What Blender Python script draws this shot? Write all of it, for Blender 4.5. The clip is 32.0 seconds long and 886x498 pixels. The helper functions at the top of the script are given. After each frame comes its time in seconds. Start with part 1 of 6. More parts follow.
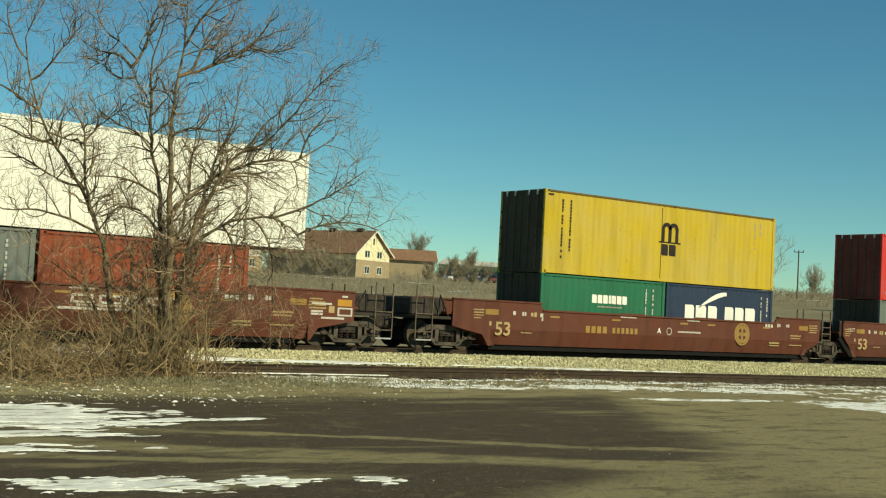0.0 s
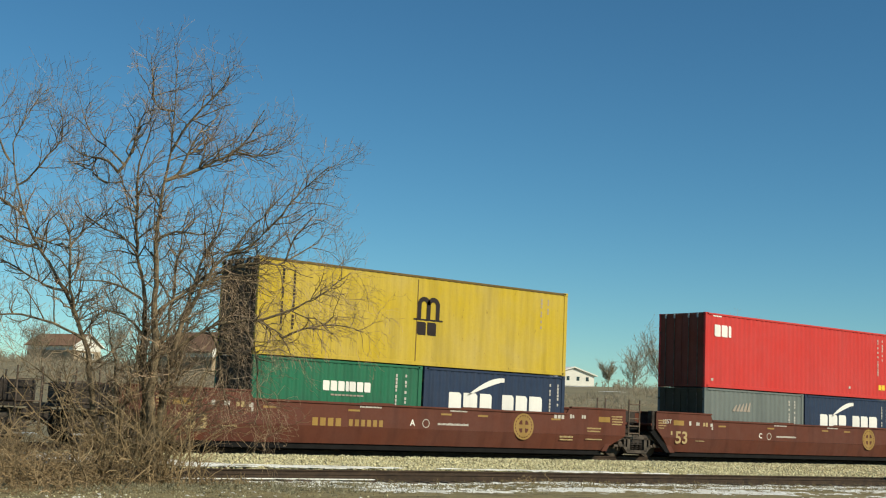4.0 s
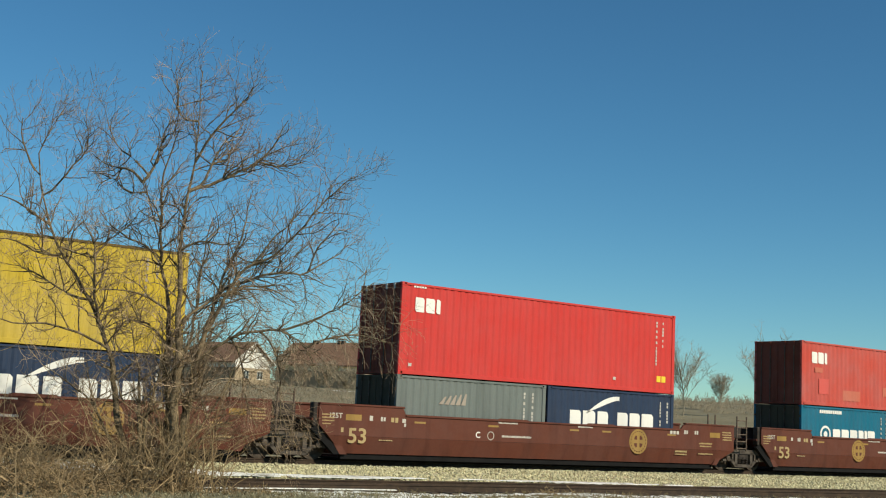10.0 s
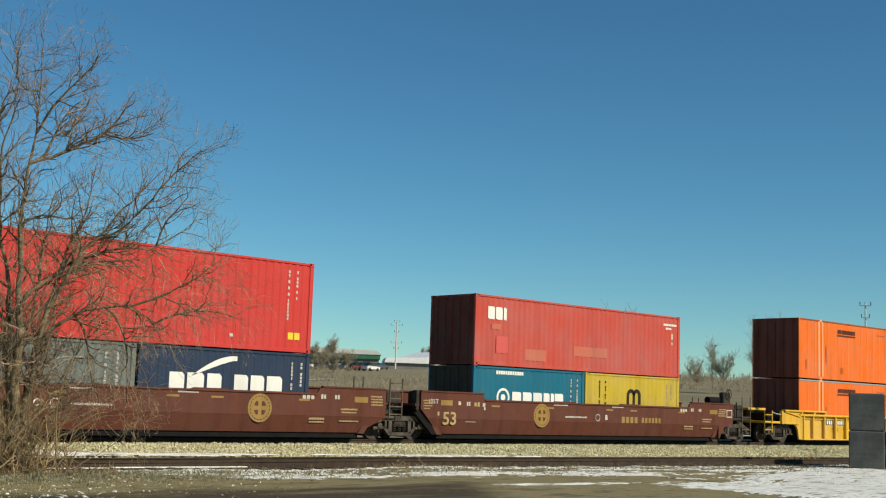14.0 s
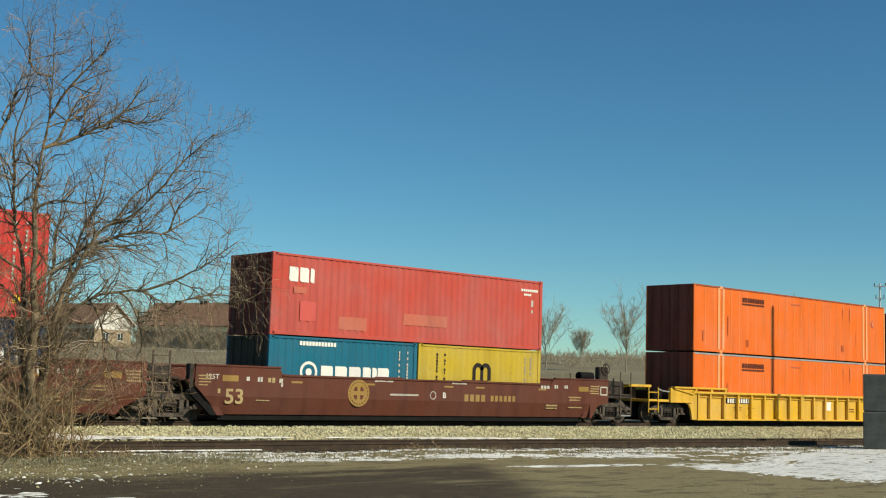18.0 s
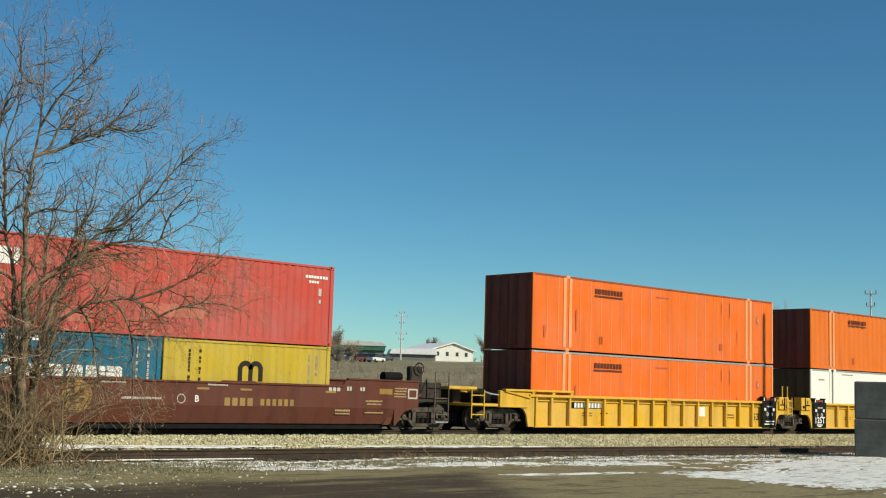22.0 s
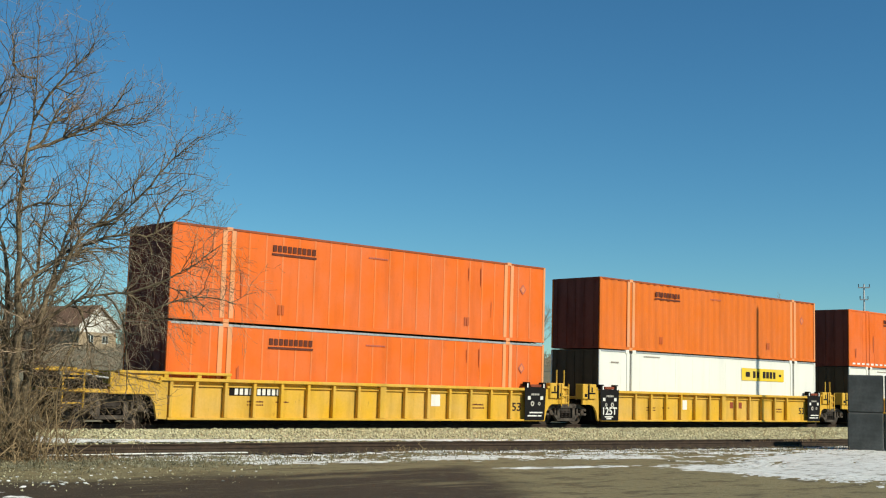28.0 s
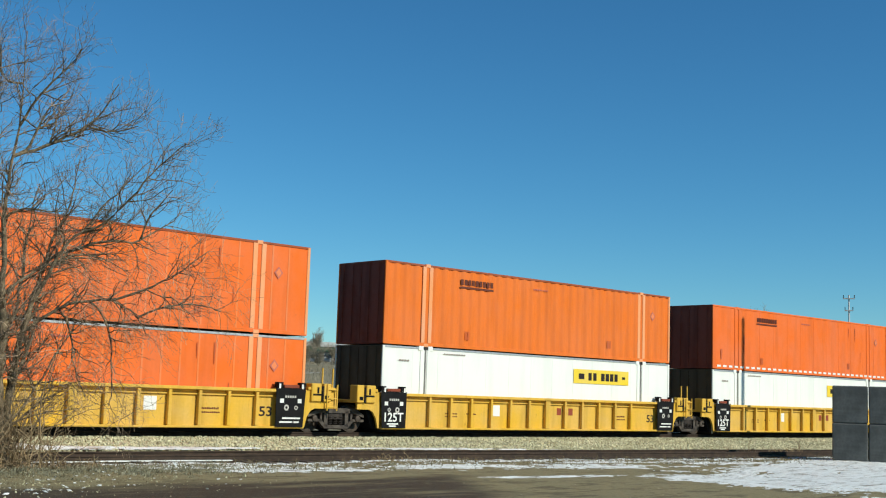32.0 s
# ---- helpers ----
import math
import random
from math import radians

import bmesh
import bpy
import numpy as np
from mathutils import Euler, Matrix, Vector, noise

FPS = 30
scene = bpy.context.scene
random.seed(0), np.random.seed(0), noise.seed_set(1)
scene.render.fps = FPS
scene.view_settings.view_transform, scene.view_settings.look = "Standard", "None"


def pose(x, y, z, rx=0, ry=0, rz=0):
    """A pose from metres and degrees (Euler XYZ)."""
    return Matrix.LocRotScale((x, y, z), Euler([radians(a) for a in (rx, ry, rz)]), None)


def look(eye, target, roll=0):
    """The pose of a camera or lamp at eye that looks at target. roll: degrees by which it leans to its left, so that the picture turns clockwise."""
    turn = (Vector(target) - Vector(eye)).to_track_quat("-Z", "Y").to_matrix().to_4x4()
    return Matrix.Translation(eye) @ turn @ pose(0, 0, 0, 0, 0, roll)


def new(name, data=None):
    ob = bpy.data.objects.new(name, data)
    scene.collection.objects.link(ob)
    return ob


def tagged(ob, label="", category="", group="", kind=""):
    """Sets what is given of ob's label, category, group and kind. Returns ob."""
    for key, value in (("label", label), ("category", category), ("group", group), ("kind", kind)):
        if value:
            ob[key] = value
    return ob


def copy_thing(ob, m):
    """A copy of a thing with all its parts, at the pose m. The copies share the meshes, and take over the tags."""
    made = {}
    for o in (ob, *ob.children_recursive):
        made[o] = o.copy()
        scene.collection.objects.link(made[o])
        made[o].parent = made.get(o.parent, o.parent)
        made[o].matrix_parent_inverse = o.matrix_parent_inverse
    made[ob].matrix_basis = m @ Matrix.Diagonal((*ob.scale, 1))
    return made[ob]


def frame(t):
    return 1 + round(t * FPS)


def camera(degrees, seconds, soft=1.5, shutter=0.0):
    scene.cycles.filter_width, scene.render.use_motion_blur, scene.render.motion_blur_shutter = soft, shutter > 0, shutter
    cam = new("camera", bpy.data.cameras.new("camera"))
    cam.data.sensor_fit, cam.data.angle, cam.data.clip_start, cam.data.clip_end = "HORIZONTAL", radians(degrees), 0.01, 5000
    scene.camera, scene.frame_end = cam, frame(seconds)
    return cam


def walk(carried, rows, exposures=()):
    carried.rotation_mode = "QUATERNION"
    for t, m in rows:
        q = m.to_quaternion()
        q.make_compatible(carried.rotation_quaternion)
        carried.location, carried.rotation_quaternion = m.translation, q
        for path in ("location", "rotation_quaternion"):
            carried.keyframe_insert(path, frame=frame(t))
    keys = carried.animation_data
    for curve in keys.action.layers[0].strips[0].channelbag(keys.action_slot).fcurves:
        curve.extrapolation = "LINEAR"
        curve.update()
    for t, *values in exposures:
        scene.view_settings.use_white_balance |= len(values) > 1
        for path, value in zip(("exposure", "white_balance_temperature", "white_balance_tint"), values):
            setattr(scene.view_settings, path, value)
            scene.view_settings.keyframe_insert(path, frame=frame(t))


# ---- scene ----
cam = camera(39.66, 32.0, soft=1.15)
EYE = (0.0, 0.0, 1.693)
# seconds, yaw, pitch, roll of the hand-held camera
TURNS = """0 -36.18 2.82 -3.02;0.5 -36.44 5.13 -2.98;1 -36.01 6.94 -2.36;1.5 -35.62 7.61 -2.16;2 -35.79 7.98 -2.35;2.5 -36.23 7.9 -2.59
3 -36.95 7.84 -2.85;3.5 -36.94 7.6 -2.66;5.5 -36.45 7.78 -2.22;6 -36.11 7.91 -2.33;6.5 -36.12 8.03 -2.55;7 -36.3 8.09 -2.36;7.5 -36.3 8.32 -2.57
8 -36.36 8.19 -2.93;8.5 -37.29 7.78 -2.8;9 -37.33 7.11 -2.68;9.5 -34.95 8.09 -2.17;10 -35.77 8.02 -2.8;10.5 -40.05 7.84 -2.15;11 -42.05 7.73 -2.21
11.5 -42.62 7.64 -1.7;12 -42.2 7.52 -2.11;12.5 -42.2 7.6 -2.14;13 -42.2 7.35 -2.35;13.5 -42.33 7.41 -2.26;14 -42.62 7.14 -1.98;14.5 -42.67 7.03 -1.77
16.5 -41.83 6.63 -2;17 -42 6.36 -2.01;17.5 -41.97 6.53 -1.74;18 -41.99 6.32 -1.76;18.5 -42.04 6.35 -1.68;19 -41.79 6.54 -1.6;19.5 -41.53 6.52 -1.88
20 -41.43 6.83 -2.01;20.5 -41.3 7.26 -1.96;21 -41.5 7.08 -1.82;21.5 -41.85 6.83 -1.81;22 -42.37 6.71 -1.65;22.5 -42.7 6.63 -1.42;23 -42.76 6.53 -1.57
23.5 -42.46 6.47 -1.92;24 -42.53 6.39 -1.78;24.5 -42.51 6.43 -1.78;25 -42.33 6.38 -1.74;25.5 -42.37 6.25 -1.61;27.5 -42.66 6.19 -1.45;28 -42.64 6.43 -1.6
28.5 -42.81 6.55 -1.54;29 -42.81 6.53 -1.58;29.5 -43 6.58 -1.36;30 -43.3 6.48 -1.46;30.5 -43.64 6.61 -1.32;31 -43.41 6.52 -1.53;31.5 -43.29 6.79 -1.81;32 -43.3 6.85 -1.89"""
TURNS = [tuple(float(v) for v in row.split()) for row in TURNS.replace("\n", ";").split(";")]
walk(cam, [(t, pose(*EYE, 90 + pitch, roll, yaw)) for t, yaw, pitch, roll in TURNS],
     exposures=[(0, 0.03, 7780, -3), (0.6, 0.03, 7700, -1), (1.2, 0.02, 7350, 4), (2.2, 0.0, 7080, 8), (5.5, 0.0, 6750, 11), (11, 0.0, 6750, 11), (17, 0.0, 6850, 10), (24, 0.0, 6650, 10), (28, 0.0, 6450, 10), (32, 0.02, 5920, 9)])

# ---- light: low winter sun behind the camera, to its right ----
SUN_ELEVATION, SUN_AZIMUTH = radians(33), radians(162)  # clockwise from +y
world = bpy.data.worlds.new("sky")
scene.world = world
world.use_nodes = True
sky = world.node_tree.nodes.new("ShaderNodeTexSky")
sky.sky_type, sky.sun_disc = "NISHITA", False
sky.sun_elevation, sky.sun_rotation = SUN_ELEVATION, SUN_AZIMUTH
sky.altitude, sky.air_density, sky.dust_density, sky.ozone_density = 700, 1.0, 0.0, 1.0
deep = world.node_tree.nodes.new("ShaderNodeHueSaturation")  # the camera's strong colours
deep.inputs["Hue"].default_value, deep.inputs["Saturation"].default_value = 0.5, 1.16
background = world.node_tree.nodes["Background"]
background.inputs["Strength"].default_value = 0.082
tint = world.node_tree.nodes.new("ShaderNodeMix")
tint.data_type, tint.blend_type = "RGBA", "MULTIPLY"
tint.inputs[0].default_value = 1.0
height = world.node_tree.nodes.new("ShaderNodeSeparateXYZ")
world.node_tree.links.new(world.node_tree.nodes.new("ShaderNodeTexCoord").outputs["Generated"], height.inputs[0])
clear = world.node_tree.nodes.new("ShaderNodeValToRGB")  # dry winter air: blue down to the horizon
clear.color_ramp.interpolation = "EASE"
clear.color_ramp.elements[0].position, clear.color_ramp.elements[0].color = 0.0, (0.66, 1.0, 1.13, 1)
clear.color_ramp.elements[1].position, clear.color_ramp.elements[1].color = 0.42, (0.74, 1.0, 1.10, 1)
world.node_tree.links.new(height.outputs["Z"], clear.inputs[0])
world.node_tree.links.new(clear.outputs[0], tint.inputs[7])
world.node_tree.links.new(sky.outputs[0], tint.inputs[6])
world.node_tree.links.new(tint.outputs[2], deep.inputs["Color"])
world.node_tree.links.new(deep.outputs[0], background.inputs[0])
sun = new("sun", bpy.data.lights.new("sun", "SUN"))
sun.data.energy, sun.data.angle, sun.data.color = 4.35, radians(0.53), (1.0, 0.91, 0.74)
sun.matrix_world = look((40 * math.sin(SUN_AZIMUTH), 40 * math.cos(SUN_AZIMUTH), 40 * math.tan(SUN_ELEVATION)), (0, 0, 0))


# ---- materials ----
def nodes_of(name, roughness=0.6, metallic=0.0, specular=0.5):
    mat = bpy.data.materials.new(name)
    mat.use_nodes = True
    tree = mat.node_tree
    bsdf = tree.nodes["Principled BSDF"]
    bsdf.inputs["Roughness"].default_value = roughness
    bsdf.inputs["Metallic"].default_value = metallic
    bsdf.inputs["Specular IOR Level"].default_value = specular
    return mat, tree, bsdf


def noise_node(tree, scale, detail=4.0, stretch=(1, 1, 1), space="Object", rough=0.55, distort=0.0):
    coord = tree.nodes.new("ShaderNodeTexCoord")
    mapping = tree.nodes.new("ShaderNodeMapping")
    mapping.inputs["Scale"].default_value = stretch
    tex = tree.nodes.new("ShaderNodeTexNoise")
    tex.inputs["Scale"].default_value, tex.inputs["Detail"].default_value = scale, detail
    tex.inputs["Roughness"].default_value, tex.inputs["Distortion"].default_value = rough, distort
    tree.links.new(coord.outputs[space], mapping.inputs[0])
    tree.links.new(mapping.outputs[0], tex.inputs["Vector"])
    return tex.outputs["Fac"]


def ramp(tree, fac, stops):
    node = tree.nodes.new("ShaderNodeValToRGB")
    while len(node.color_ramp.elements) < len(stops):
        node.color_ramp.elements.new(0.5)
    for element, (place, value) in zip(node.color_ramp.elements, stops):
        element.position = place
        element.color = (*value, 1) if isinstance(value, tuple) else (value, value, value, 1)
    tree.links.new(fac, node.inputs[0])
    return node.outputs[0]


def mix(tree, fac, a, b, blend="MIX"):
    node = tree.nodes.new("ShaderNodeMix")
    node.data_type, node.blend_type = "RGBA", blend
    for socket, value in ((node.inputs[0], fac), (node.inputs[6], a), (node.inputs[7], b)):
        if isinstance(value, bpy.types.NodeSocket):
            tree.links.new(value, socket)
        elif isinstance(value, tuple):
            socket.default_value = (*value, 1)
        else:
            socket.default_value = value
    return node.outputs[2]


def bump(tree, bsdf, height, strength, distance):
    node = tree.nodes.new("ShaderNodeBump")
    node.inputs["Strength"].default_value, node.inputs["Distance"].default_value = strength, distance
    tree.links.new(height, node.inputs["Height"])
    tree.links.new(node.outputs[0], bsdf.inputs["Normal"])


def scaled(color, k):
    return tuple(min(1.0, c * k) for c in color)


def paint(name, color, roughness=0.58, fade=0.25, grime=0.35, rust=0.15, rust_color=(0.10, 0.045, 0.02)):
    """Weathered paint on steel: faded patches, streaks of grime that run down, flecks of rust."""
    mat, tree, bsdf = nodes_of(name, roughness, 0.0, 0.25)
    grey = sum(color) / 3
    pale = tuple(c + (grey * 1.25 - c) * 0.35 for c in color)
    base = mix(tree, ramp(tree, noise_node(tree, 0.7, 5), [(0.35, 0.0), (0.7, fade * 2)]), color, pale)
    streak = ramp(tree, noise_node(tree, 2.2, 6, (1.0, 1.0, 0.12)), [(0.48, 0.0), (0.72, grime)])
    base = mix(tree, streak, base, scaled(color, 0.35))
    fine = ramp(tree, noise_node(tree, 14, 3), [(0.3, 0.0), (0.7, grime * 0.5)])
    base = mix(tree, fine, base, scaled(color, 0.62))
    spots = ramp(tree, noise_node(tree, 5.0, 8, (1, 1, 0.5), rough=0.7), [(0.62, 0.0), (0.70, rust)])
    base = mix(tree, spots, base, rust_color)
    tree.links.new(base, bsdf.inputs["Base Color"])
    tree.links.new(ramp(tree, noise_node(tree, 3, 4), [(0.3, roughness - 0.08), (0.7, min(0.95, roughness + 0.2))]), bsdf.inputs["Roughness"])
    bump(tree, bsdf, noise_node(tree, 1.6, 4), 0.25, 0.02)
    return mat


def rough_stuff(name, low, high, scale=6.0, roughness=0.9, depth=0.02, strength=0.6, per_piece=0.0, metallic=0.0):
    """Two-tone grainy surface: wood, bark, steel, stone, earth."""
    mat, tree, bsdf = nodes_of(name, roughness, metallic, 0.3)
    base = mix(tree, ramp(tree, noise_node(tree, scale, 6), [(0.3, 0.0), (0.7, 1.0)]), low, high)
    base = mix(tree, ramp(tree, noise_node(tree, scale * 7, 3), [(0.35, 0.0), (0.75, 0.45)]), base, scaled(low, 0.7))
    if per_piece:
        geometry = tree.nodes.new("ShaderNodeNewGeometry")
        value = ramp(tree, geometry.outputs["Random Per Island"], [(0.0, 1 - per_piece), (1.0, 1.0)])
        base = mix(tree, 1.0, base, value, "MULTIPLY")
    tree.links.new(base, bsdf.inputs["Base Color"])
    bump(tree, bsdf, noise_node(tree, scale * 3, 5), strength, depth)
    return mat


MSC_YELLOW = paint("yellow container paint", (0.52, 0.375, 0.024), rust=0.6, grime=0.32)
CAI_RED = paint("bright red container paint", (0.56, 0.040, 0.032), grime=0.12, rust=0.05, fade=0.1)
OLD_RED = paint("faded red container paint", (0.53, 0.070, 0.046), grime=0.2, rust=0.15, fade=0.35)
GREEN = paint("green container paint", (0.015, 0.15, 0.075), rust=0.2)
NAVY = paint("navy container paint", (0.020, 0.040, 0.082), rust=0.2)
TEAL = paint("teal blue container paint", (0.0, 0.135, 0.215), grime=0.2, rust=0.05)
GREY = paint("grey container paint", (0.15, 0.18, 0.165), rust=0.2)
RUST_ORANGE = paint("brick red container paint", (0.26, 0.055, 0.02), rust=0.4)
ORANGE = paint("bright orange container paint", (0.80, 0.150, 0.008), grime=0.22, rust=0.12, fade=0.14)
ORANGE_PALE = paint("pale orange post paint", (0.84, 0.34, 0.12), grime=0.2, rust=0.05)
ORANGE_RIB = paint("worn orange rib paint", (0.80, 0.20, 0.032), grime=0.2, rust=0.05)
ORANGE_DEEP = paint("deep orange container paint", (0.74, 0.165, 0.010), grime=0.22, rust=0.1, fade=0.08)
WHITE = paint("white container paint", (0.80, 0.82, 0.74), grime=0.12, rust=0.03, fade=0.1, rust_color=(0.3, 0.22, 0.12))
BROWN_CAR = paint("oxide brown car paint", (0.122, 0.036, 0.019), roughness=0.6, grime=0.5, rust=0.35)
YELLOW_CAR = paint("yellow car paint", (0.72, 0.425, 0.020), roughness=0.58, grime=0.4, rust=0.35)
BLACK_PAINT = paint("black paint", (0.006, 0.006, 0.006), roughness=0.85, grime=0.2, fade=0.1, rust=0.05)
# door paints darkened: the shade on the container ends is in the colour
SHADED_MAROON_DOOR = paint("maroon door paint with shade mixed in", (0.23, 0.055, 0.030), roughness=0.7, rust=0.5, grime=0.7)
SHADED_DOOR = paint("dark door paint with shade mixed in", (0.085, 0.066, 0.036), roughness=0.7, rust=0.5, grime=0.6)
MARK_RUSSET = paint("dark russet lettering paint", (0.13, 0.030, 0.012), grime=0.3, rust=0.0)
RUSTY_RAIL = paint("rusty yellow rail paint", (0.15, 0.095, 0.018), rust=0.3, grime=0.5)
FAINT_ORANGE = paint("faint russet stencil paint", (0.56, 0.105, 0.012), grime=0.3, rust=0.1)
MARK_RED = paint("worn red lettering paint", (0.30, 0.055, 0.014), grime=0.3, rust=0.0)
STAINED_ORANGE = paint("stained orange rail paint", (0.36, 0.075, 0.012), rust=0.5, grime=0.5)
MARK_WHITE = paint("white lettering paint", (0.78, 0.79, 0.72), grime=0.2, rust=0.0)
MARK_DIM = paint("worn white lettering paint", (0.52, 0.50, 0.43), grime=0.4, rust=0.0)
MARK_GOLD = paint("gold lettering paint", (0.33, 0.20, 0.045), grime=0.4, rust=0.0)
MARK_CREAM = paint("cream lettering paint", (0.42, 0.31, 0.13), grime=0.4, rust=0.0)
MARK_BLACK = paint("dark lettering paint", (0.02, 0.014, 0.012), grime=0.1, rust=0.0)
MARK_PALE = paint("faint lettering paint", (0.35, 0.30, 0.24), grime=0.3, rust=0.0)
SIGN_YELLOW = paint("sign yellow", (0.80, 0.58, 0.02), grime=0.1, rust=0.0)
LABEL_OCHRE = paint("ochre label paint", (0.50, 0.24, 0.02), grime=0.4, rust=0.1)
PATCH_PINK = paint("primer patch", (0.62, 0.082, 0.062), grime=0.1, rust=0.0)
PATCH_TAN = paint("weathered label", (0.54, 0.135, 0.078), grime=0.3, rust=0.0)
GALVANISED = rough_stuff("galvanised steel", (0.40, 0.42, 0.42), (0.58, 0.60, 0.58), 8, 0.45, 0.005, 0.3, metallic=0.6)
DIRTY_STEEL = rough_stuff("greasy cast steel", (0.018, 0.014, 0.011), (0.062, 0.050, 0.039), 5, 0.75, 0.01)
TRUCK_STEEL = rough_stuff("dusty cast truck steel", (0.045, 0.037, 0.03), (0.135, 0.115, 0.09), 4, 0.9, 0.01)
WHEEL_STEEL = rough_stuff("wheel steel", (0.05, 0.038, 0.028), (0.12, 0.095, 0.07), 6, 0.6, 0.01, metallic=0.3)
POST_STEEL = rough_stuff("rust-brown post steel", (0.075, 0.052, 0.036), (0.20, 0.155, 0.115), 6, 0.8, 0.01)
RAIL_STEEL = rough_stuff("rusty rail steel", (0.03, 0.021, 0.014), (0.075, 0.049, 0.03), 4, 0.8, 0.01)
TIE_WOOD = rough_stuff("weathered tie wood", (0.05, 0.038, 0.028), (0.12, 0.095, 0.072), 5, 0.95)
STONE = rough_stuff("ballast stone", (0.54, 0.505, 0.29), (0.90, 0.86, 0.54), 1.3, 0.95, per_piece=0.5)
BARK = rough_stuff("grey brown bark", (0.056, 0.043, 0.025), (0.34, 0.265, 0.158), 7, 0.95, 0.03, 1.0)
TWIG = rough_stuff("twig bark", (0.335, 0.245, 0.155), (0.71, 0.535, 0.35), 3, 0.95, 0.005, per_piece=0.7)
BRUSH = rough_stuff("dry brush", (0.22, 0.155, 0.078), (0.60, 0.45, 0.25), 2, 0.95, 0.005, per_piece=0.45)
WEED = rough_stuff("grey green weeds", (0.24, 0.225, 0.125), (0.56, 0.53, 0.35), 2, 0.95, 0.005, per_piece=0.6)
STRAW = rough_stuff("dead grass", (0.20, 0.16, 0.075), (0.43, 0.36, 0.19), 2, 0.95, 0.005, per_piece=0.5)
FAR_TWIG = rough_stuff("far twigs", (0.34, 0.29, 0.195), (0.50, 0.435, 0.31), 0.5, 0.95, 0.01, per_piece=0.4)
CONCRETE = rough_stuff("dark grey concrete", (0.072, 0.076, 0.070), (0.14, 0.147, 0.137), 1.6, 0.85, 0.01, 0.5)
POLE_GREY = rough_stuff("pale pole", (0.55, 0.55, 0.52), (0.7, 0.7, 0.66), 2, 0.8)
POLE_WOOD = rough_stuff("pole wood", (0.10, 0.08, 0.06), (0.18, 0.15, 0.11), 2, 0.9)
BRICK_TAN = rough_stuff("tan brick wall", (0.32, 0.25, 0.155), (0.42, 0.34, 0.22), 1.5, 0.9, 0.01)
CREAM = rough_stuff("cream siding", (0.76, 0.69, 0.43), (0.84, 0.78, 0.53), 1.0, 0.8, 0.005)
WALL_WHITE = rough_stuff("white wall", (0.66, 0.66, 0.58), (0.78, 0.78, 0.70), 0.6, 0.8, 0.01)
WALL_GREY = rough_stuff("grey wall", (0.16, 0.155, 0.14), (0.24, 0.235, 0.21), 0.5, 0.9, 0.01)
ROOF_BROWN = rough_stuff("brown shingles", (0.22, 0.125, 0.075), (0.32, 0.19, 0.115), 1.2, 0.95, 0.02)
ROOF_PALE = rough_stuff("pale metal roof", (0.55, 0.56, 0.52), (0.70, 0.70, 0.65), 0.3, 0.6, 0.01)
ROOF_SNOW = rough_stuff("snow-covered roof", (0.74, 0.76, 0.78), (0.88, 0.89, 0.90), 0.6, 0.9, 0.01)
FASCIA_GREEN = rough_stuff("green fascia", (0.03, 0.13, 0.07), (0.05, 0.18, 0.10), 0.5, 0.6, 0.01)
DARK_GLASS, _t, _b = nodes_of("dark window glass", 0.08, 0.0, 0.8)
_b.inputs["Base Color"].default_value = (0.02, 0.025, 0.03, 1)


def snow_material():
    """Old snow, thawed thin and streaked with mud."""
    mat, tree, bsdf = nodes_of("old snow", 0.75, 0, 0.4)
    base = mix(tree, ramp(tree, noise_node(tree, 2.5, 6), [(0.35, 0.0), (0.75, 1.0)]), (0.88, 0.91, 0.84), (0.66, 0.67, 0.59))
    mud = ramp(tree, noise_node(tree, 2.0, 9, (0.35, 1.8, 1), rough=0.72), [(0.55, 0.0), (0.61, 0.9)])
    base = mix(tree, mud, base, (0.20, 0.175, 0.105))
    specks = ramp(tree, noise_node(tree, 7.0, 8, (0.4, 1.4, 1), rough=0.75), [(0.56, 0.0), (0.63, 0.8)])
    base = mix(tree, specks, base, (0.26, 0.235, 0.16))
    tree.links.new(base, bsdf.inputs["Base Color"])
    bump(tree, bsdf, noise_node(tree, 9, 6), 0.7, 0.03)
    return mat


def axis_range(tree, socket, low, high):
    node = tree.nodes.new("ShaderNodeMapRange")
    node.interpolation_type = "SMOOTHSTEP"
    node.inputs[1].default_value, node.inputs[2].default_value = low, high
    tree.links.new(socket, node.inputs[0])
    return node.outputs[0]


def arithmetic(tree, kind, a, b):
    node = tree.nodes.new("ShaderNodeMath")
    node.operation = kind
    for socket, value in zip(node.inputs, (a, b)):
        if isinstance(value, bpy.types.NodeSocket):
            tree.links.new(value, socket)
        else:
            socket.default_value = value
    return node.outputs[0]


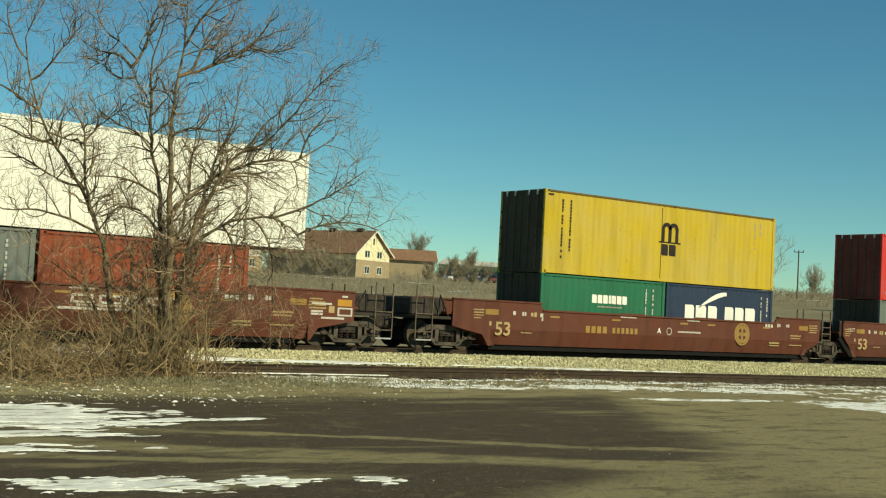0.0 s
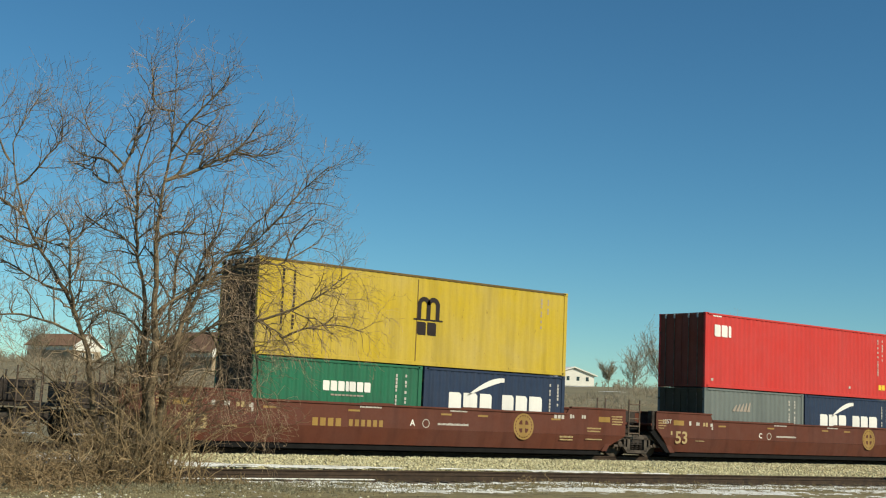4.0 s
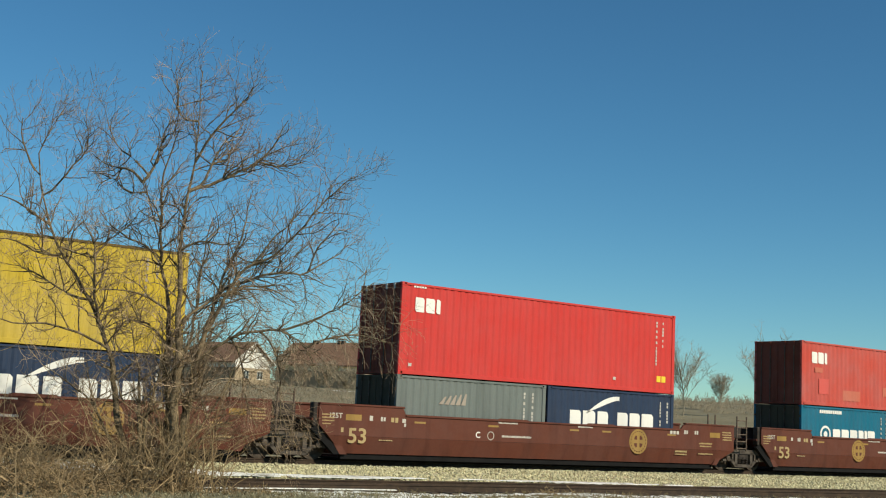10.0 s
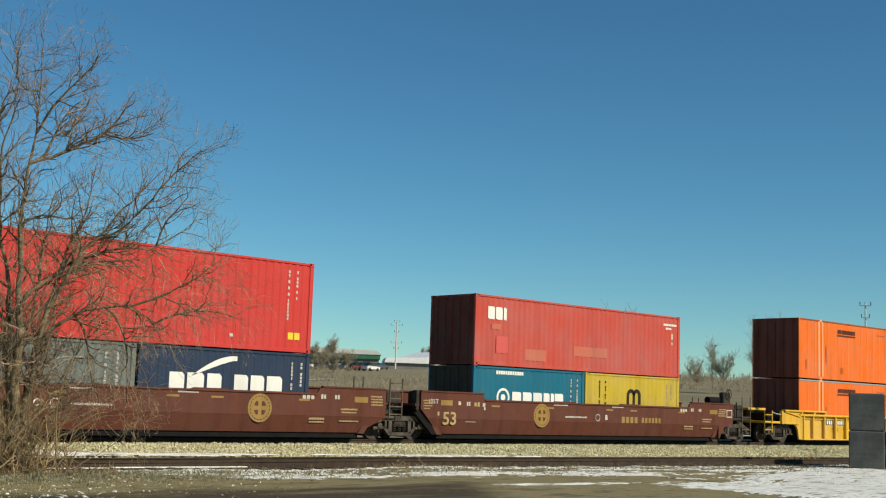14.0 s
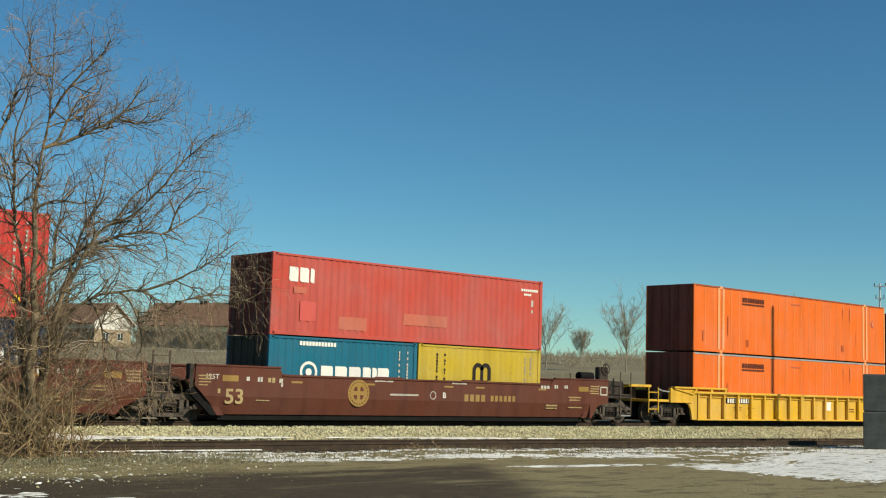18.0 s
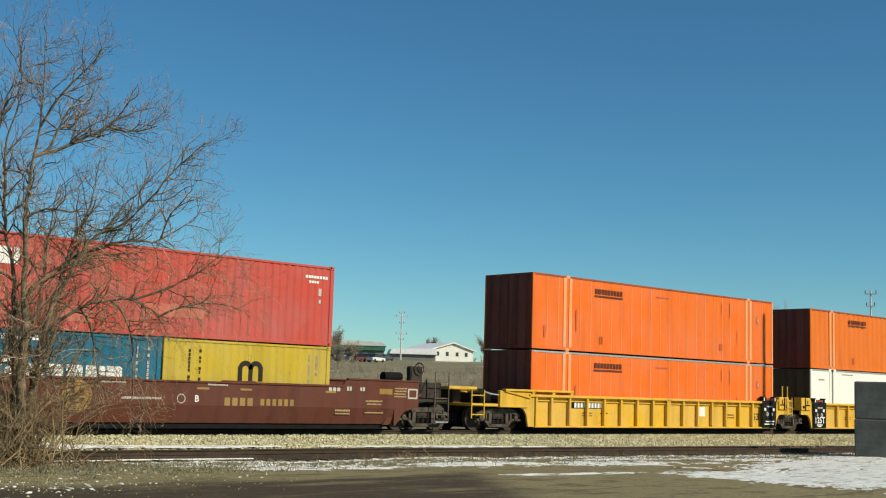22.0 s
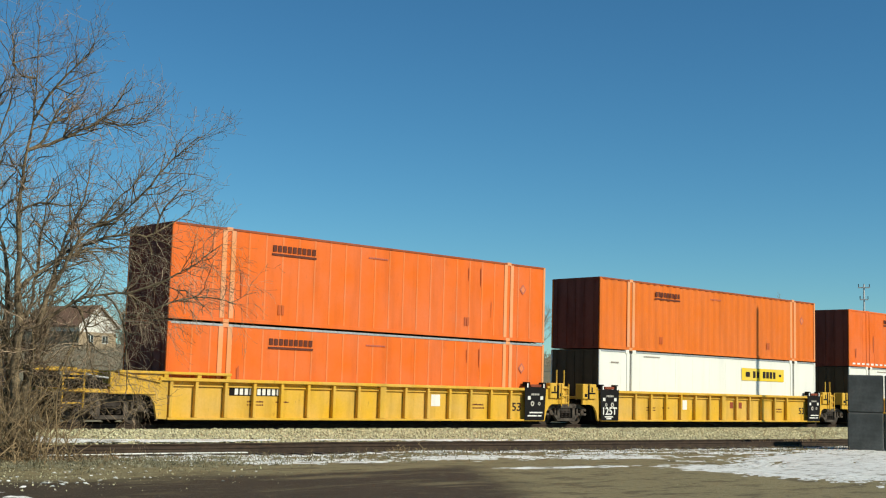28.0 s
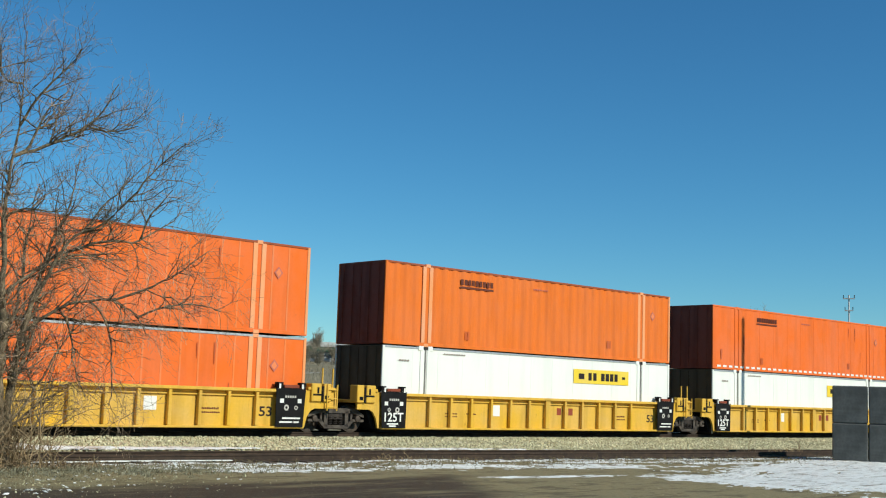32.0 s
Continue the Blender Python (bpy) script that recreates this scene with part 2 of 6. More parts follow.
def ground_material():
    """A damp brown stretch of the lot, dry olive gravel round it, wheel tracks; dry grass further off; unseen ground at
    left darkened to bounce less light.
    """
    mat, tree, bsdf = nodes_of("lot earth", 0.9, 0, 0.25)
    damp, olive, straw = (0.072, 0.055, 0.032), (0.285, 0.245, 0.122), (0.30, 0.265, 0.155)
    coord = tree.nodes.new("ShaderNodeTexCoord")
    split = tree.nodes.new("ShaderNodeSeparateXYZ")
    tree.links.new(coord.outputs["Object"], split.inputs[0])
    x, y = split.outputs["X"], split.outputs["Y"]
    drift = arithmetic(tree, "MULTIPLY", arithmetic(tree, "SUBTRACT", noise_node(tree, 0.45, 7, (0.5, 1.2, 1), rough=0.62), 0.5), 5.0)
    back = axis_range(tree, arithmetic(tree, "ADD", y, arithmetic(tree, "MULTIPLY", drift, 0.8)), 18.9, 20.3)
    right = axis_range(tree, arithmetic(tree, "ADD", arithmetic(tree, "SUBTRACT", x, arithmetic(tree, "MULTIPLY", y, 0.7)), drift), 4.3, 6.3)
    dry = arithmetic(tree, "MAXIMUM", back, right)
    worn = ramp(tree, noise_node(tree, 0.42, 6, (0.3, 1.3, 1), distort=1.1), [(0.56, 0.0), (0.66, 0.7)])
    wobble = arithmetic(tree, "MULTIPLY", arithmetic(tree, "SUBTRACT", noise_node(tree, 0.8, 6, rough=0.65), 0.5), 0.9)
    for nx, ny, place, wide in ((0.52, 0.85, 16.18, 0.16), (0.52, 0.85, 14.25, 0.42), (-0.37, 0.93, 4.5, 0.95), (0.30, 0.95, 13.3, 0.2)):
        across = arithmetic(tree, "ADD", arithmetic(tree, "ADD", arithmetic(tree, "MULTIPLY", x, nx), arithmetic(tree, "MULTIPLY", y, ny)), wobble)
        gap = arithmetic(tree, "ABSOLUTE", arithmetic(tree, "SUBTRACT", across, place), 0.0)
        wheel = arithmetic(tree, "SUBTRACT", 0.85, arithmetic(tree, "MULTIPLY", axis_range(tree, gap, wide * 0.5, wide * 1.5), 0.85))
        worn = arithmetic(tree, "MAXIMUM", worn, wheel)
    dry = arithmetic(tree, "MAXIMUM", dry, worn)
    base = mix(tree, dry, damp, olive)
    base = mix(tree, ramp(tree, noise_node(tree, 1.1, 7, (0.6, 1.6, 1), rough=0.65), [(0.52, 0.0), (0.62, 0.55)]), base, scaled(damp, 0.8))
    base = mix(tree, ramp(tree, noise_node(tree, 2.2, 7, (0.75, 1.2, 1), rough=0.7, distort=0.6), [(0.55, 0.0), (0.66, 0.32)]), base, scaled(olive, 0.85))
    base = mix(tree, ramp(tree, noise_node(tree, 3.3, 7, (0.7, 1.2, 1), rough=0.72, distort=0.8), [(0.55, 0.0), (0.64, 0.45)]), base, scaled(damp, 0.5))
    base = mix(tree, ramp(tree, noise_node(tree, 7, 7, rough=0.7), [(0.52, 0.0), (0.66, 0.35)]), base, scaled(damp, 0.55))
    base = mix(tree, ramp(tree, noise_node(tree, 34, 3), [(0.62, 0.0), (0.70, 0.7)]), base, (0.36, 0.31, 0.20))
    field = mix(tree, ramp(tree, noise_node(tree, 0.05, 6), [(0.35, 0.0), (0.7, 1.0)]), scaled(straw, 0.72), straw)
    field = mix(tree, ramp(tree, noise_node(tree, 0.35, 7, rough=0.7), [(0.45, 0.0), (0.65, 0.5)]), field, scaled(straw, 0.6))
    base = mix(tree, axis_range(tree, y, 36, 48), base, field)
    # out of view on the left: dark only to dim the bounced light
    base = mix(tree, axis_range(tree, arithmetic(tree, "SUBTRACT", drift, x), 2, 9), base, damp)
    tree.links.new(base, bsdf.inputs["Base Color"])
    bump(tree, bsdf, noise_node(tree, 11, 7, rough=0.7), 0.8, 0.05)
    return mat


def ballast_material():
    """Pale crushed stone; the shade under the cars is painted dark along the track."""
    mat, tree, bsdf = nodes_of("ballast gravel", 0.95, 0, 0.2)
    base = mix(tree, ramp(tree, noise_node(tree, 16, 6), [(0.32, 0.0), (0.66, 1.0)]), (0.34, 0.31, 0.18), (0.80, 0.76, 0.50))
    base = mix(tree, ramp(tree, noise_node(tree, 1.1, 5), [(0.42, 0.0), (0.68, 0.6)]), base, (0.26, 0.22, 0.12))
    coord = tree.nodes.new("ShaderNodeTexCoord")
    split = tree.nodes.new("ShaderNodeSeparateXYZ")
    tree.links.new(coord.outputs["Object"], split.inputs[0])
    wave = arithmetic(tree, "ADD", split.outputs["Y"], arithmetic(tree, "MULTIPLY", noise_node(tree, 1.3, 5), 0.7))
    # painted shade: dark from just outside the near rail inwards
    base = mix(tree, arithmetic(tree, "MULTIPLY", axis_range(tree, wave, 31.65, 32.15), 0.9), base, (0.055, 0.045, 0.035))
    tree.links.new(base, bsdf.inputs["Base Color"])
    bump(tree, bsdf, noise_node(tree, 30, 5), 0.8, 0.05)
    return mat


SNOW, EARTH = snow_material(), ground_material()
BALLAST = ballast_material()


# ---- mesh helpers ----
def box(bm, x0, x1, y0, y1, z0, z1, bevel=0.0):
    verts = [bm.verts.new((x, y, z)) for x in (x0, x1) for y in (y0, y1) for z in (z0, z1)]
    faces = [bm.faces.new([verts[i] for i in f]) for f in
             ((0, 1, 3, 2), (4, 6, 7, 5), (0, 4, 5, 1), (2, 3, 7, 6), (0, 2, 6, 4), (1, 5, 7, 3))]
    if bevel:
        edges = list({e for f in faces for e in f.edges})
        bmesh.ops.bevel(bm, geom=edges, offset=bevel, segments=1, affect="EDGES")
    return bm


def prism(bm, outline, y0, y1):
    """A plate with an outline in (x, z), between two values of y."""
    a = [bm.verts.new((x, y0, z)) for x, z in outline]
    b = [bm.verts.new((x, y1, z)) for x, z in outline]
    n = len(outline)
    bm.faces.new(a)
    bm.faces.new(list(reversed(b)))
    for i in range(n):
        bm.faces.new((a[i], b[i], b[(i + 1) % n], a[(i + 1) % n]))
    bmesh.ops.recalc_face_normals(bm, faces=bm.faces[:])
    return bm


def tube(bm, points, radii, sides=8, cap=True):
    points = [Vector(p) for p in points]
    if isinstance(radii, (int, float)):
        radii = [radii] * len(points)
    rings = []
    for i, p in enumerate(points):
        way = (points[min(i + 1, len(points) - 1)] - points[max(i - 1, 0)]).normalized()
        side = way.orthogonal().normalized() if abs(way.z) > 0.95 else way.cross(Vector((0, 0, 1))).normalized()
        up = side.cross(way)
        rings.append([bm.verts.new(p + (side * math.cos(k) + up * math.sin(k)) * radii[i])
                      for k in (2 * math.pi * j / sides for j in range(sides))])
    for r0, r1 in zip(rings, rings[1:]):
        for j in range(sides):
            bm.faces.new((r0[j], r0[(j + 1) % sides], r1[(j + 1) % sides], r1[j]))
    if cap:
        bm.faces.new(rings[0][::-1])
        bm.faces.new(rings[-1])
    bmesh.ops.recalc_face_normals(bm, faces=bm.faces[:])
    return bm


def lathe(bm, profile, sides=28):
    """A body turned round the y axis; profile rows (y, radius)."""
    rings = [[bm.verts.new((r * math.cos(k), y, r * math.sin(k))) for k in (2 * math.pi * j / sides for j in range(sides))]
             for y, r in profile]
    for r0, r1 in zip(rings, rings[1:]):
        for j in range(sides):
            bm.faces.new((r0[j], r0[(j + 1) % sides], r1[(j + 1) % sides], r1[j]))
    bm.faces.new(rings[0])
    bm.faces.new(rings[-1][::-1])
    bmesh.ops.recalc_face_normals(bm, faces=bm.faces[:])
    return bm


def corrugated(bm, x0, x1, z0, z1, y, inward, pitch=0.278, depth=0.020, axis="x"):
    """A trapezoid-ribbed sheet from x0 to x1, its crests at y; along y at x = y when axis is 'y'."""
    n = max(1, round((x1 - x0) / pitch))
    step = (x1 - x0) / n
    columns = []
    for i in range(n):
        u = x0 + i * step
        columns += [(u, 0), (u + step * 0.26, 0), (u + step * 0.5, depth), (u + step * 0.76, depth)]
    columns.append((x1, 0))
    rows = []
    for u, d in columns:
        v = y + inward * d
        rows.append([bm.verts.new((u, v, z) if axis == "x" else (v, u, z)) for z in (z0, z1)])
    for a, b in zip(rows, rows[1:]):
        bm.faces.new((a[0], b[0], b[1], a[1]))
    return bm


def mesh_from(name, bm):
    data = bpy.data.meshes.new(name)
    bm.to_mesh(data)
    bm.free()
    return data


def part(name, bm, material, parent=None, label="", smooth=False):
    """Links a bmesh, or ready mesh data, as one mesh object under a thing or a part."""
    data = bm if isinstance(bm, bpy.types.Mesh) else mesh_from(name, bm)
    if material and not data.materials:
        data.materials.append(material)
    if smooth:
        data.polygons.foreach_set("use_smooth", [True] * len(data.polygons))
    ob = new(name, data)
    ob.parent = parent
    return tagged(ob, label)


def one_box(name, material, parent, x0, x1, y0, y1, z0, z1, bevel=0.0, label=""):
    return part(name, box(bmesh.new(), x0, x1, y0, y1, z0, z1, bevel), material, parent, label)


def thing(name, x, y, z, label, category, group="", kind=""):
    ob = new(name)
    ob.empty_display_size = 0.3
    ob.matrix_basis = pose(x, y, z)
    return tagged(ob, label, category, group, kind)


def words(name, text, size, material, parent, x, y, z, label="", width=None):
    """Readable writing in the built-in font, standing on a side that faces -y."""
    curve = bpy.data.curves.new(name, "FONT")
    curve.body, curve.size, curve.extrude, curve.align_x, curve.align_y = text, size, 0.003, "CENTER", "CENTER"
    curve.resolution_u, curve.offset = 3, size * 0.018
    ob = new(name, curve)
    bpy.context.view_layer.update()
    data = bpy.data.meshes.new_from_object(ob.evaluated_get(bpy.context.evaluated_depsgraph_get()))
    bpy.data.objects.remove(ob)
    if width:
        have = max(v.co.x for v in data.vertices) - min(v.co.x for v in data.vertices)
        data.transform(Matrix.Diagonal((width / have, 1, 1, 1)))
    data.transform(pose(x, y, z, 90))
    data.materials.clear()
    return part(name, data, material, parent, label)


def bars(bm, x, z, width, height, y, count=1, gap=0.25, rng=None, slant=0.0):
    """Plain blocks of the size of writing, side by side, on a side that faces -y."""
    step = width / count
    for i in range(count):
        w = step * (1 - gap)
        h = height * (rng.uniform(0.75, 1.0) if rng else 1.0)
        u = x - width / 2 + i * step + step * gap / 2
        prism(bm, [(u, z - height / 2), (u + w, z - height / 2), (u + w + slant, z - height / 2 + h), (u + slant, z - height / 2 + h)], y - 0.004, y)
    return bm


def disc(bm, x, z, r0, r1, y, sides=28, sx=1.0):
    """A flat ring, or a disc where r0 is 0, on a side that faces -y."""
    a = [bm.verts.new((x + sx * r1 * math.cos(k), y, z + r1 * math.sin(k))) for k in (2 * math.pi * j / sides for j in range(sides))]
    if r0 <= 0:
        bm.faces.new(a)
        return bm
    b = [bm.verts.new((x + sx * r0 * math.cos(k), y, z + r0 * math.sin(k))) for k in (2 * math.pi * j / sides for j in range(sides))]
    for j in range(sides):
        bm.faces.new((a[j], a[(j + 1) % sides], b[(j + 1) % sides], b[j]))
    return bm


# ---- ground, tracks ----
RAIL_TOP, TRACK_Y = 0.40, 33.11


def spread(az, r):
    """x and y of a place at a bearing (degrees to the right of +y) and a distance from the eye."""
    return r * math.sin(radians(az)), r * math.cos(radians(az))


HILL = [(0, 0.0), (45, 0.0), (70, 0.25), (100, 1.5), (150, 3.7), (230, 6.9), (300, 9.4), (420, 12.5), (700, 14.0), (4000, 16.0)]


def ground_height(x, y):
    r = math.hypot(x, y) if y > 30 else 0
    z = 0.0
    for (r0, z0), (r1, z1) in zip(HILL, HILL[1:]):
        if r0 <= r < r1:
            z = z0 + (z1 - z0) * (r - r0) / (r1 - r0)
    k = min(1.0, max(0.0, (y - 34) / 20))
    return z * k + (0.05 * noise.noise((x * 0.25, y * 0.25, 0)) + 0.015 * noise.noise((x * 1.7, y * 1.7, 4)) - 0.03) * (1 - k) \
        + k * 0.5 * noise.noise((x * 0.03, y * 0.03, 2))


def axis_steps(*stretches):
    values = []
    for a, b, step in stretches:
        n = max(1, round((b - a) / step))
        values += [a + (b - a) * i / n for i in range(n)]
    return values + [stretches[-1][1]]


def build_ground():
    xs = axis_steps((-3000, -300, 300), (-300, -20, 20), (-20, 0, 1), (0, 50, 0.3), (50, 100, 2), (100, 500, 12), (500, 3000, 250))
    ys = axis_steps((-3000, -300, 300), (-300, -10, 20), (-10, 6, 1), (6, 30, 0.3), (30, 60, 1.5), (60, 500, 10), (500, 3000, 250))
    verts = [(x, y, ground_height(x, y)) for y in ys for x in xs]
    w = len(xs)
    faces = [(j * w + i, j * w + i + 1, (j + 1) * w + i + 1, (j + 1) * w + i) for j in range(len(ys) - 1) for i in range(w - 1)]
    data = bpy.data.meshes.new("ground")
    data.from_pydata(verts, [], faces)
    ob = part("ground", data, EARTH, None, "damp brown earth lot with wheel tracks and gravel", True)
    tagged(ob, category="ground", kind="structure")


build_ground()


def siding_y(x):
    return 26.35 - 0.068 * x


BED = [(-6.3, -0.06), (-5.6, 0.02), (-4.2, 0.10), (-3.0, 0.20), (-2.2, 0.245), (-1.4, 0.25), (1.4, 0.25), (2.4, 0.24), (4.0, 0.05), (4.6, -0.05)]


def bed_height(y):
    """Height of the stone bed across the running track, or far below it beside the bed."""
    if not -6.0 < y - TRACK_Y < 4.0:
        return -1.0
    return float(np.interp(y - TRACK_Y, [p[0] for p in BED], [p[1] for p in BED]))


def build_ballast():
    """A stone bed under the running track, its shoulder falling towards the siding."""
    profile = BED
    xs = axis_steps((-150, -10, 4), (-10, 75, 0.35), (75, 400, 5))
    verts = []
    for x in xs:
        for y, z in profile:
            jag = 0.35 * noise.noise((x * 0.5, y, 7)) + 0.2 * noise.noise((x * 2.1, y, 3))
            edge = 1.0 if y < -2.5 else 0.15
            verts.append((x, TRACK_Y + y + jag * edge * 0.8, z + 0.02 * noise.noise((x * 3, y * 3, 1))))
    w = len(profile)
    faces = [(i * w + j, (i + 1) * w + j, (i + 1) * w + j + 1, i * w + j + 1) for i in range(len(xs) - 1) for j in range(w - 1)]
    data = bpy.data.meshes.new("ballast")
    data.from_pydata(verts, [], faces)
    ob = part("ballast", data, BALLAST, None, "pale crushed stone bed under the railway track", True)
    tagged(ob, category="ballast", kind="structure")
    # loose stones on the shoulder
    rng = random.Random(4)
    shape = [Vector(v) for v in ((1, 0, 0), (-1, 0, 0), (0, 1, 0), (0, -1, 0), (0, 0, 1), (0, 0, -1))]
    tris = [(0, 2, 4), (2, 1, 4), (1, 3, 4), (3, 0, 4), (2, 0, 5), (1, 2, 5), (3, 1, 5), (0, 3, 5)]
    sv, sf = [], []
    for _ in range(27000):
        x = rng.uniform(6, 64)
        y = rng.uniform(-6.1, -1.45)
        z = np.interp(y, [p[0] for p in profile], [p[1] for p in profile])
        size = rng.uniform(0.026, 0.062)
        turn = Euler((rng.uniform(0, 6), rng.uniform(0, 6), rng.uniform(0, 6))).to_matrix()
        base = len(sv)
        centre = Vector((x, TRACK_Y + y, z + size * 0.3))
        sv += [tuple(centre + turn @ (v * size * rng.uniform(0.6, 1.2))) for v in shape]
        sf += [tuple(base + i for i in t) for t in tris]
    data = bpy.data.meshes.new("ballast_stones")
    data.from_pydata(sv, [], sf)
    tagged(part("ballast_stones", data, STONE, None, "loose pale crushed stones on the ballast shoulder"), category="stones", kind="stuff")


build_ballast()

RAIL_SECTION = [(-0.07, 0), (0.07, 0), (0.07, 0.02), (0.012, 0.045), (0.012, 0.125), (0.036, 0.135), (0.036, 0.17), (-0.036, 0.17), (-0.036, 0.135), (-0.012, 0.125), (-0.012, 0.045), (-0.07, 0.02)]


def rail_mesh(points):
    """A rail of T section along points (x, y, z of its foot)."""
    bm = bmesh.new()
    rings = [[bm.verts.new((x, y + u, z + v)) for u, v in RAIL_SECTION] for x, y, z in points]
    n = len(RAIL_SECTION)
    for a, b in zip(rings, rings[1:]):
        for j in range(n):
            bm.faces.new((a[j], a[(j + 1) % n], b[(j + 1) % n], b[j]))
    bm.faces.new(rings[0])
    bm.faces.new(rings[-1])
    bmesh.ops.recalc_face_normals(bm, faces=bm.faces[:])
    return bm


def build_tracks():
    main = thing("railway_track", 0, 0, 0, "running track of steel rails on dark wooden ties in stone", "railway track", kind="structure")
    for side in (-0.7525, 0.7525):
        part("rail", rail_mesh([(x, TRACK_Y + side, RAIL_TOP - 0.17) for x in (-150, 0, 100, 400)]), RAIL_STEEL, main)
    rng = random.Random(9)
    tie = mesh_from("tie", box(bmesh.new(), -0.115, 0.115, -1.3, 1.3, -0.09, 0.09, 0.012))
    tie.materials.append(TIE_WOOD)
    for i in range(150):
        ob = part("tie", tie, None, main)
        ob.matrix_basis = pose(-6 + i * 0.53, TRACK_Y + rng.uniform(-0.04, 0.04), RAIL_TOP - 0.262 + rng.uniform(-0.008, 0.01), 0, 0, rng.uniform(-1, 1))
    siding = thing("siding_track", 0, 0, 0, "rusty disused siding rails half sunk in earth and snow", "railway track", kind="structure")
    for side in (0.0, 1.5):
        part("rail", rail_mesh([(x, siding_y(x) + side, ground_height(x, siding_y(x)) + 0.01) for x in range(-40, 121, 4)]), RAIL_STEEL, siding)
    bm = bmesh.new()
    for x0, x1 in ((7.0, 10.4), (10.45, 13.3), (13.36, 16.8)):
        z = ground_height((x0 + x1) / 2, siding_y(x0)) + 0.035
        verts = [bm.verts.new((x, siding_y(x) - 0.085 + u, z + v)) for x in (x0, x1) for u, v in ((-0.05, 0), (0.06, 0), (0.06, 0.022), (-0.03, 0.018))]
        for f in ((0, 1, 2, 3), (7, 6, 5, 4), (0, 4, 5, 1), (1, 5, 6, 2), (2, 6, 7, 3), (3, 7, 4, 0)):
            bm.faces.new([verts[i] for i in f])
    part("snow_on_foot", bm, SNOW, siding, "narrow strip of snow along the rail's foot")
    for i in range(110):
        x = 2 + i * 0.56
        ob = part("tie", tie, None, siding)
        ob.matrix_basis = pose(x, siding_y(x) + 0.75, -0.09 + rng.uniform(-0.015, 0.012), 0, 0, -3.9 + rng.uniform(-2, 2))


build_tracks()


# ---- snow left on the lot ----
def snow_patch(name, cx, cy, rx, ry, turn, step, seed, ragged=1.0, stretch=2.5, depth=0.035, cut=0.0):
    """A ragged sheet of old snow lying on the ground."""
    c, s = math.cos(radians(turn)), math.sin(radians(turn))
    thin = step * 0.4
    nx, ny = int(2 * rx * 1.25 / step), int(2 * ry * 1.25 / thin)
    value = {}
    for i in range(nx + 1):
        for j in range(ny + 1):
            u, v = -rx * 1.25 + i * step, -ry * 1.25 + j * thin
            d = (u / rx) ** 2 + (v / ry) ** 2
            n = noise.noise((u * 0.9 / stretch, v * 0.9, seed)) * 0.9 + noise.noise((u * 2.8 / stretch, v * 2.8, seed + 5)) * 0.7 + noise.noise((u * 7 / stretch, v * 7, seed + 9)) * 0.65 + noise.noise((u * 17 / stretch, v * 17, seed + 2)) * 0.45
            value[i, j] = 1 - d + n * ragged - cut
    verts, index, faces = [], {}, []
    for i in range(nx):
        for j in range(ny):
            corners = [(i, j), (i + 1, j), (i + 1, j + 1), (i, j + 1)]
            if max(value[k] for k in corners) <= 0:
                continue
            face = []
            for k in corners:
                if k not in index:
                    u, v = -rx * 1.25 + k[0] * step, -ry * 1.25 + k[1] * thin
                    x, y = cx + u * c - v * s, cy + u * s + v * c
                    index[k] = len(verts)
                    verts.append((x, y, max(ground_height(x, y) + 0.004, bed_height(y) + 0.075) + min(depth * 0.5, max(-0.03, value[k] * 0.035))))
                face.append(index[k])
            faces.append(face)
    data = bpy.data.meshes.new(name)
    data.from_pydata(verts, [], faces)
    ob = part(name, data, SNOW, None, "ragged patch of old melting snow on the earth", True)
    tagged(ob, category="snow", kind="stuff", group="snow patches on the lot")


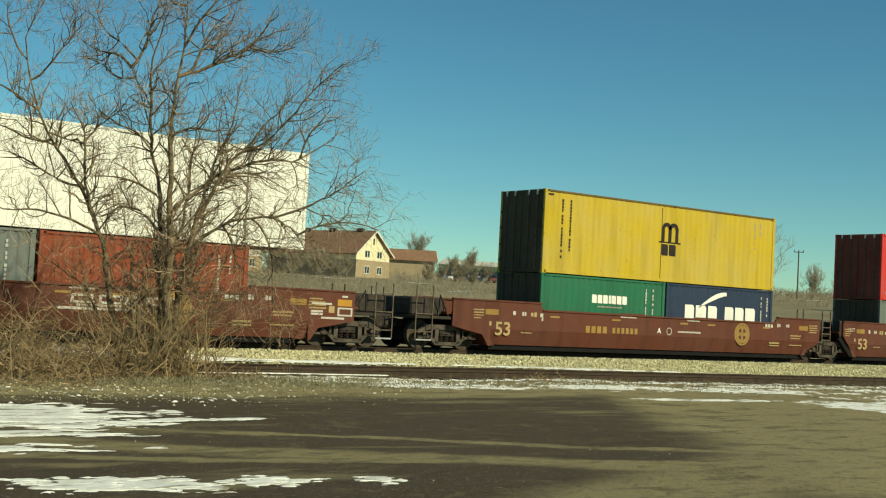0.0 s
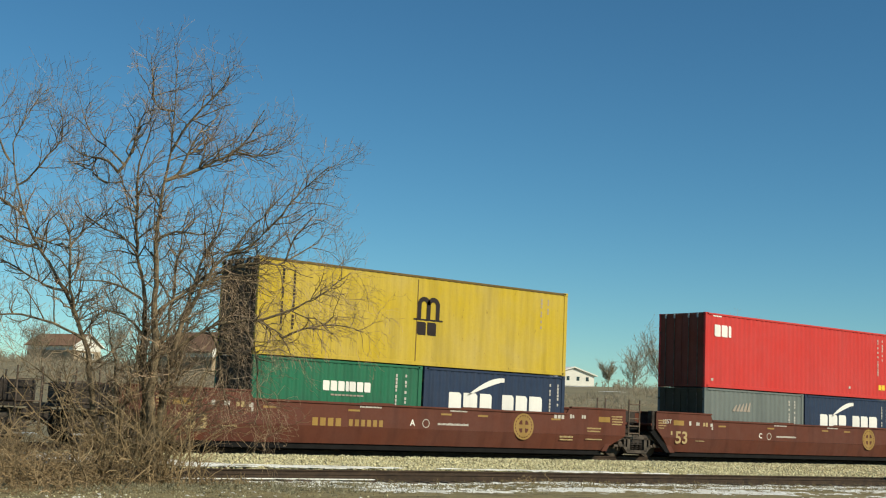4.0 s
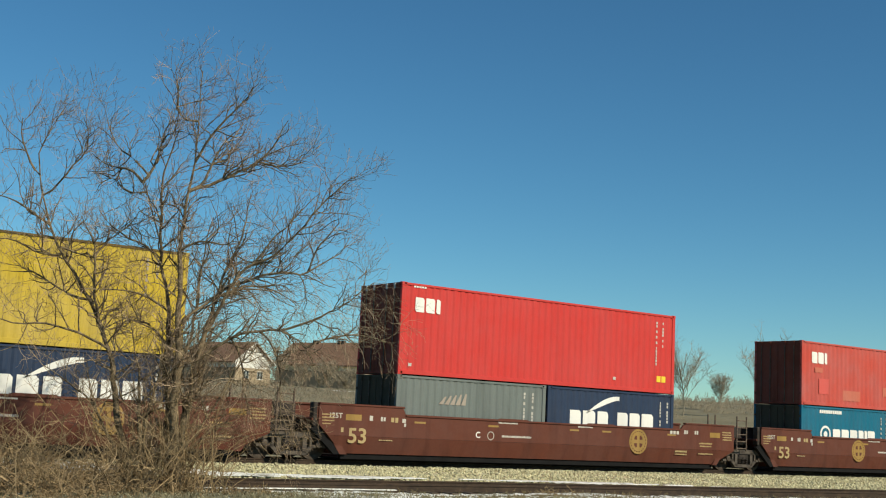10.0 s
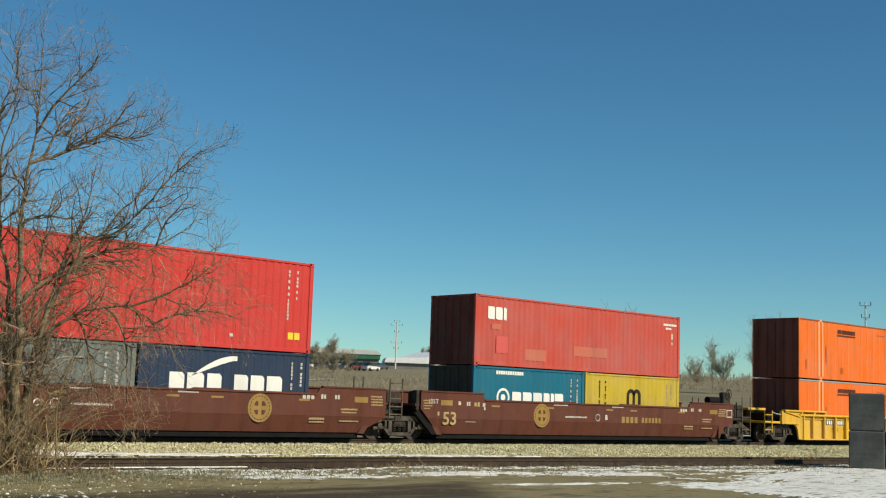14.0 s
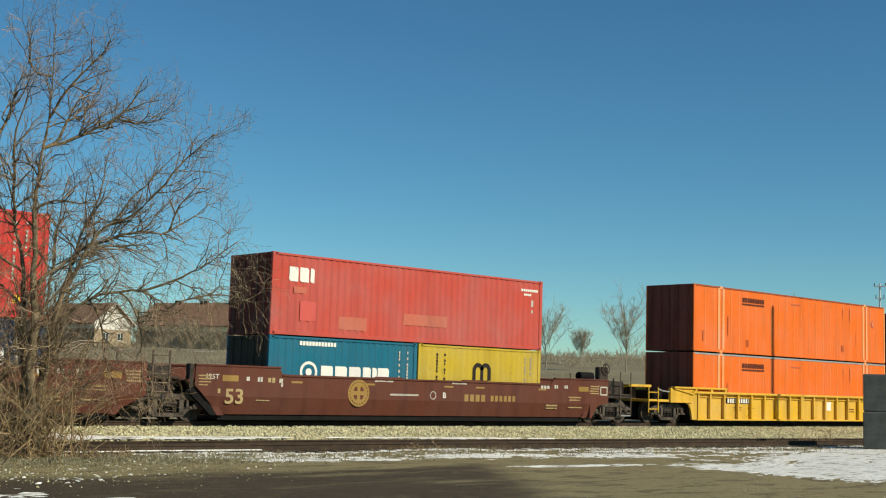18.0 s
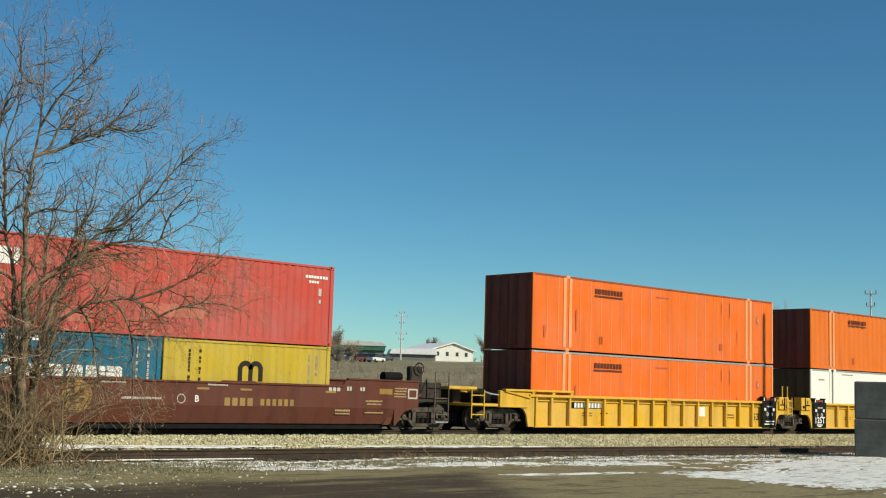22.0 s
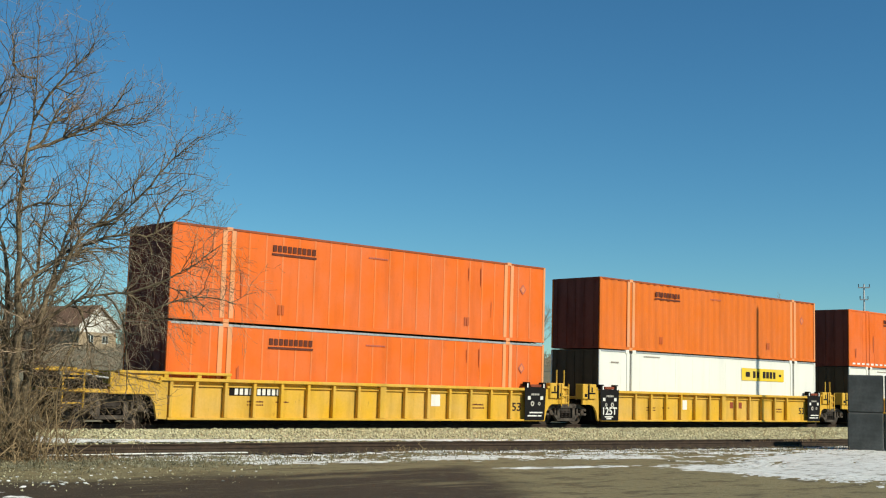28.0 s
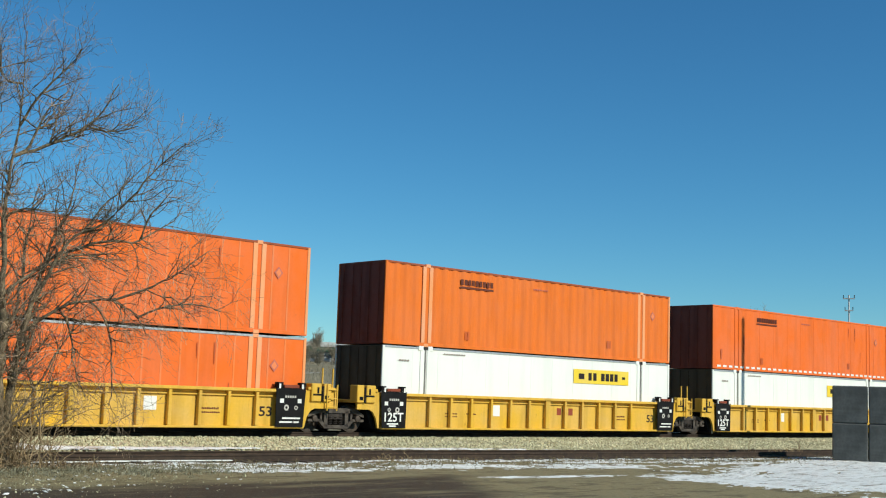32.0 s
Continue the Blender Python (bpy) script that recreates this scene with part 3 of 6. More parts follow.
for row in ((5.0, 16.9, 2.3, 1.7, 0, 0.05, 1, 1.1, 3.0, 0.025, 0.12), (2.6, 13.4, 2.6, 0.6, -4, 0.05, 2, 1.4, 4.0, 0.02, 0.3), (4.1, 10.5, 1.1, 0.5, -10, 0.03, 3, 1.9, 1.8, 0.014, 0.5),
            (5.9, 10.3, 1.4, 0.4, -14, 0.03, 4, 2.0, 1.8, 0.014, 0.85), (7.6, 16.0, 1.0, 0.16, 0, 0.04, 5, 1.6, 2.6, 0.012, 0.4), (4.4, 14.6, 2.4, 0.4, 0, 0.05, 15, 1.5, 4.0, 0.02, 0.5),
            (31.2, 16.7, 7.4, 3.0, 22, 0.09, 6, 1.0, 2.4, 0.03, 0.0), (24.6, 16.2, 1.9, 0.28, -25, 0.07, 19, 1.3, 2.8, 0.025, 0.2), (27.0, 14.9, 4.0, 1.8, -42, 0.08, 20, 0.9, 2.2, 0.03, 0.0),
            (27.0, 20.9, 2.8, 0.6, -8, 0.06, 7, 2.0, 2.0, 0.015, 0.75), (29.0, 22.7, 4.4, 0.5, -5, 0.06, 21, 2.0, 2.2, 0.015, 0.8), (22.0, 22.3, 5.0, 0.7, -4, 0.06, 22, 2.1, 2.0, 0.015, 1.1),
            (15.6, 23.6, 3.4, 0.6, -4, 0.05, 8, 2.1, 2.0, 0.015, 0.8), (36.0, 21.3, 5.5, 0.9, -10, 0.08, 17, 1.9, 2.2, 0.02, 0.65), (32.5, 19.4, 5.0, 0.7, 0, 0.07, 23, 1.9, 2.2, 0.018, 0.7),
            (16.8, 22.7, 2.6, 1.0, -4, 0.05, 31, 2.3, 1.6, 0.012, 1.0), (20.5, 22.3, 3.0, 0.9, -4, 0.05, 32, 2.3, 1.6, 0.012, 1.1), (24.5, 21.8, 3.0, 0.9, -4, 0.06, 33, 2.3, 1.6, 0.012, 1.1),
            (13.4, 28.5, 5.5, 0.34, -4, 0.05, 18, 1.3, 4.0, 0.02, 0.1), (24.0, 27.85, 7.0, 0.2, -4, 0.05, 45, 1.6, 4.0, 0.02, 0.45), (9.9, 29.4, 1.9, 0.7, -4, 0.05, 46, 1.4, 1.6, 0.02, 0.2), (21.5, 18.6, 3.0, 0.35, -10, 0.07, 11, 1.4, 2.8, 0.02, 0.5), 
            (43, 20.0, 6, 2.5, -4, 0.16, 13, 0.9, 2.5), (10.5, 28.7, 2.6, 0.35, -4, 0.06, 14, 1.2, 2.2, 0.02, 0.2), (2.2, 11.6, 1.4, 0.22, 3, 0.05, 26, 1.3, 3.4, 0.02, 0.25),
            (16.5, 24.7, 4.6, 0.34, -3.9, 0.05, 41, 1.2, 3.0, 0.018, -0.1), (26.0, 24.05, 5.6, 0.36, -3.9, 0.06, 42, 1.4, 3.0, 0.018, 0.1), (36.0, 23.35, 5.0, 0.4, -3.9, 0.07, 43, 1.3, 3.0, 0.018, 0.0)):
    snow_patch("snow_patch", *row)


# ---- the leaning bare tree and the brush round it ----
def strand_mesh(name, strands, sides=4):
    """Tapered tubes along strands of (points, radii), as one mesh."""
    verts, faces = [], []
    for points, radii in strands:
        base = len(verts)
        for i, p in enumerate(points):
            way = (points[min(i + 1, len(points) - 1)] - points[max(i - 1, 0)]).normalized()
            side = way.orthogonal().normalized()
            up = side.cross(way)
            for j in range(sides):
                k = 2 * math.pi * j / sides
                verts.append(tuple(p + (side * math.cos(k) + up * math.sin(k)) * radii[i]))
        for i in range(len(points) - 1):
            for j in range(sides):
                a, b = base + i * sides + j, base + i * sides + (j + 1) % sides
                faces.append((a, b, b + sides, a + sides))
    data = bpy.data.meshes.new(name)
    data.from_pydata(verts, [], faces)
    return data


def wander(rng, start, way, length, steps, bend, lift):
    """A crooked line of points that drifts and slowly turns upwards."""
    points, p, d = [start.copy()], start.copy(), way.normalized()
    for _ in range(steps):
        d = (d + Vector((rng.gauss(0, bend), rng.gauss(0, bend), rng.gauss(0, bend) + lift))).normalized()
        p = p + d * (length / steps)
        points.append(p.copy())
    return points


def shoots(rng, points, radii, level, out, density, length, wind, droop=None):
    """Side shoots along a limb, and theirs in turn; low on the droop side they hang."""
    if level > 4:
        return
    total = sum((b - a).length for a, b in zip(points, points[1:]))
    for _ in range(max(1, round(total * density[level]))):
        f = rng.uniform(0.22 if level == 1 else 0.1, 1.0) * (len(points) - 1)
        i = min(int(f), len(points) - 2)
        start = points[i].lerp(points[i + 1], f - i)
        radius = radii[i] + (radii[i + 1] - radii[i]) * (f - i)
        along = (points[i + 1] - points[i]).normalized()
        round_way = along.orthogonal()
        round_way.rotate(Matrix.Rotation(rng.uniform(0, 2 * math.pi), 3, along))
        spread_angle = radians(rng.uniform(25, 68))
        way = along * math.cos(spread_angle) + round_way * math.sin(spread_angle) + wind
        size = length[level] * rng.uniform(0.45, 1.35) * (1.15 - 0.4 * f / len(points))
        steps = (5, 6, 5, 4, 3)[level]
        hang = droop is not None and level >= 2 and start.z < 4.6 and start.dot(droop) > 1.4
        line = wander(rng, start, way, size * (1.2 if hang else 1), steps, 0.25, -0.2 if hang else 0.05 + 0.02 * level)
        r0 = min(radius * 0.7, (0.05, 0.020, 0.0115, 0.0078, 0.006)[level])
        sizes = [r0 + (max(0.003, r0 * 0.42) - r0) * k / steps for k in range(steps + 1)]
        out[level].append((line, sizes))
        shoots(rng, line, sizes, level + 1, out, density, length, wind, droop)


def build_tree():
    rng = random.Random(21)
    x, y = spread(23.0, 26.6)
    tree = thing("bare_tree", x, y, 0, "leafless many-stemmed tree leaning with the wind, in dry brush", "tree")
    right, away = Vector((math.cos(radians(23)), -math.sin(radians(23)), 0)), Vector((math.sin(radians(23)), math.cos(radians(23)), 0))
    grown, out = {}, {level: [] for level in range(6)}

    def limb(name, parent, place, leans, length, foot):
        """A crooked limb: from the ground at an offset, or from a share of its parent's length; leans are degrees from upright along it."""
        own = random.Random("limb " + name)
        if parent is None:
            p, drift = right * place + away * own.uniform(-0.2, 0.2) + Vector((0, 0, -0.1)), own.uniform(-0.08, 0.08)
        else:
            line = grown[parent]
            p, drift = line[round(place * (len(line) - 1))].copy(), own.uniform(-0.45, 0.45)
        steps = max(8, round(length / 0.22))
        points = [p.copy()]
        for k in range(steps):
            lean = radians(np.interp((k + 0.5) / steps, np.linspace(0, 1, len(leans)), leans) + own.gauss(0, 6))
            p = p + (right * math.sin(lean) + Vector((0, 0, math.cos(lean))) + away * (drift + own.gauss(0, 0.14))) * (length / steps)
            points.append(p.copy())
        radii = [(foot * (1 - k / steps) ** (1.5 if parent is None else 0.9) * (1.3 if parent is None else 0.6) + 0.009) * own.uniform(0.9, 1.12) for k in range(steps + 1)]
        if parent is None:
            radii[0] *= 1.5
            radii[1] *= 1.2
        grown[name] = points
        part("limb" if parent else "stem", strand_mesh("limb", [(points, radii)], 8), BARK, tree, "", True)
        if name not in ("j",):
            shoots(own, points, radii, 1, out, {1: 5.2, 2: 4.7, 3: 4.8, 4: 3.4}, {1: 0.92, 2: 0.60, 3: 0.38, 4: 0.23}, wind, right)

    wind = right * 0.28 + Vector((0, 0, 0.15))
    limb("a", None, 0.27, (-5, -7, -3, -11, -23), 6.69, 0.105)
    limb("a1", "a", 1.00, (-38, -86, -49), 1.32, 0.04)
    limb("a2", "a", 1.00, (28, 15, 14), 1.73, 0.04)
    limb("a3", "a", 0.74, (-9, 0, 26), 2.74, 0.045)
    limb("a4", "a2", 0.17, (-40, -52, -15), 1.56, 0.03)
    limb("a5", "a", 0.96, (-102, -47, -70), 1.29, 0.03)
    limb("b", None, 0.37, (-4, -2, -3, 7, -5), 9.1, 0.1)
    limb("b1", "b", 0.87, (-113, -1, -22), 1.18, 0.03)
    limb("b2", "b", 0.70, (64, 56, 12), 2.74, 0.05)
    limb("b3", "b2", 0.61, (109, 88, 61), 1.07, 0.022)
    limb("b4", "b2", 0.09, (25, 18, 53), 1.61, 0.04)
    limb("b5", "b", 0.78, (21, 45, 31), 1.91, 0.035)
    limb("b6", "b", 0.57, (29, 98, 79), 1.27, 0.03)
    limb("c", None, 0.42, (4, 3, 20, 39, 39), 7.43, 0.08)
    limb("c2", "c", 0.43, (12, 19, 14), 3.67, 0.055)
    limb("c3", "c", 0.70, (67, 35, 46), 2.73, 0.03)
    limb("d", "b", 0.39, (46, 64, 133), 3.0, 0.05)
    limb("d2", "d", 0.35, (46, 86, 20), 3.56, 0.04)
    limb("d3", "d2", 0.65, (1, 33, 39), 1.26, 0.025)
    limb("e", "c", 0.39, (41, 79, 170), 2.98, 0.055)
    limb("e2", "e", 0.65, (69, 70, 42), 2.16, 0.03)
    limb("e3", "e", 0.83, (66, 73, 128), 1.83, 0.025)
    limb("e4", "e", 0.48, (133, 179, 183), 2.3, 0.022)
    limb("e5", "e", 0.30, (139, 172, 153), 1.96, 0.025)
    limb("f", "b", 0.26, (20, 1, 9), 3.77, 0.05)
    limb("g", None, -0.38, (-26, -8, -34, -22, 33), 8.66, 0.062)
    limb("g1", "g", 0.70, (-45, -57, -88), 1.43, 0.03)
    limb("g2", "g", 0.43, (-12, -2, -39), 2.13, 0.045)
    limb("g3", "g2", 0.61, (25, 50, 30), 1.2, 0.025)
    limb("g4", "g", 0.65, (130, 103, 111), 0.9, 0.03)
    limb("g5", "g", 0.61, (-105, -67, -101), 1.49, 0.03)
    limb("g6", "g", 0.78, (42, 43, -30), 1.95, 0.025)
    limb("g7", "g", 0.48, (-81, -59, -90), 1.83, 0.035)
    limb("g8", "g", 0.35, (-56, -87, -81), 2.72, 0.035)
    limb("g9", "g", 0.83, (-48, -17, 4), 1.29, 0.03)
    limb("h", "a", 0.57, (-34, -76, -101), 1.54, 0.04)
    limb("h2", "a", 0.48, (-27, -84, -240), 1.93, 0.035)
    limb("h3", "a", 0.70, (-10, -75, -41), 1.94, 0.03)
    limb("j", "a", 0.13, (-6, -37, -31), 0.78, 0.16)
    limb("k", "a", 0.13, (21, 19, 8), 2.37, 0.13)
    limb("m", None, -0.21, (-14, -8, -12), 3.68, 0.06)
    limb("n", None, -0.05, (-17, 7, -13), 3.93, 0.05)
    limb("o", "a", 0.09, (71, 31, 95), 1.62, 0.04)
    limb("p", None, -0.50, (-26, -27, -68), 3.33, 0.045)
    limb("q", "a", 0.09, (39, 25, 40), 3.07, 0.04)
    # suckers round the foot
    low = {level: [] for level in range(6)}
    for _ in range(250):
        wide = rng.random() < 0.45
        start = right * (rng.uniform(-4.6, 1.0) if wide else rng.gauss(0.1, 0.6)) + away * rng.gauss(0, 0.45) + Vector((0, 0, -0.05))
        line = wander(rng, start, right * rng.gauss(0, 0.42) + away * rng.gauss(0, 0.4) + Vector((0, 0, 1)), rng.uniform(0.7, 2.2) if wide else rng.uniform(0.9, 3.6), 8, 0.22, -0.01)
        foot = rng.uniform(0.008, 0.019)
        sizes = [foot * (1 - 0.09 * k) for k in range(9)]
        low[1].append((line, sizes))
        shoots(rng, line, sizes, 3, low, {3: 4.2, 4: 3.2}, {3: 0.5, 4: 0.26}, wind * 0.3)
    for line in out[1]:
        part("branch", strand_mesh("branch", [line], 5), BARK, tree)
    for line in low[1]:
        part("sucker", strand_mesh("sucker", [line], 4), BRUSH, tree)
    tagged(part("crown", strand_mesh("crown", out[2] + out[3] + out[4], 3), TWIG, tree), kind="stuff")
    tagged(part("low_tangle", strand_mesh("low_tangle", low[3] + low[4], 3), BRUSH, tree), kind="stuff")


build_tree()


def build_brush():
    rng = random.Random(33)
    strands, straw = [], []
    clumps = [(rng.uniform(1.5, 9.4), rng.uniform(22.9, 27.0), rng.uniform(0.6, 1.3) if rng.random() < 0.8 else rng.uniform(1.4, 2.1)) for _ in range(125)]
    clumps += [(rng.uniform(9.0, 12.8), rng.uniform(23.2, 24.9), rng.uniform(0.15, 0.4)) for _ in range(14)]
    clumps += [(rng.uniform(4.0, 9.0), rng.uniform(21.6, 23.0), rng.uniform(0.12, 0.35)) for _ in range(16)]
    clumps += [(rng.uniform(38.0, 41.0), rng.gauss(0, 0.4) + 24.6, rng.uniform(0.25, 0.6)) for _ in range(5)]
    clumps += [(rng.uniform(19.0, 24.0), rng.gauss(0, 0.2) + 24.4, rng.uniform(0.12, 0.3)) for _ in range(5)]
    for cx, cy, height in clumps:
        for _ in range(16):
            start = Vector((cx + rng.gauss(0, 0.38), cy + rng.gauss(0, 0.38), 0))
            start.z = ground_height(start.x, start.y) - 0.02
            way = Vector((rng.gauss(0, 0.6), rng.gauss(0, 0.6), 1))
            line = wander(rng, start, way, height * rng.uniform(0.5, 1.3), 6, 0.27, -0.11)
            foot = rng.uniform(0.007, 0.019)
            strands.append((line, [foot * (1 - 0.11 * k) for k in range(7)]))
            for _ in range(3):
                k = rng.randrange(1, 6)
                side = wander(rng, line[k], Vector((rng.gauss(0, 1), rng.gauss(0, 1), 0.4)), height * rng.uniform(0.15, 0.45), 3, 0.3, -0.05)
                strands.append((side, [0.0065, 0.0055, 0.0045, 0.003]))
    tagged(part("brush", strand_mesh("brush", strands, 3), BRUSH, None, "tangle of dry thorny brush at the foot of the tree"), category="brush", kind="stuff")
    for _ in range(11000):
        low = rng.random() < 0.30
        if low:
            x, y = rng.gauss(8.6, 2.6), rng.gauss(22.2, 1.1)
        else:
            x, y = rng.uniform(4, 48), 0
            y = siding_y(x) + rng.gauss(-0.9, 1.0)
        start = Vector((x, y, ground_height(x, y) - 0.01))
        straw.append((wander(rng, start, Vector((rng.gauss(0, 0.6), rng.gauss(0, 0.6), 1)), rng.uniform(0.02, 0.07) if low else rng.uniform(0.03, 0.15), 2, 0.3, -0.2), [0.007, 0.006, 0.003]))
    tagged(part("dead_grass", strand_mesh("dead_grass", straw, 3), STRAW, None, "sparse dead grass and weeds along the siding"), category="grass", kind="stuff")
    weeds = []
    for _ in range(520):
        cx, cy = rng.gauss(12.0, 2.6), rng.gauss(23.1, 0.8)
        if cy > siding_y(cx) - 0.35:
            continue
        tall = rng.uniform(0.04, 0.13)
        for _ in range(14):
            start = Vector((cx + rng.gauss(0, 0.10), cy + rng.gauss(0, 0.10), 0))
            start.z = ground_height(start.x, start.y) - 0.01
            weeds.append((wander(rng, start, Vector((rng.gauss(0, 0.7), rng.gauss(0, 0.7), 0.9)), tall * rng.uniform(0.5, 1.3), 2, 0.35, -0.2), [0.009, 0.008, 0.003]))
    tagged(part("weeds", strand_mesh("weeds", weeds, 3), WEED, None, "low grey green weeds between the brush and the siding"), category="weeds", kind="stuff")


build_brush()


def build_litter():
    """Pale stones and scraps strewn on the earth before the brush and over the lot."""
    rng = random.Random(12)
    shape = [Vector(v) for v in ((1, 0, 0), (-1, 0, 0), (0, 1, 0), (0, -1, 0), (0, 0, 1), (0, 0, -1))]
    tris = [(0, 2, 4), (2, 1, 4), (1, 3, 4), (3, 0, 4), (2, 0, 5), (1, 2, 5), (3, 1, 5), (0, 3, 5)]
    sv, sf = [], []
    for k in range(1750):
        if k < 1500:
            x, y = rng.gauss(8.2, 2.6), rng.gauss(20.9, 1.2)
        else:
            x, y = rng.uniform(3, 40), rng.uniform(9, 24)
        size = rng.uniform(0.006, 0.022) * (1.8 if k % 23 == 0 else 0.75) if k < 1500 else rng.uniform(0.005, 0.012)
        turn = Euler((rng.uniform(0, 6), rng.uniform(0, 6), rng.uniform(0, 6))).to_matrix()
        base = len(sv)
        centre = Vector((x, y, ground_height(x, y) + size * 0.25))
        sv += [tuple(centre + turn @ (v * size * rng.uniform(0.5, 1.3))) for v in shape]
        sf += [tuple(base + i for i in t) for t in tris]
    data = bpy.data.meshes.new("pebbles")
    data.from_pydata(sv, [], sf)
    tagged(part("pebbles", data, STONE, None, "pale pebbles and scraps strewn over the earth"), category="pebbles", kind="stuff")
    # crumbs of old snow in front of the siding and under the tree
    sv, sf = [], []
    for k in range(4100):
        if k < 3800:
            x = rng.uniform(11, 46)
            y = siding_y(x) - 0.3 - abs(rng.gauss(0, 1.15))
        else:
            x, y = rng.gauss(7.5, 2.6), rng.gauss(20.6, 1.0)
        if noise.noise((x * 0.9, y * 1.6, 8)) < -0.05:
            continue
        size = rng.uniform(0.012, 0.045)
        turn = Euler((rng.uniform(-0.3, 0.3), rng.uniform(-0.3, 0.3), rng.uniform(0, 6))).to_matrix()
        base = len(sv)
        centre = Vector((x, y, ground_height(x, y) + 0.006))
        sv += [tuple(centre + turn @ (Vector((v.x * 1.6, v.y, v.z * 0.45)) * size * rng.uniform(0.5, 1.3))) for v in shape]
        sf += [tuple(base + i for i in t) for t in tris]
    data = bpy.data.meshes.new("snow_crumbs")
    data.from_pydata(sv, [], sf)
    tagged(part("snow_crumbs", data, SNOW, None, "crumbs of old snow among weeds beside the siding"), category="snow", kind="stuff")


build_litter()


# ---- things beside the track ----
def build_blocks():
    base_x, base_y = 38.22, 21.41
    along = radians(-62)
    for tier in range(2):
        for column in range(3):
            ox, oy = math.cos(along) * 1.17 * column, math.sin(along) * 1.17 * column
            bm = box(bmesh.new(), 0, 1.14, 0, 1.2, 0, 1.25, 0.035)
            ob = part("concrete_block", bm, CONCRETE, None, "dark grey cube-shaped concrete block in a stacked wall")
            tagged(ob, category="concrete block", group="stacked concrete blocks")
            ob.matrix_basis = pose(base_x + ox + 0.02 * tier, base_y + oy, ground_height(base_x, base_y) + 0.005 + tier * 1.26, 0, 0, -62 + (0.8 if (tier + column) % 2 else -0.5))


build_blocks()


def build_scraps():
    bm = box(bmesh.new(), -0.26, 0.26, -0.14, 0.14, 0, 0.27, 0.03)
    ob = part("old_tie_stub", bm, TIE_WOOD, None, "dark sawn-off wooden tie lying at the tree's foot")
    tagged(ob, category="wooden tie")
    ob.matrix_basis = pose(10.2, 24.35, ground_height(10.2, 24.35) - 0.01, 0, 0, 14)
    rng = random.Random(77)
    bm = bmesh.new()
    bmesh.ops.create_icosphere(bm, subdivisions=2, radius=0.3)
    for v in bm.verts:
        v.co = Vector((v.co.x * 0.95, v.co.y * 0.6, v.co.z * 0.42)) * rng.uniform(0.85, 1.12)
    # a snow remnant, modelled as a pale stone lump
    ob = part("snow_clod", bm, WALL_WHITE, None, "pale clod of leftover snow at the edge of the stone bed")
    tagged(ob, category="rock")
    ob.matrix_basis = pose(13.45, 29.3, 0.10, 0, 0, 20)


build_scraps()


def build_pole_by_siding():
    """Stands just out of view; its shadow falls across the passing cars."""
    k = 13.0
    x, y = 48.95 + k * math.sin(SUN_AZIMUTH) * math.cos(SUN_ELEVATION), 31.9 + k * math.cos(SUN_AZIMUTH) * math.cos(SUN_ELEVATION)
    height = 5.7 + k * math.sin(SUN_ELEVATION)
    pole = thing("utility_pole", x, y, ground_height(x, y) - 0.1, "plain wooden utility pole beside the siding", "utility pole")
    part("shaft", tube(bmesh.new(), [(0, 0, 0), (0, 0, height + 0.1)], [0.14, 0.115], 10), POLE_WOOD, pole)
    part("cap", tube(bmesh.new(), [(0, 0, height + 0.1), (0, 0, height + 0.2)], [0.12, 0.07], 10), GALVANISED, pole)


build_pole_by_siding()


# ---- far side: houses, sheds, poles and trees on the rise ----
def window_part(parent, x, y, z, w, h, frame_mat=None):
    """A window on a wall that faces -y: a frame proud of the wall and a dark pane in it."""
    win = part("window", box(bmesh.new(), x - w / 2, x + w / 2, y - 0.06, y + 0.02, z, z + h), frame_mat or WALL_WHITE, parent)
    for k in (-1, 1):
        part("pane", box(bmesh.new(), x + k * w / 4 - w * 0.2, x + k * w / 4 + w * 0.2, y - 0.075, y - 0.04, z + 0.12, z + h - 0.12), DARK_GLASS, win)


def gable_house(name, az, r, turn, width, length, eave, ridge, label, walls, roof_mat, lower=None, windows=(), group=""):
    """A house with its gable towards -y; its ridge runs along +y."""
    x, y = spread(az, r)
    house = thing(name, x, y, ground_height(x, y) - 0.4, label, "house", group)
    house.matrix_basis = pose(x, y, ground_height(x, y) - 0.4, 0, 0, turn)
    w = width / 2
    outline = [(-w, 0), (w, 0), (w, eave), (0, ridge - 0.12), (-w, eave)]
    part("wall", prism(bmesh.new(), outline, 0, length), walls, house)
    if lower:
        box_bm = box(bmesh.new(), -w - 0.05, w + 0.05, -0.06, length + 0.06, 0, eave * 0.72)
        part("brick_base", box_bm, lower, house)
    over, slope = 0.7, (ridge - eave) / w
    low = eave - over * slope
    part("roof", prism(bmesh.new(), [(-w - over, low), (0, ridge), (w + over, low), (w + over, low + 0.22), (0, ridge + 0.24), (-w - over, low + 0.22)], -0.6, length + 0.6), roof_mat, house)
    part("barge_board", prism(bmesh.new(), [(-w - over, low - 0.05), (0, ridge - 0.05), (w + over, low - 0.05), (w + over, low + 0.26), (0, ridge + 0.28), (-w - over, low + 0.26)], -0.68, -0.602), WALL_WHITE, house)
    for u, z, ww, hh in windows:
        window_part(house, u, -0.06 if (lower and z < eave * 0.72) else 0.0, z, ww, hh)
    return house


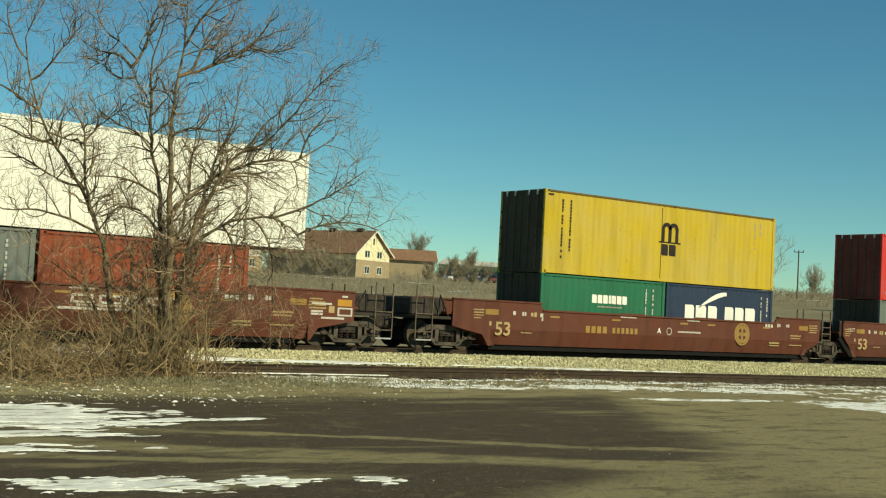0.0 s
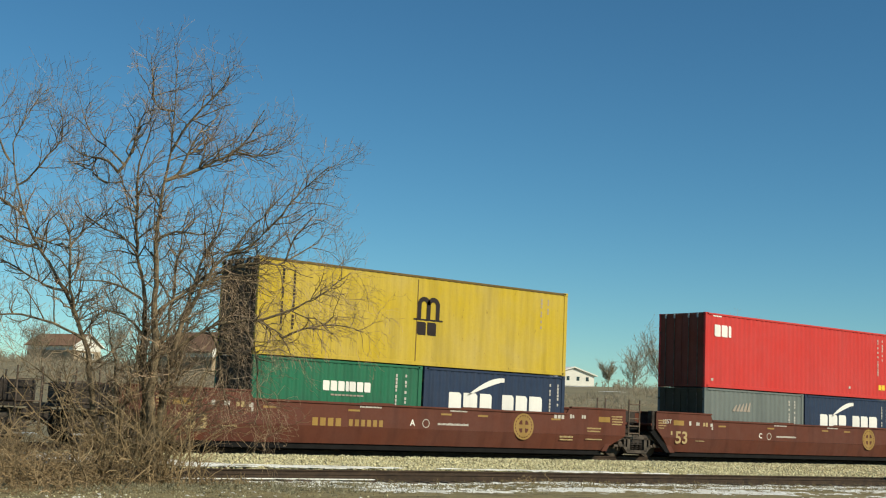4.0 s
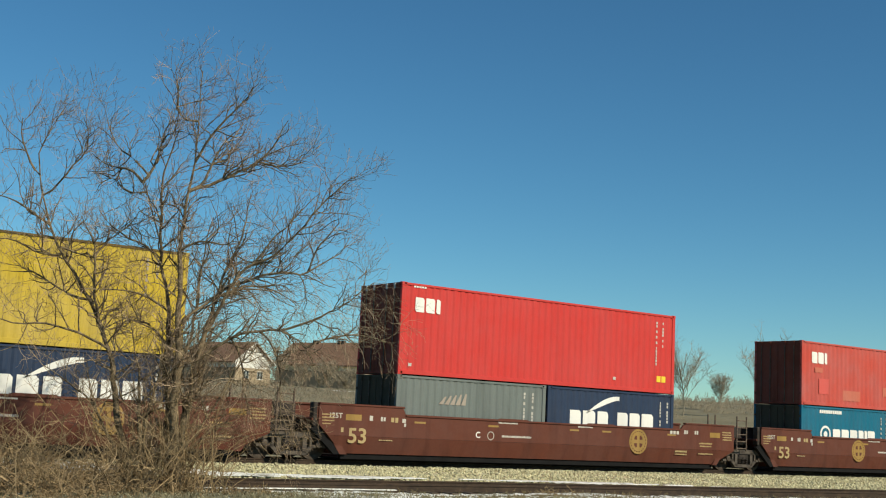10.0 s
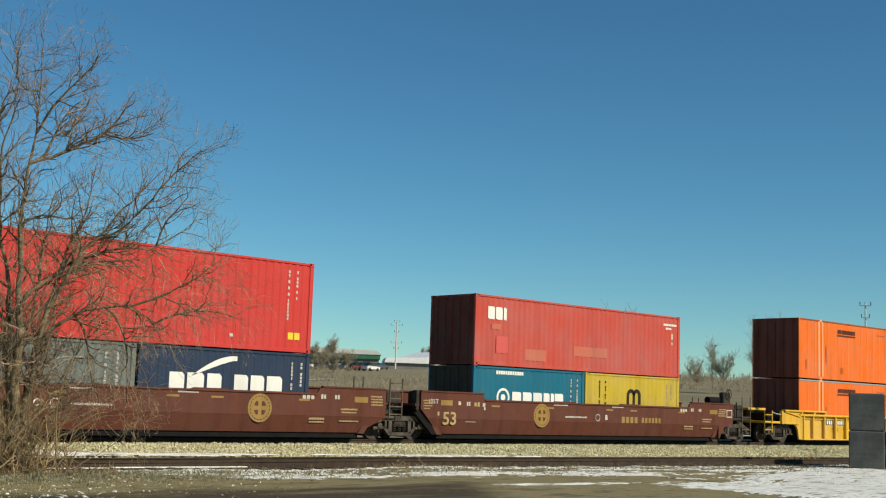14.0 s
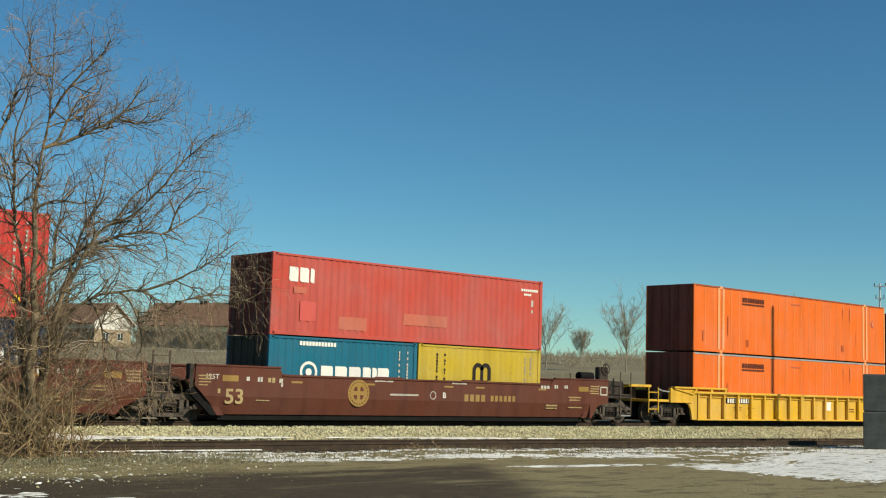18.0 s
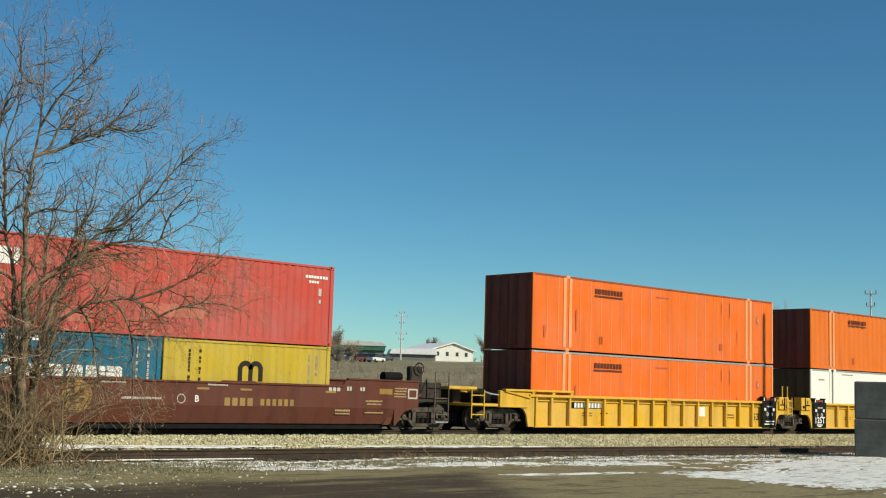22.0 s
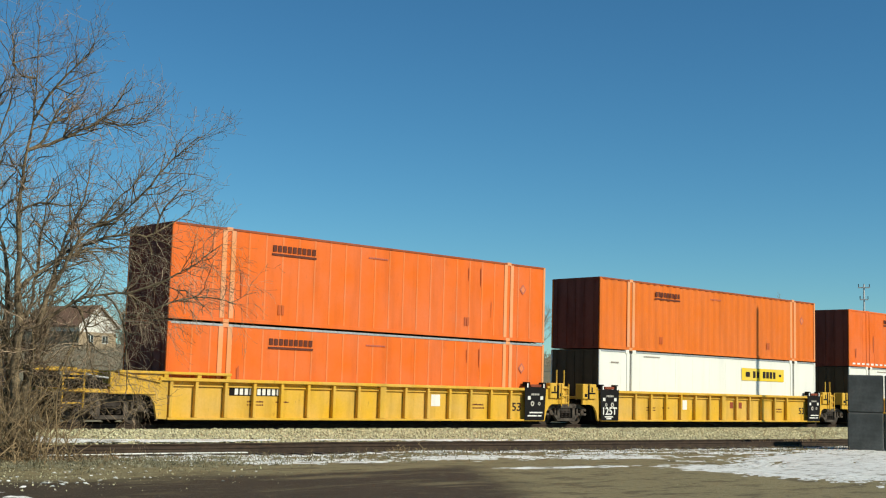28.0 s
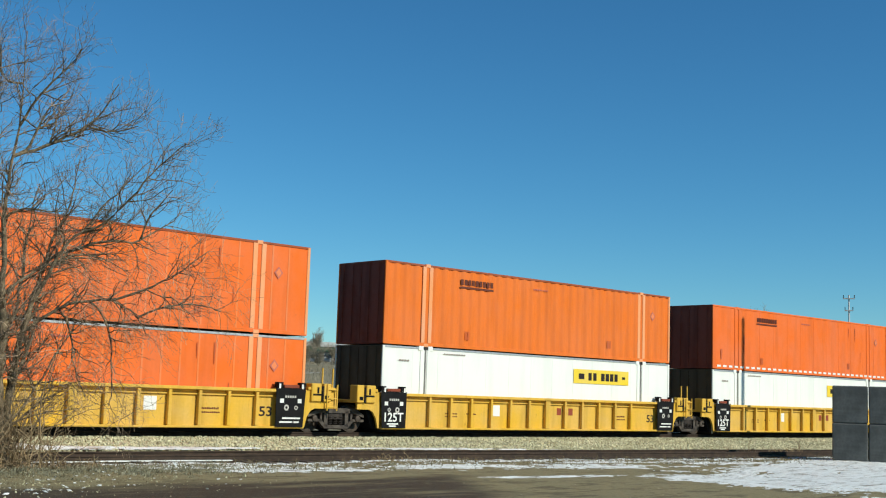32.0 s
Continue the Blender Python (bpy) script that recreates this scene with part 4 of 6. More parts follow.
def build_far_side():
    house = gable_house("house", 32.8, 228, 21, 10.4, 21, 4.9, 8.9, "cream house with tan brick base and brown shingle roof", CREAM, ROOF_BROWN, BRICK_TAN,
                        [(-1.9, 4.0, 1.5, 1.4), (1.9, 4.0, 1.5, 1.4), (-1.9, 1.0, 1.4, 1.5), (1.9, 1.0, 1.4, 1.5)], "houses on the rise")
    part("vent", box(bmesh.new(), -0.2, 0.2, -0.05, 0.0, 6.5, 7.7), DARK_GLASS, house)
    for k in (2.5, 9, 15):
        part("roof_vent", box(bmesh.new(), -0.45, 0.45, k, k + 1.4, 8.7, 9.55, 0.05), DIRTY_STEEL, house)
    gable_house("house", 35.6, 285, 60, 9.0, 11, 4.3, 6.5, "far house with a brown shingle roof", BRICK_TAN, ROOF_BROWN, None, [(-2, 1.2, 1.6, 2.4), (2, 1.2, 1.6, 2.4)], "houses on the rise")
    gable_house("house", 26.9, 215, 15, 8.0, 14, 4.5, 7.6, "white far house seen through the tree", WALL_WHITE, ROOF_BROWN, BRICK_TAN, [(-1.6, 1.4, 1.3, 1.4), (1.6, 1.4, 1.3, 1.4)], "houses on the rise")
    gable_house("house", 20.6, 300, 25, 8.5, 15, 4.5, 7.0, "far house with a brown roof behind the brush", WALL_WHITE, ROOF_BROWN, BRICK_TAN, [(-1.6, 1.4, 1.3, 1.4), (1.6, 1.4, 1.3, 1.4)], "houses on the rise")

    # long store with a green fascia
    x, y = spread(38.2, 350)
    store = thing("store_building", x, y, ground_height(x, y) - 0.5, "long low building with pale roof and green fascia", "building")
    store.matrix_basis = pose(x, y, ground_height(x, y) - 0.5, 0, 0, -38)
    part("wall", box(bmesh.new(), -14, 8.4, 0, 18, 0, 3.3), WALL_GREY, store)
    part("fascia", box(bmesh.new(), -14.2, 8.7, -0.6, 18.2, 3.3, 4.6, 0.05), FASCIA_GREEN, store)
    part("roof", prism(bmesh.new(), [(-14.6, 4.6), (9.1, 4.6), (7.6, 5.8), (-13, 6.1)], -0.8, 18), ROOF_PALE, store)
    for i in range(6):
        part("window", box(bmesh.new(), -12.5 + i * 3.3, -10.6 + i * 3.3, -0.08, 0.02, 1.2, 2.7), DARK_GLASS, store)
    # shed and hall under snow
    x, y = spread(41.3, 330)
    shed = thing("shed", x, y, ground_height(x, y) - 0.5, "long dark shed with a snow-covered roof", "building")
    shed.matrix_basis = pose(x, y, ground_height(x, y) - 0.5, 0, 0, -36)
    part("wall", box(bmesh.new(), -8, 3.9, 0, 12, 0, 2.2), WALL_GREY, shed)
    part("roof", prism(bmesh.new(), [(-8.5, 2.2), (4.3, 2.2), (3.9, 3.9), (-8.0, 3.5)], -0.8, 12.5), ROOF_SNOW, shed)
    hall = gable_house("hall", 42.75, 334, -12, 13.2, 16, 3.5, 5.4, "white gabled hall with a row of small dark windows", WALL_WHITE, ROOF_SNOW, None, [], "")
    for u in (-4.6, -1.6, 1.5, 4.4):
        part("window", box(bmesh.new(), u - 0.45, u + 0.45, -0.05, 0.02, 1.9, 3.0), DARK_GLASS, hall)

    # poles with cross arms
    for az, r, height, arms, mat, label in ((40.35, 320, 12.6, ((0.99, 1.6), (0.92, 3.2), (0.78, 1.2), (0.56, 3.0), (0.44, 1.4)), POLE_GREY, "tall pale mast with several cross arms"),
                                            (61.48, 125, 10.6, ((0.97, 1.1), (0.86, 0.8)), POLE_GREY, "pale utility pole with cross arms and insulators"),
                                            (52.2, 210, 8.5, ((0.98, 1.6),), POLE_WOOD, "wooden utility pole with a cross arm")):
        x, y = spread(az, r)
        pole = thing("utility_pole", x, y, ground_height(x, y) - 0.3, label, "utility pole")
        pole.matrix_basis = pose(x, y, ground_height(x, y) - 0.3, 0, 0, -az)
        thick = 0.00055 * r if r > 200 else 0.09
        part("shaft", tube(bmesh.new(), [(0, 0, 0), (0, 0, height)], [thick * 1.2, thick * 0.8], 8), mat, pole)
        for f, w in arms:
            part("cross_arm", box(bmesh.new(), -w / 2, w / 2, -0.12, 0.12, height * f - thick * 0.5, height * f + thick * 0.5), mat, pole)
            for k in (-0.45, 0.0, 0.45):
                part("insulator", tube(bmesh.new(), [(w * k, 0, height * f + thick * 0.5), (w * k, 0, height * f + thick * 0.5 + 0.3)], thick * 0.45, 6), DIRTY_STEEL, pole)

    # cars parked in rows before the store
    rng = random.Random(8)
    colours = [paint("parked car paint", c, 0.3, 0.05, 0.1, 0.0) for c in ((0.7, 0.7, 0.68), (0.08, 0.09, 0.1), (0.18, 0.05, 0.04), (0.3, 0.32, 0.32), (0.07, 0.09, 0.13))]
    models = []
    for colour in colours:
        car = thing("parked_car", 0, 0, -50, "small far parked car in a lot", "car", "cars parked by the store")
        part("body", prism(bmesh.new(), [(-2.2, 0.35), (2.2, 0.35), (2.2, 0.85), (1.3, 0.95), (-2.15, 1.0)], -0.85, 0.85), colour, car)
        part("cabin", prism(bmesh.new(), [(-1.6, 0.96), (1.1, 0.96), (0.5, 1.45), (-1.1, 1.45)], -0.7, 0.7), DARK_GLASS, car)
        for wx in (-1.35, 1.35):
            for wy in (-0.8, 0.8):
                bm = lathe(bmesh.new(), [(-0.1, 0.33), (0.1, 0.33)], 12)
                bmesh.ops.translate(bm, verts=bm.verts[:], vec=(wx, wy, 0.33))
                part("wheel", bm, DIRTY_STEEL, car)
        models.append(car)
    used = set()
    for row, r in enumerate((255, 275, 295)):
        for i in range(6):
            az = 36.6 + i * 0.52 + row * 0.2 + rng.uniform(-0.1, 0.1)
            if rng.random() < 0.15:
                continue
            x, y = spread(az, r)
            m = pose(x, y, ground_height(x, y) + 0.02, 0, 0, -az + 50 + rng.uniform(-4, 4))
            k = rng.randrange(len(models))
            if k in used:
                copy_thing(models[k], m)
            else:
                used.add(k)
                models[k].matrix_basis = m
    for k, (az, r) in enumerate(((45, 290), (46, 300), (47.2, 280), (48, 305), (44.3, 300))):
        if k not in used:
            x, y = spread(az, r)
            models[k].matrix_basis = pose(x, y, ground_height(x, y) + 0.02)

    # snow lying in strips on the rise
    verts, faces = [], []
    for az, r, w, d in ((34.98, 205, 4, 1.6), (36.9, 150, 3, 1.4), (37.25, 158, 3, 2.0), (35.9, 175, 3, 1.2), (44.6, 210, 5, 3), (42.8, 300, 9, 4), (31.0, 200, 4, 3), (53, 230, 5, 3), (50.9, 330, 8, 6)):
        x, y = spread(az, r)
        n = 14
        base = len(verts)
        for j in range(n):
            k = 2 * math.pi * j / n
            q = 0.6 + 0.4 * noise.noise((math.cos(k) * 1.5, math.sin(k) * 1.5, az))
            px, py = x + w * q * math.cos(k), y + d * q * math.sin(k)
            verts.append((px, py, ground_height(px, py) + 0.08))
        faces.append(tuple(range(base, base + n)))
    data = bpy.data.meshes.new("far_snow")
    data.from_pydata(verts, [], faces)
    tagged(part("far_snow", data, SNOW, None, "thin strips of snow on the rise"), category="snow", kind="stuff")


build_far_side()


def far_tree(rng, az, r, height, width, slender=False, label="bare far tree on the rise"):
    x, y = spread(az, r)
    tree = thing("bare_tree", x, y, ground_height(x, y) - 0.2, label, "tree", "bare trees on the rise")
    limbs, twigs = [], []
    trunk = wander(rng, Vector((0, 0, 0)), Vector((rng.gauss(0, 0.05), rng.gauss(0, 0.05), 1)), height * (0.9 if slender else 0.55), 6, 0.06, 0.05)
    thin = 0.000105 * r
    trunk_r = [max(thin, height * 0.011 * (1 - 0.13 * k)) for k in range(7)]
    part("trunk", strand_mesh("trunk", [(trunk, trunk_r)], 6), FAR_TWIG, tree)
    for _ in range(15 if slender else 22):
        f = rng.uniform(0.3, 1.0) * 6
        i = min(5, int(f))
        start = trunk[i].lerp(trunk[i + 1], f - i)
        a = rng.uniform(0, 2 * math.pi)
        tilt = rng.uniform(0.25, 0.6) if slender else rng.uniform(0.4, 1.1)
        line = wander(rng, start, Vector((math.cos(a) * tilt, math.sin(a) * tilt, 1)), (0.35 if slender else 0.5) * height * rng.uniform(0.6, 1.1) * (width if not slender else 1), 5, 0.12, 0.05)
        limbs.append((line, [max(thin, height * 0.0042 * (1 - 0.15 * k)) for k in range(6)]))
        for _ in range(12 if slender else 18):
            f2 = rng.uniform(0.2, 1.0) * 5
            j = min(4, int(f2))
            s2 = line[j].lerp(line[j + 1], f2 - j)
            twig = wander(rng, s2, Vector((rng.gauss(0, 0.6), rng.gauss(0, 0.6), 0.7)), height * rng.uniform(0.08, 0.2), 3, 0.2, 0.05)
            twigs.append((twig, [thin, thin * 0.85, thin * 0.7, thin * 0.45]))
            for _ in range(2):
                k = rng.randrange(1, 3)
                twigs.append((wander(rng, twig[k], Vector((rng.gauss(0, 0.7), rng.gauss(0, 0.7), 0.6)), height * rng.uniform(0.05, 0.1), 2, 0.2, 0.05), [thin * 0.7, thin * 0.55, thin * 0.35]))
    part("crown", strand_mesh("crown", limbs + twigs, 3), FAR_TWIG, tree)


def build_far_trees():
    rng = random.Random(77)
    for az, r, height, width in ((50.4, 150, 9.0, 1.35), (46.7, 150, 8.6, 1.3), (45.5, 165, 7.2, 1.2), (48.3, 190, 6.8, 0.9), (34.8, 300, 12, 0.9), (36.6, 240, 6, 0.9), (30.0, 195, 4.6, 1.3), (30.9, 195, 4.3, 1.3), (31.6, 200, 3.9, 1.2), (29.2, 190, 5.0, 1.2), (31.2, 185, 3.4, 1.3), (36.1, 200, 4.2, 1.1), (36.9, 205, 4.6, 1.1), (37.5, 190, 4.0, 1.2), (38.1, 210, 4.4, 1.0), (35.5, 185, 4.0, 1.1),
                                 (37.3, 300, 8, 0.8), (28.0, 190, 8, 1.0), (30.2, 175, 6, 0.9), (24.4, 170, 7, 1.0), (21.8, 180, 8, 1.0), (18.4, 170, 8, 1.0), (52.9, 170, 6.5, 0.9),
                                 (54.2, 165, 5.0, 0.9), (55.4, 150, 5.6, 1.0), (58.9, 160, 5.6, 1.0), (60.1, 170, 5.0, 0.9), (62.5, 160, 7, 1.0), (44.4, 240, 7, 0.9), (41.8, 380, 8, 0.8)):
        far_tree(rng, az, r, height * rng.uniform(0.95, 1.05), width)
    for az, r, height in ((56.7, 150, 7.6), (57.1, 150, 7.0), (57.6, 152, 8.4), (58.1, 154, 7.4), (54.9, 150, 5.5), (32.0, 240, 7), (16.8, 200, 9)):
        far_tree(rng, az, r, height, 1.0, True, "slender bare tree with upright limbs")
    # thickets that cover the slope
    strands = []
    for _ in range(2300):
        az = rng.uniform(12, 68)
        r = rng.uniform(95, 330)
        if 38.2 < az < 44.8 and r > 175:
            continue
        if 29 < az < 33.8 and r > 195:
            continue
        x, y = spread(az, r)
        if noise.noise((x * 0.02, y * 0.02, 11)) < -0.12:
            continue
        size = rng.uniform(0.5, 1.3) * (1 + r / 400)
        thin = 0.00014 * r
        z = ground_height(x, y)
        for _ in range(11):
            start = Vector((x + rng.gauss(0, size * 0.6), y + rng.gauss(0, size * 0.6), z - 0.3))
            line = wander(rng, start, Vector((rng.gauss(0, 0.75), rng.gauss(0, 0.75), 1)), size * rng.uniform(0.7, 1.4), 3, 0.3, 0.0)
            strands.append((line, [thin, thin * 0.9, thin * 0.7, thin * 0.4]))
            for _ in range(2):
                k = rng.randrange(1, 3)
                strands.append((wander(rng, line[k], Vector((rng.gauss(0, 0.7), rng.gauss(0, 0.7), 0.8)), size * 0.5, 2, 0.2, 0.0), [thin * 0.8, thin * 0.6, thin * 0.35]))
    tagged(part("thicket", strand_mesh("thicket", strands, 3), FAR_TWIG, None, "grey brown leafless thickets covering the far rise"), category="thicket", kind="stuff")
    # far wood along the skyline
    strands = []
    for _ in range(1500):
        az = rng.uniform(8, 72)
        r = rng.uniform(400, 640)
        x, y = spread(az, r)
        height = rng.uniform(2.0, 4.5) * max(0.35, 0.8 + 0.9 * noise.noise((az * 0.35, 3, 3)))
        z = ground_height(x, y) - 0.5
        trunk = wander(rng, Vector((x, y, z)), Vector((rng.gauss(0, 0.15), rng.gauss(0, 0.15), 1)), height, 3, 0.1, 0.05)
        strands.append((trunk, [0.12, 0.1, 0.08, 0.05]))
        for _ in range(9):
            start = trunk[rng.randrange(0, 3)].lerp(trunk[3], rng.uniform(0, 0.7))
            strands.append((wander(rng, start, Vector((rng.gauss(0, 0.9), rng.gauss(0, 0.9), 0.7)), height * rng.uniform(0.25, 0.5), 2, 0.3, 0.05), [0.09, 0.07, 0.04]))
    tagged(part("far_wood", strand_mesh("far_wood", strands, 3), FAR_TWIG, None, "line of leafless woods on the far skyline"), category="wood", kind="stuff")


build_far_trees()


# ---- the train: well cars and their containers, all moving along -x ----
MOVING, WHEELS = [], []
WHEEL_R = 0.46
LETTER = random.Random(5)


def make_wheelset():
    profile = [(-1.05, 0.07), (-0.80, 0.085), (-0.80, 0.40), (-0.795, WHEEL_R), (-0.685, WHEEL_R + 0.004), (-0.68, WHEEL_R + 0.028), (-0.655, WHEEL_R + 0.025), (-0.65, 0.39),
               (-0.68, 0.36), (-0.70, 0.16), (-0.62, 0.12), (-0.60, 0.085)]
    return mesh_from("wheelset", lathe(bmesh.new(), profile + [(-y, r) for y, r in reversed(profile)], 30))


WHEELSET = make_wheelset()
WHEELSET.materials.append(WHEEL_STEEL)


def make_side_frame():
    bm = bmesh.new()
    for outline in ([(-1.16, 0.60), (-0.72, 0.80), (0.72, 0.80), (1.16, 0.60), (1.16, 0.50), (0.70, 0.64), (-0.70, 0.64), (-1.16, 0.50)],
                    [(-0.75, 0.40), (-0.48, 0.14), (0.48, 0.14), (0.75, 0.40), (0.66, 0.44), (0.40, 0.25), (-0.40, 0.25), (-0.66, 0.44)],
                    [(-1.16, 0.36), (-0.62, 0.36), (-0.62, 0.44), (-1.16, 0.44)], [(0.62, 0.36), (1.16, 0.36), (1.16, 0.44), (0.62, 0.44)],
                    [(-0.50, 0.20), (-0.36, 0.20), (-0.36, 0.70), (-0.50, 0.70)], [(0.36, 0.20), (0.50, 0.20), (0.50, 0.70), (0.36, 0.70)],
                    [(-0.66, 0.40), (-0.60, 0.34), (-0.58, 0.72), (-0.68, 0.72)], [(0.60, 0.34), (0.66, 0.40), (0.68, 0.72), (0.58, 0.72)]):
        prism(bm, outline, -1.16, -1.02)
    return mesh_from("side_frame", bm)


SIDE_FRAME = make_side_frame()
SIDE_FRAME.materials.append(TRUCK_STEEL)


def spring_mesh():
    points = [(0.075 * math.cos(a), -1.08 + 0.075 * math.sin(a), 0.25 + 0.28 * a / (8 * math.pi)) for a in (k * 2 * math.pi / 8 for k in range(33))]
    return mesh_from("spring", tube(bmesh.new(), points, 0.016, 4))


SPRINGS = spring_mesh()
SPRINGS.materials.append(DIRTY_STEEL)


def truck(car, x):
    """A four-wheel truck: bolster, two side frames with springs, two turning wheelsets."""
    ob = one_box("truck", DIRTY_STEEL, car, -0.30, 0.30, -1.12, 1.12, 0.42, 0.66, 0.03, "greasy cast steel truck with four wheels")
    ob.matrix_basis = pose(x, 0, 0)
    for flip in (0, 180):
        frame_ob = part("side_frame", SIDE_FRAME, None, ob)
        frame_ob.matrix_basis = pose(0, 0, 0, 0, 0, flip)
        for u in (-0.22, 0.0, 0.22):
            part("spring", SPRINGS, None, ob).matrix_basis = pose(0, 0, 0, 0, 0, flip) @ pose(u, 0, 0)
    for k in (-0.89, 0.89):
        wheels = part("wheelset", WHEELSET, None, ob)
        wheels.matrix_basis = pose(k, 0, WHEEL_R)
        WHEELS.append((wheels, k))
        for side in (-1, 1):
            bm = lathe(bmesh.new(), [(-1.20, 0.05), (-1.19, 0.10), (-1.03, 0.12)], 14)
            bmesh.ops.scale(bm, verts=bm.verts[:], vec=(1, -side, 1))
            bmesh.ops.translate(bm, verts=bm.verts[:], vec=(k, 0, WHEEL_R))
            part("bearing_cap", bm, WHEEL_STEEL, ob)
        brake = box(bmesh.new(), k - 0.06 - 0.5 * (1 if k > 0 else -1), k + 0.06 - 0.5 * (1 if k > 0 else -1), -0.9, 0.9, 0.36, 0.5, 0.02)
        part("brake_beam", brake, DIRTY_STEEL, ob)
    # black box added to block the bright view between the wheels
    part("wheel_gap_filler", box(bmesh.new(), -0.95, 0.95, -0.55, 0.55, 0.10, 0.42, 0.03), BLACK_PAINT, ob)


def ladder(name, car, material, x0, x1, y, z0, z1, rungs, thick=0.022):
    bm = bmesh.new()
    for x in (x0, x1):
        tube(bm, [(x, y, z0), (x, y, z1)], thick, 6)
    for i in range(rungs):
        z = z0 + (z1 - z0) * (i + 0.4) / rungs
        tube(bm, [(x0, y, z), (x1, y, z)], thick * 0.8, 6)
    return part(name, bm, material, car)


def coupler(car, x, way):
    bm = box(bmesh.new(), min(x, x + way * 1.0), max(x, x + way * 1.0), -0.14, 0.14, 0.66, 0.92, 0.03)
    box(bm, min(x + way * 0.95, x + way * 1.3), max(x + way * 0.95, x + way * 1.3), -0.2, 0.16, 0.60, 0.98, 0.05)
    part("coupler", bm, DIRTY_STEEL, car, "knuckle coupler of greasy cast steel")
    # black box added to darken the light gap below the coupler
    part("coupler_gap_filler", box(bmesh.new(), min(x - way * 0.5, x + way * 0.7), max(x - way * 0.5, x + way * 0.7), -0.5, 0.5, 0.25, 0.64, 0.04), BLACK_PAINT, car)
    bm = bmesh.new()
    for y in (-0.32, 0.30):
        tube(bm, [(x + way * f * 1.25, y, 0.78 - 0.35 * math.sin(f * math.pi) - 0.05 * f) for f in (0, 0.2, 0.4, 0.6, 0.8, 1.0)], 0.022, 6)
    part("air_hose", bm, BLACK_PAINT, car)


def placards(car, y, rows, material):
    """Rows of (x, z, width, height, count): lettering too small to read."""
    for x, z, w, h, n in rows:
        if h < 0.1:
            part("text_line", bars(bmesh.new(), x, z, w, h, y, 2 * n, 0.22, LETTER), material, car)
            continue
        for i in range(n):
            part("stencil_mark", bars(bmesh.new(), x - w / 2 + (i + 0.5) * w / n, z, w / n * 0.72, h * LETTER.uniform(0.75, 1.0), y, 1, 0), material, car)


def emblem(car, x, z, y):
    """A round gold emblem: a ring round a disc with four dark corners left by a broad cross."""
    bm = disc(disc(bmesh.new(), x, z, 0.375, 0.44, y - 0.005), x, z, 0.0, 0.345, y - 0.005)
    for k in range(20):
        a = 2 * math.pi * k / 20
        bars(bm, x + 0.36 * math.cos(a), z + 0.36 * math.sin(a), 0.045, 0.045, y, 1, 0)
    ring = part("emblem", bm, MARK_GOLD, car, "round gold emblem with a cross")
    for u, v in ((-1, 1), (1, 1), (-1, -1), (1, -1)):
        corner = [(x + u * p, z + v * q) for p, q in ((0.06, 0.06), (0.21, 0.07), (0.19, 0.14), (0.13, 0.21), (0.07, 0.20))]
        part("emblem_corner", prism(bmesh.new(), corner, y - 0.010, y - 0.006), BROWN_CAR, ring)


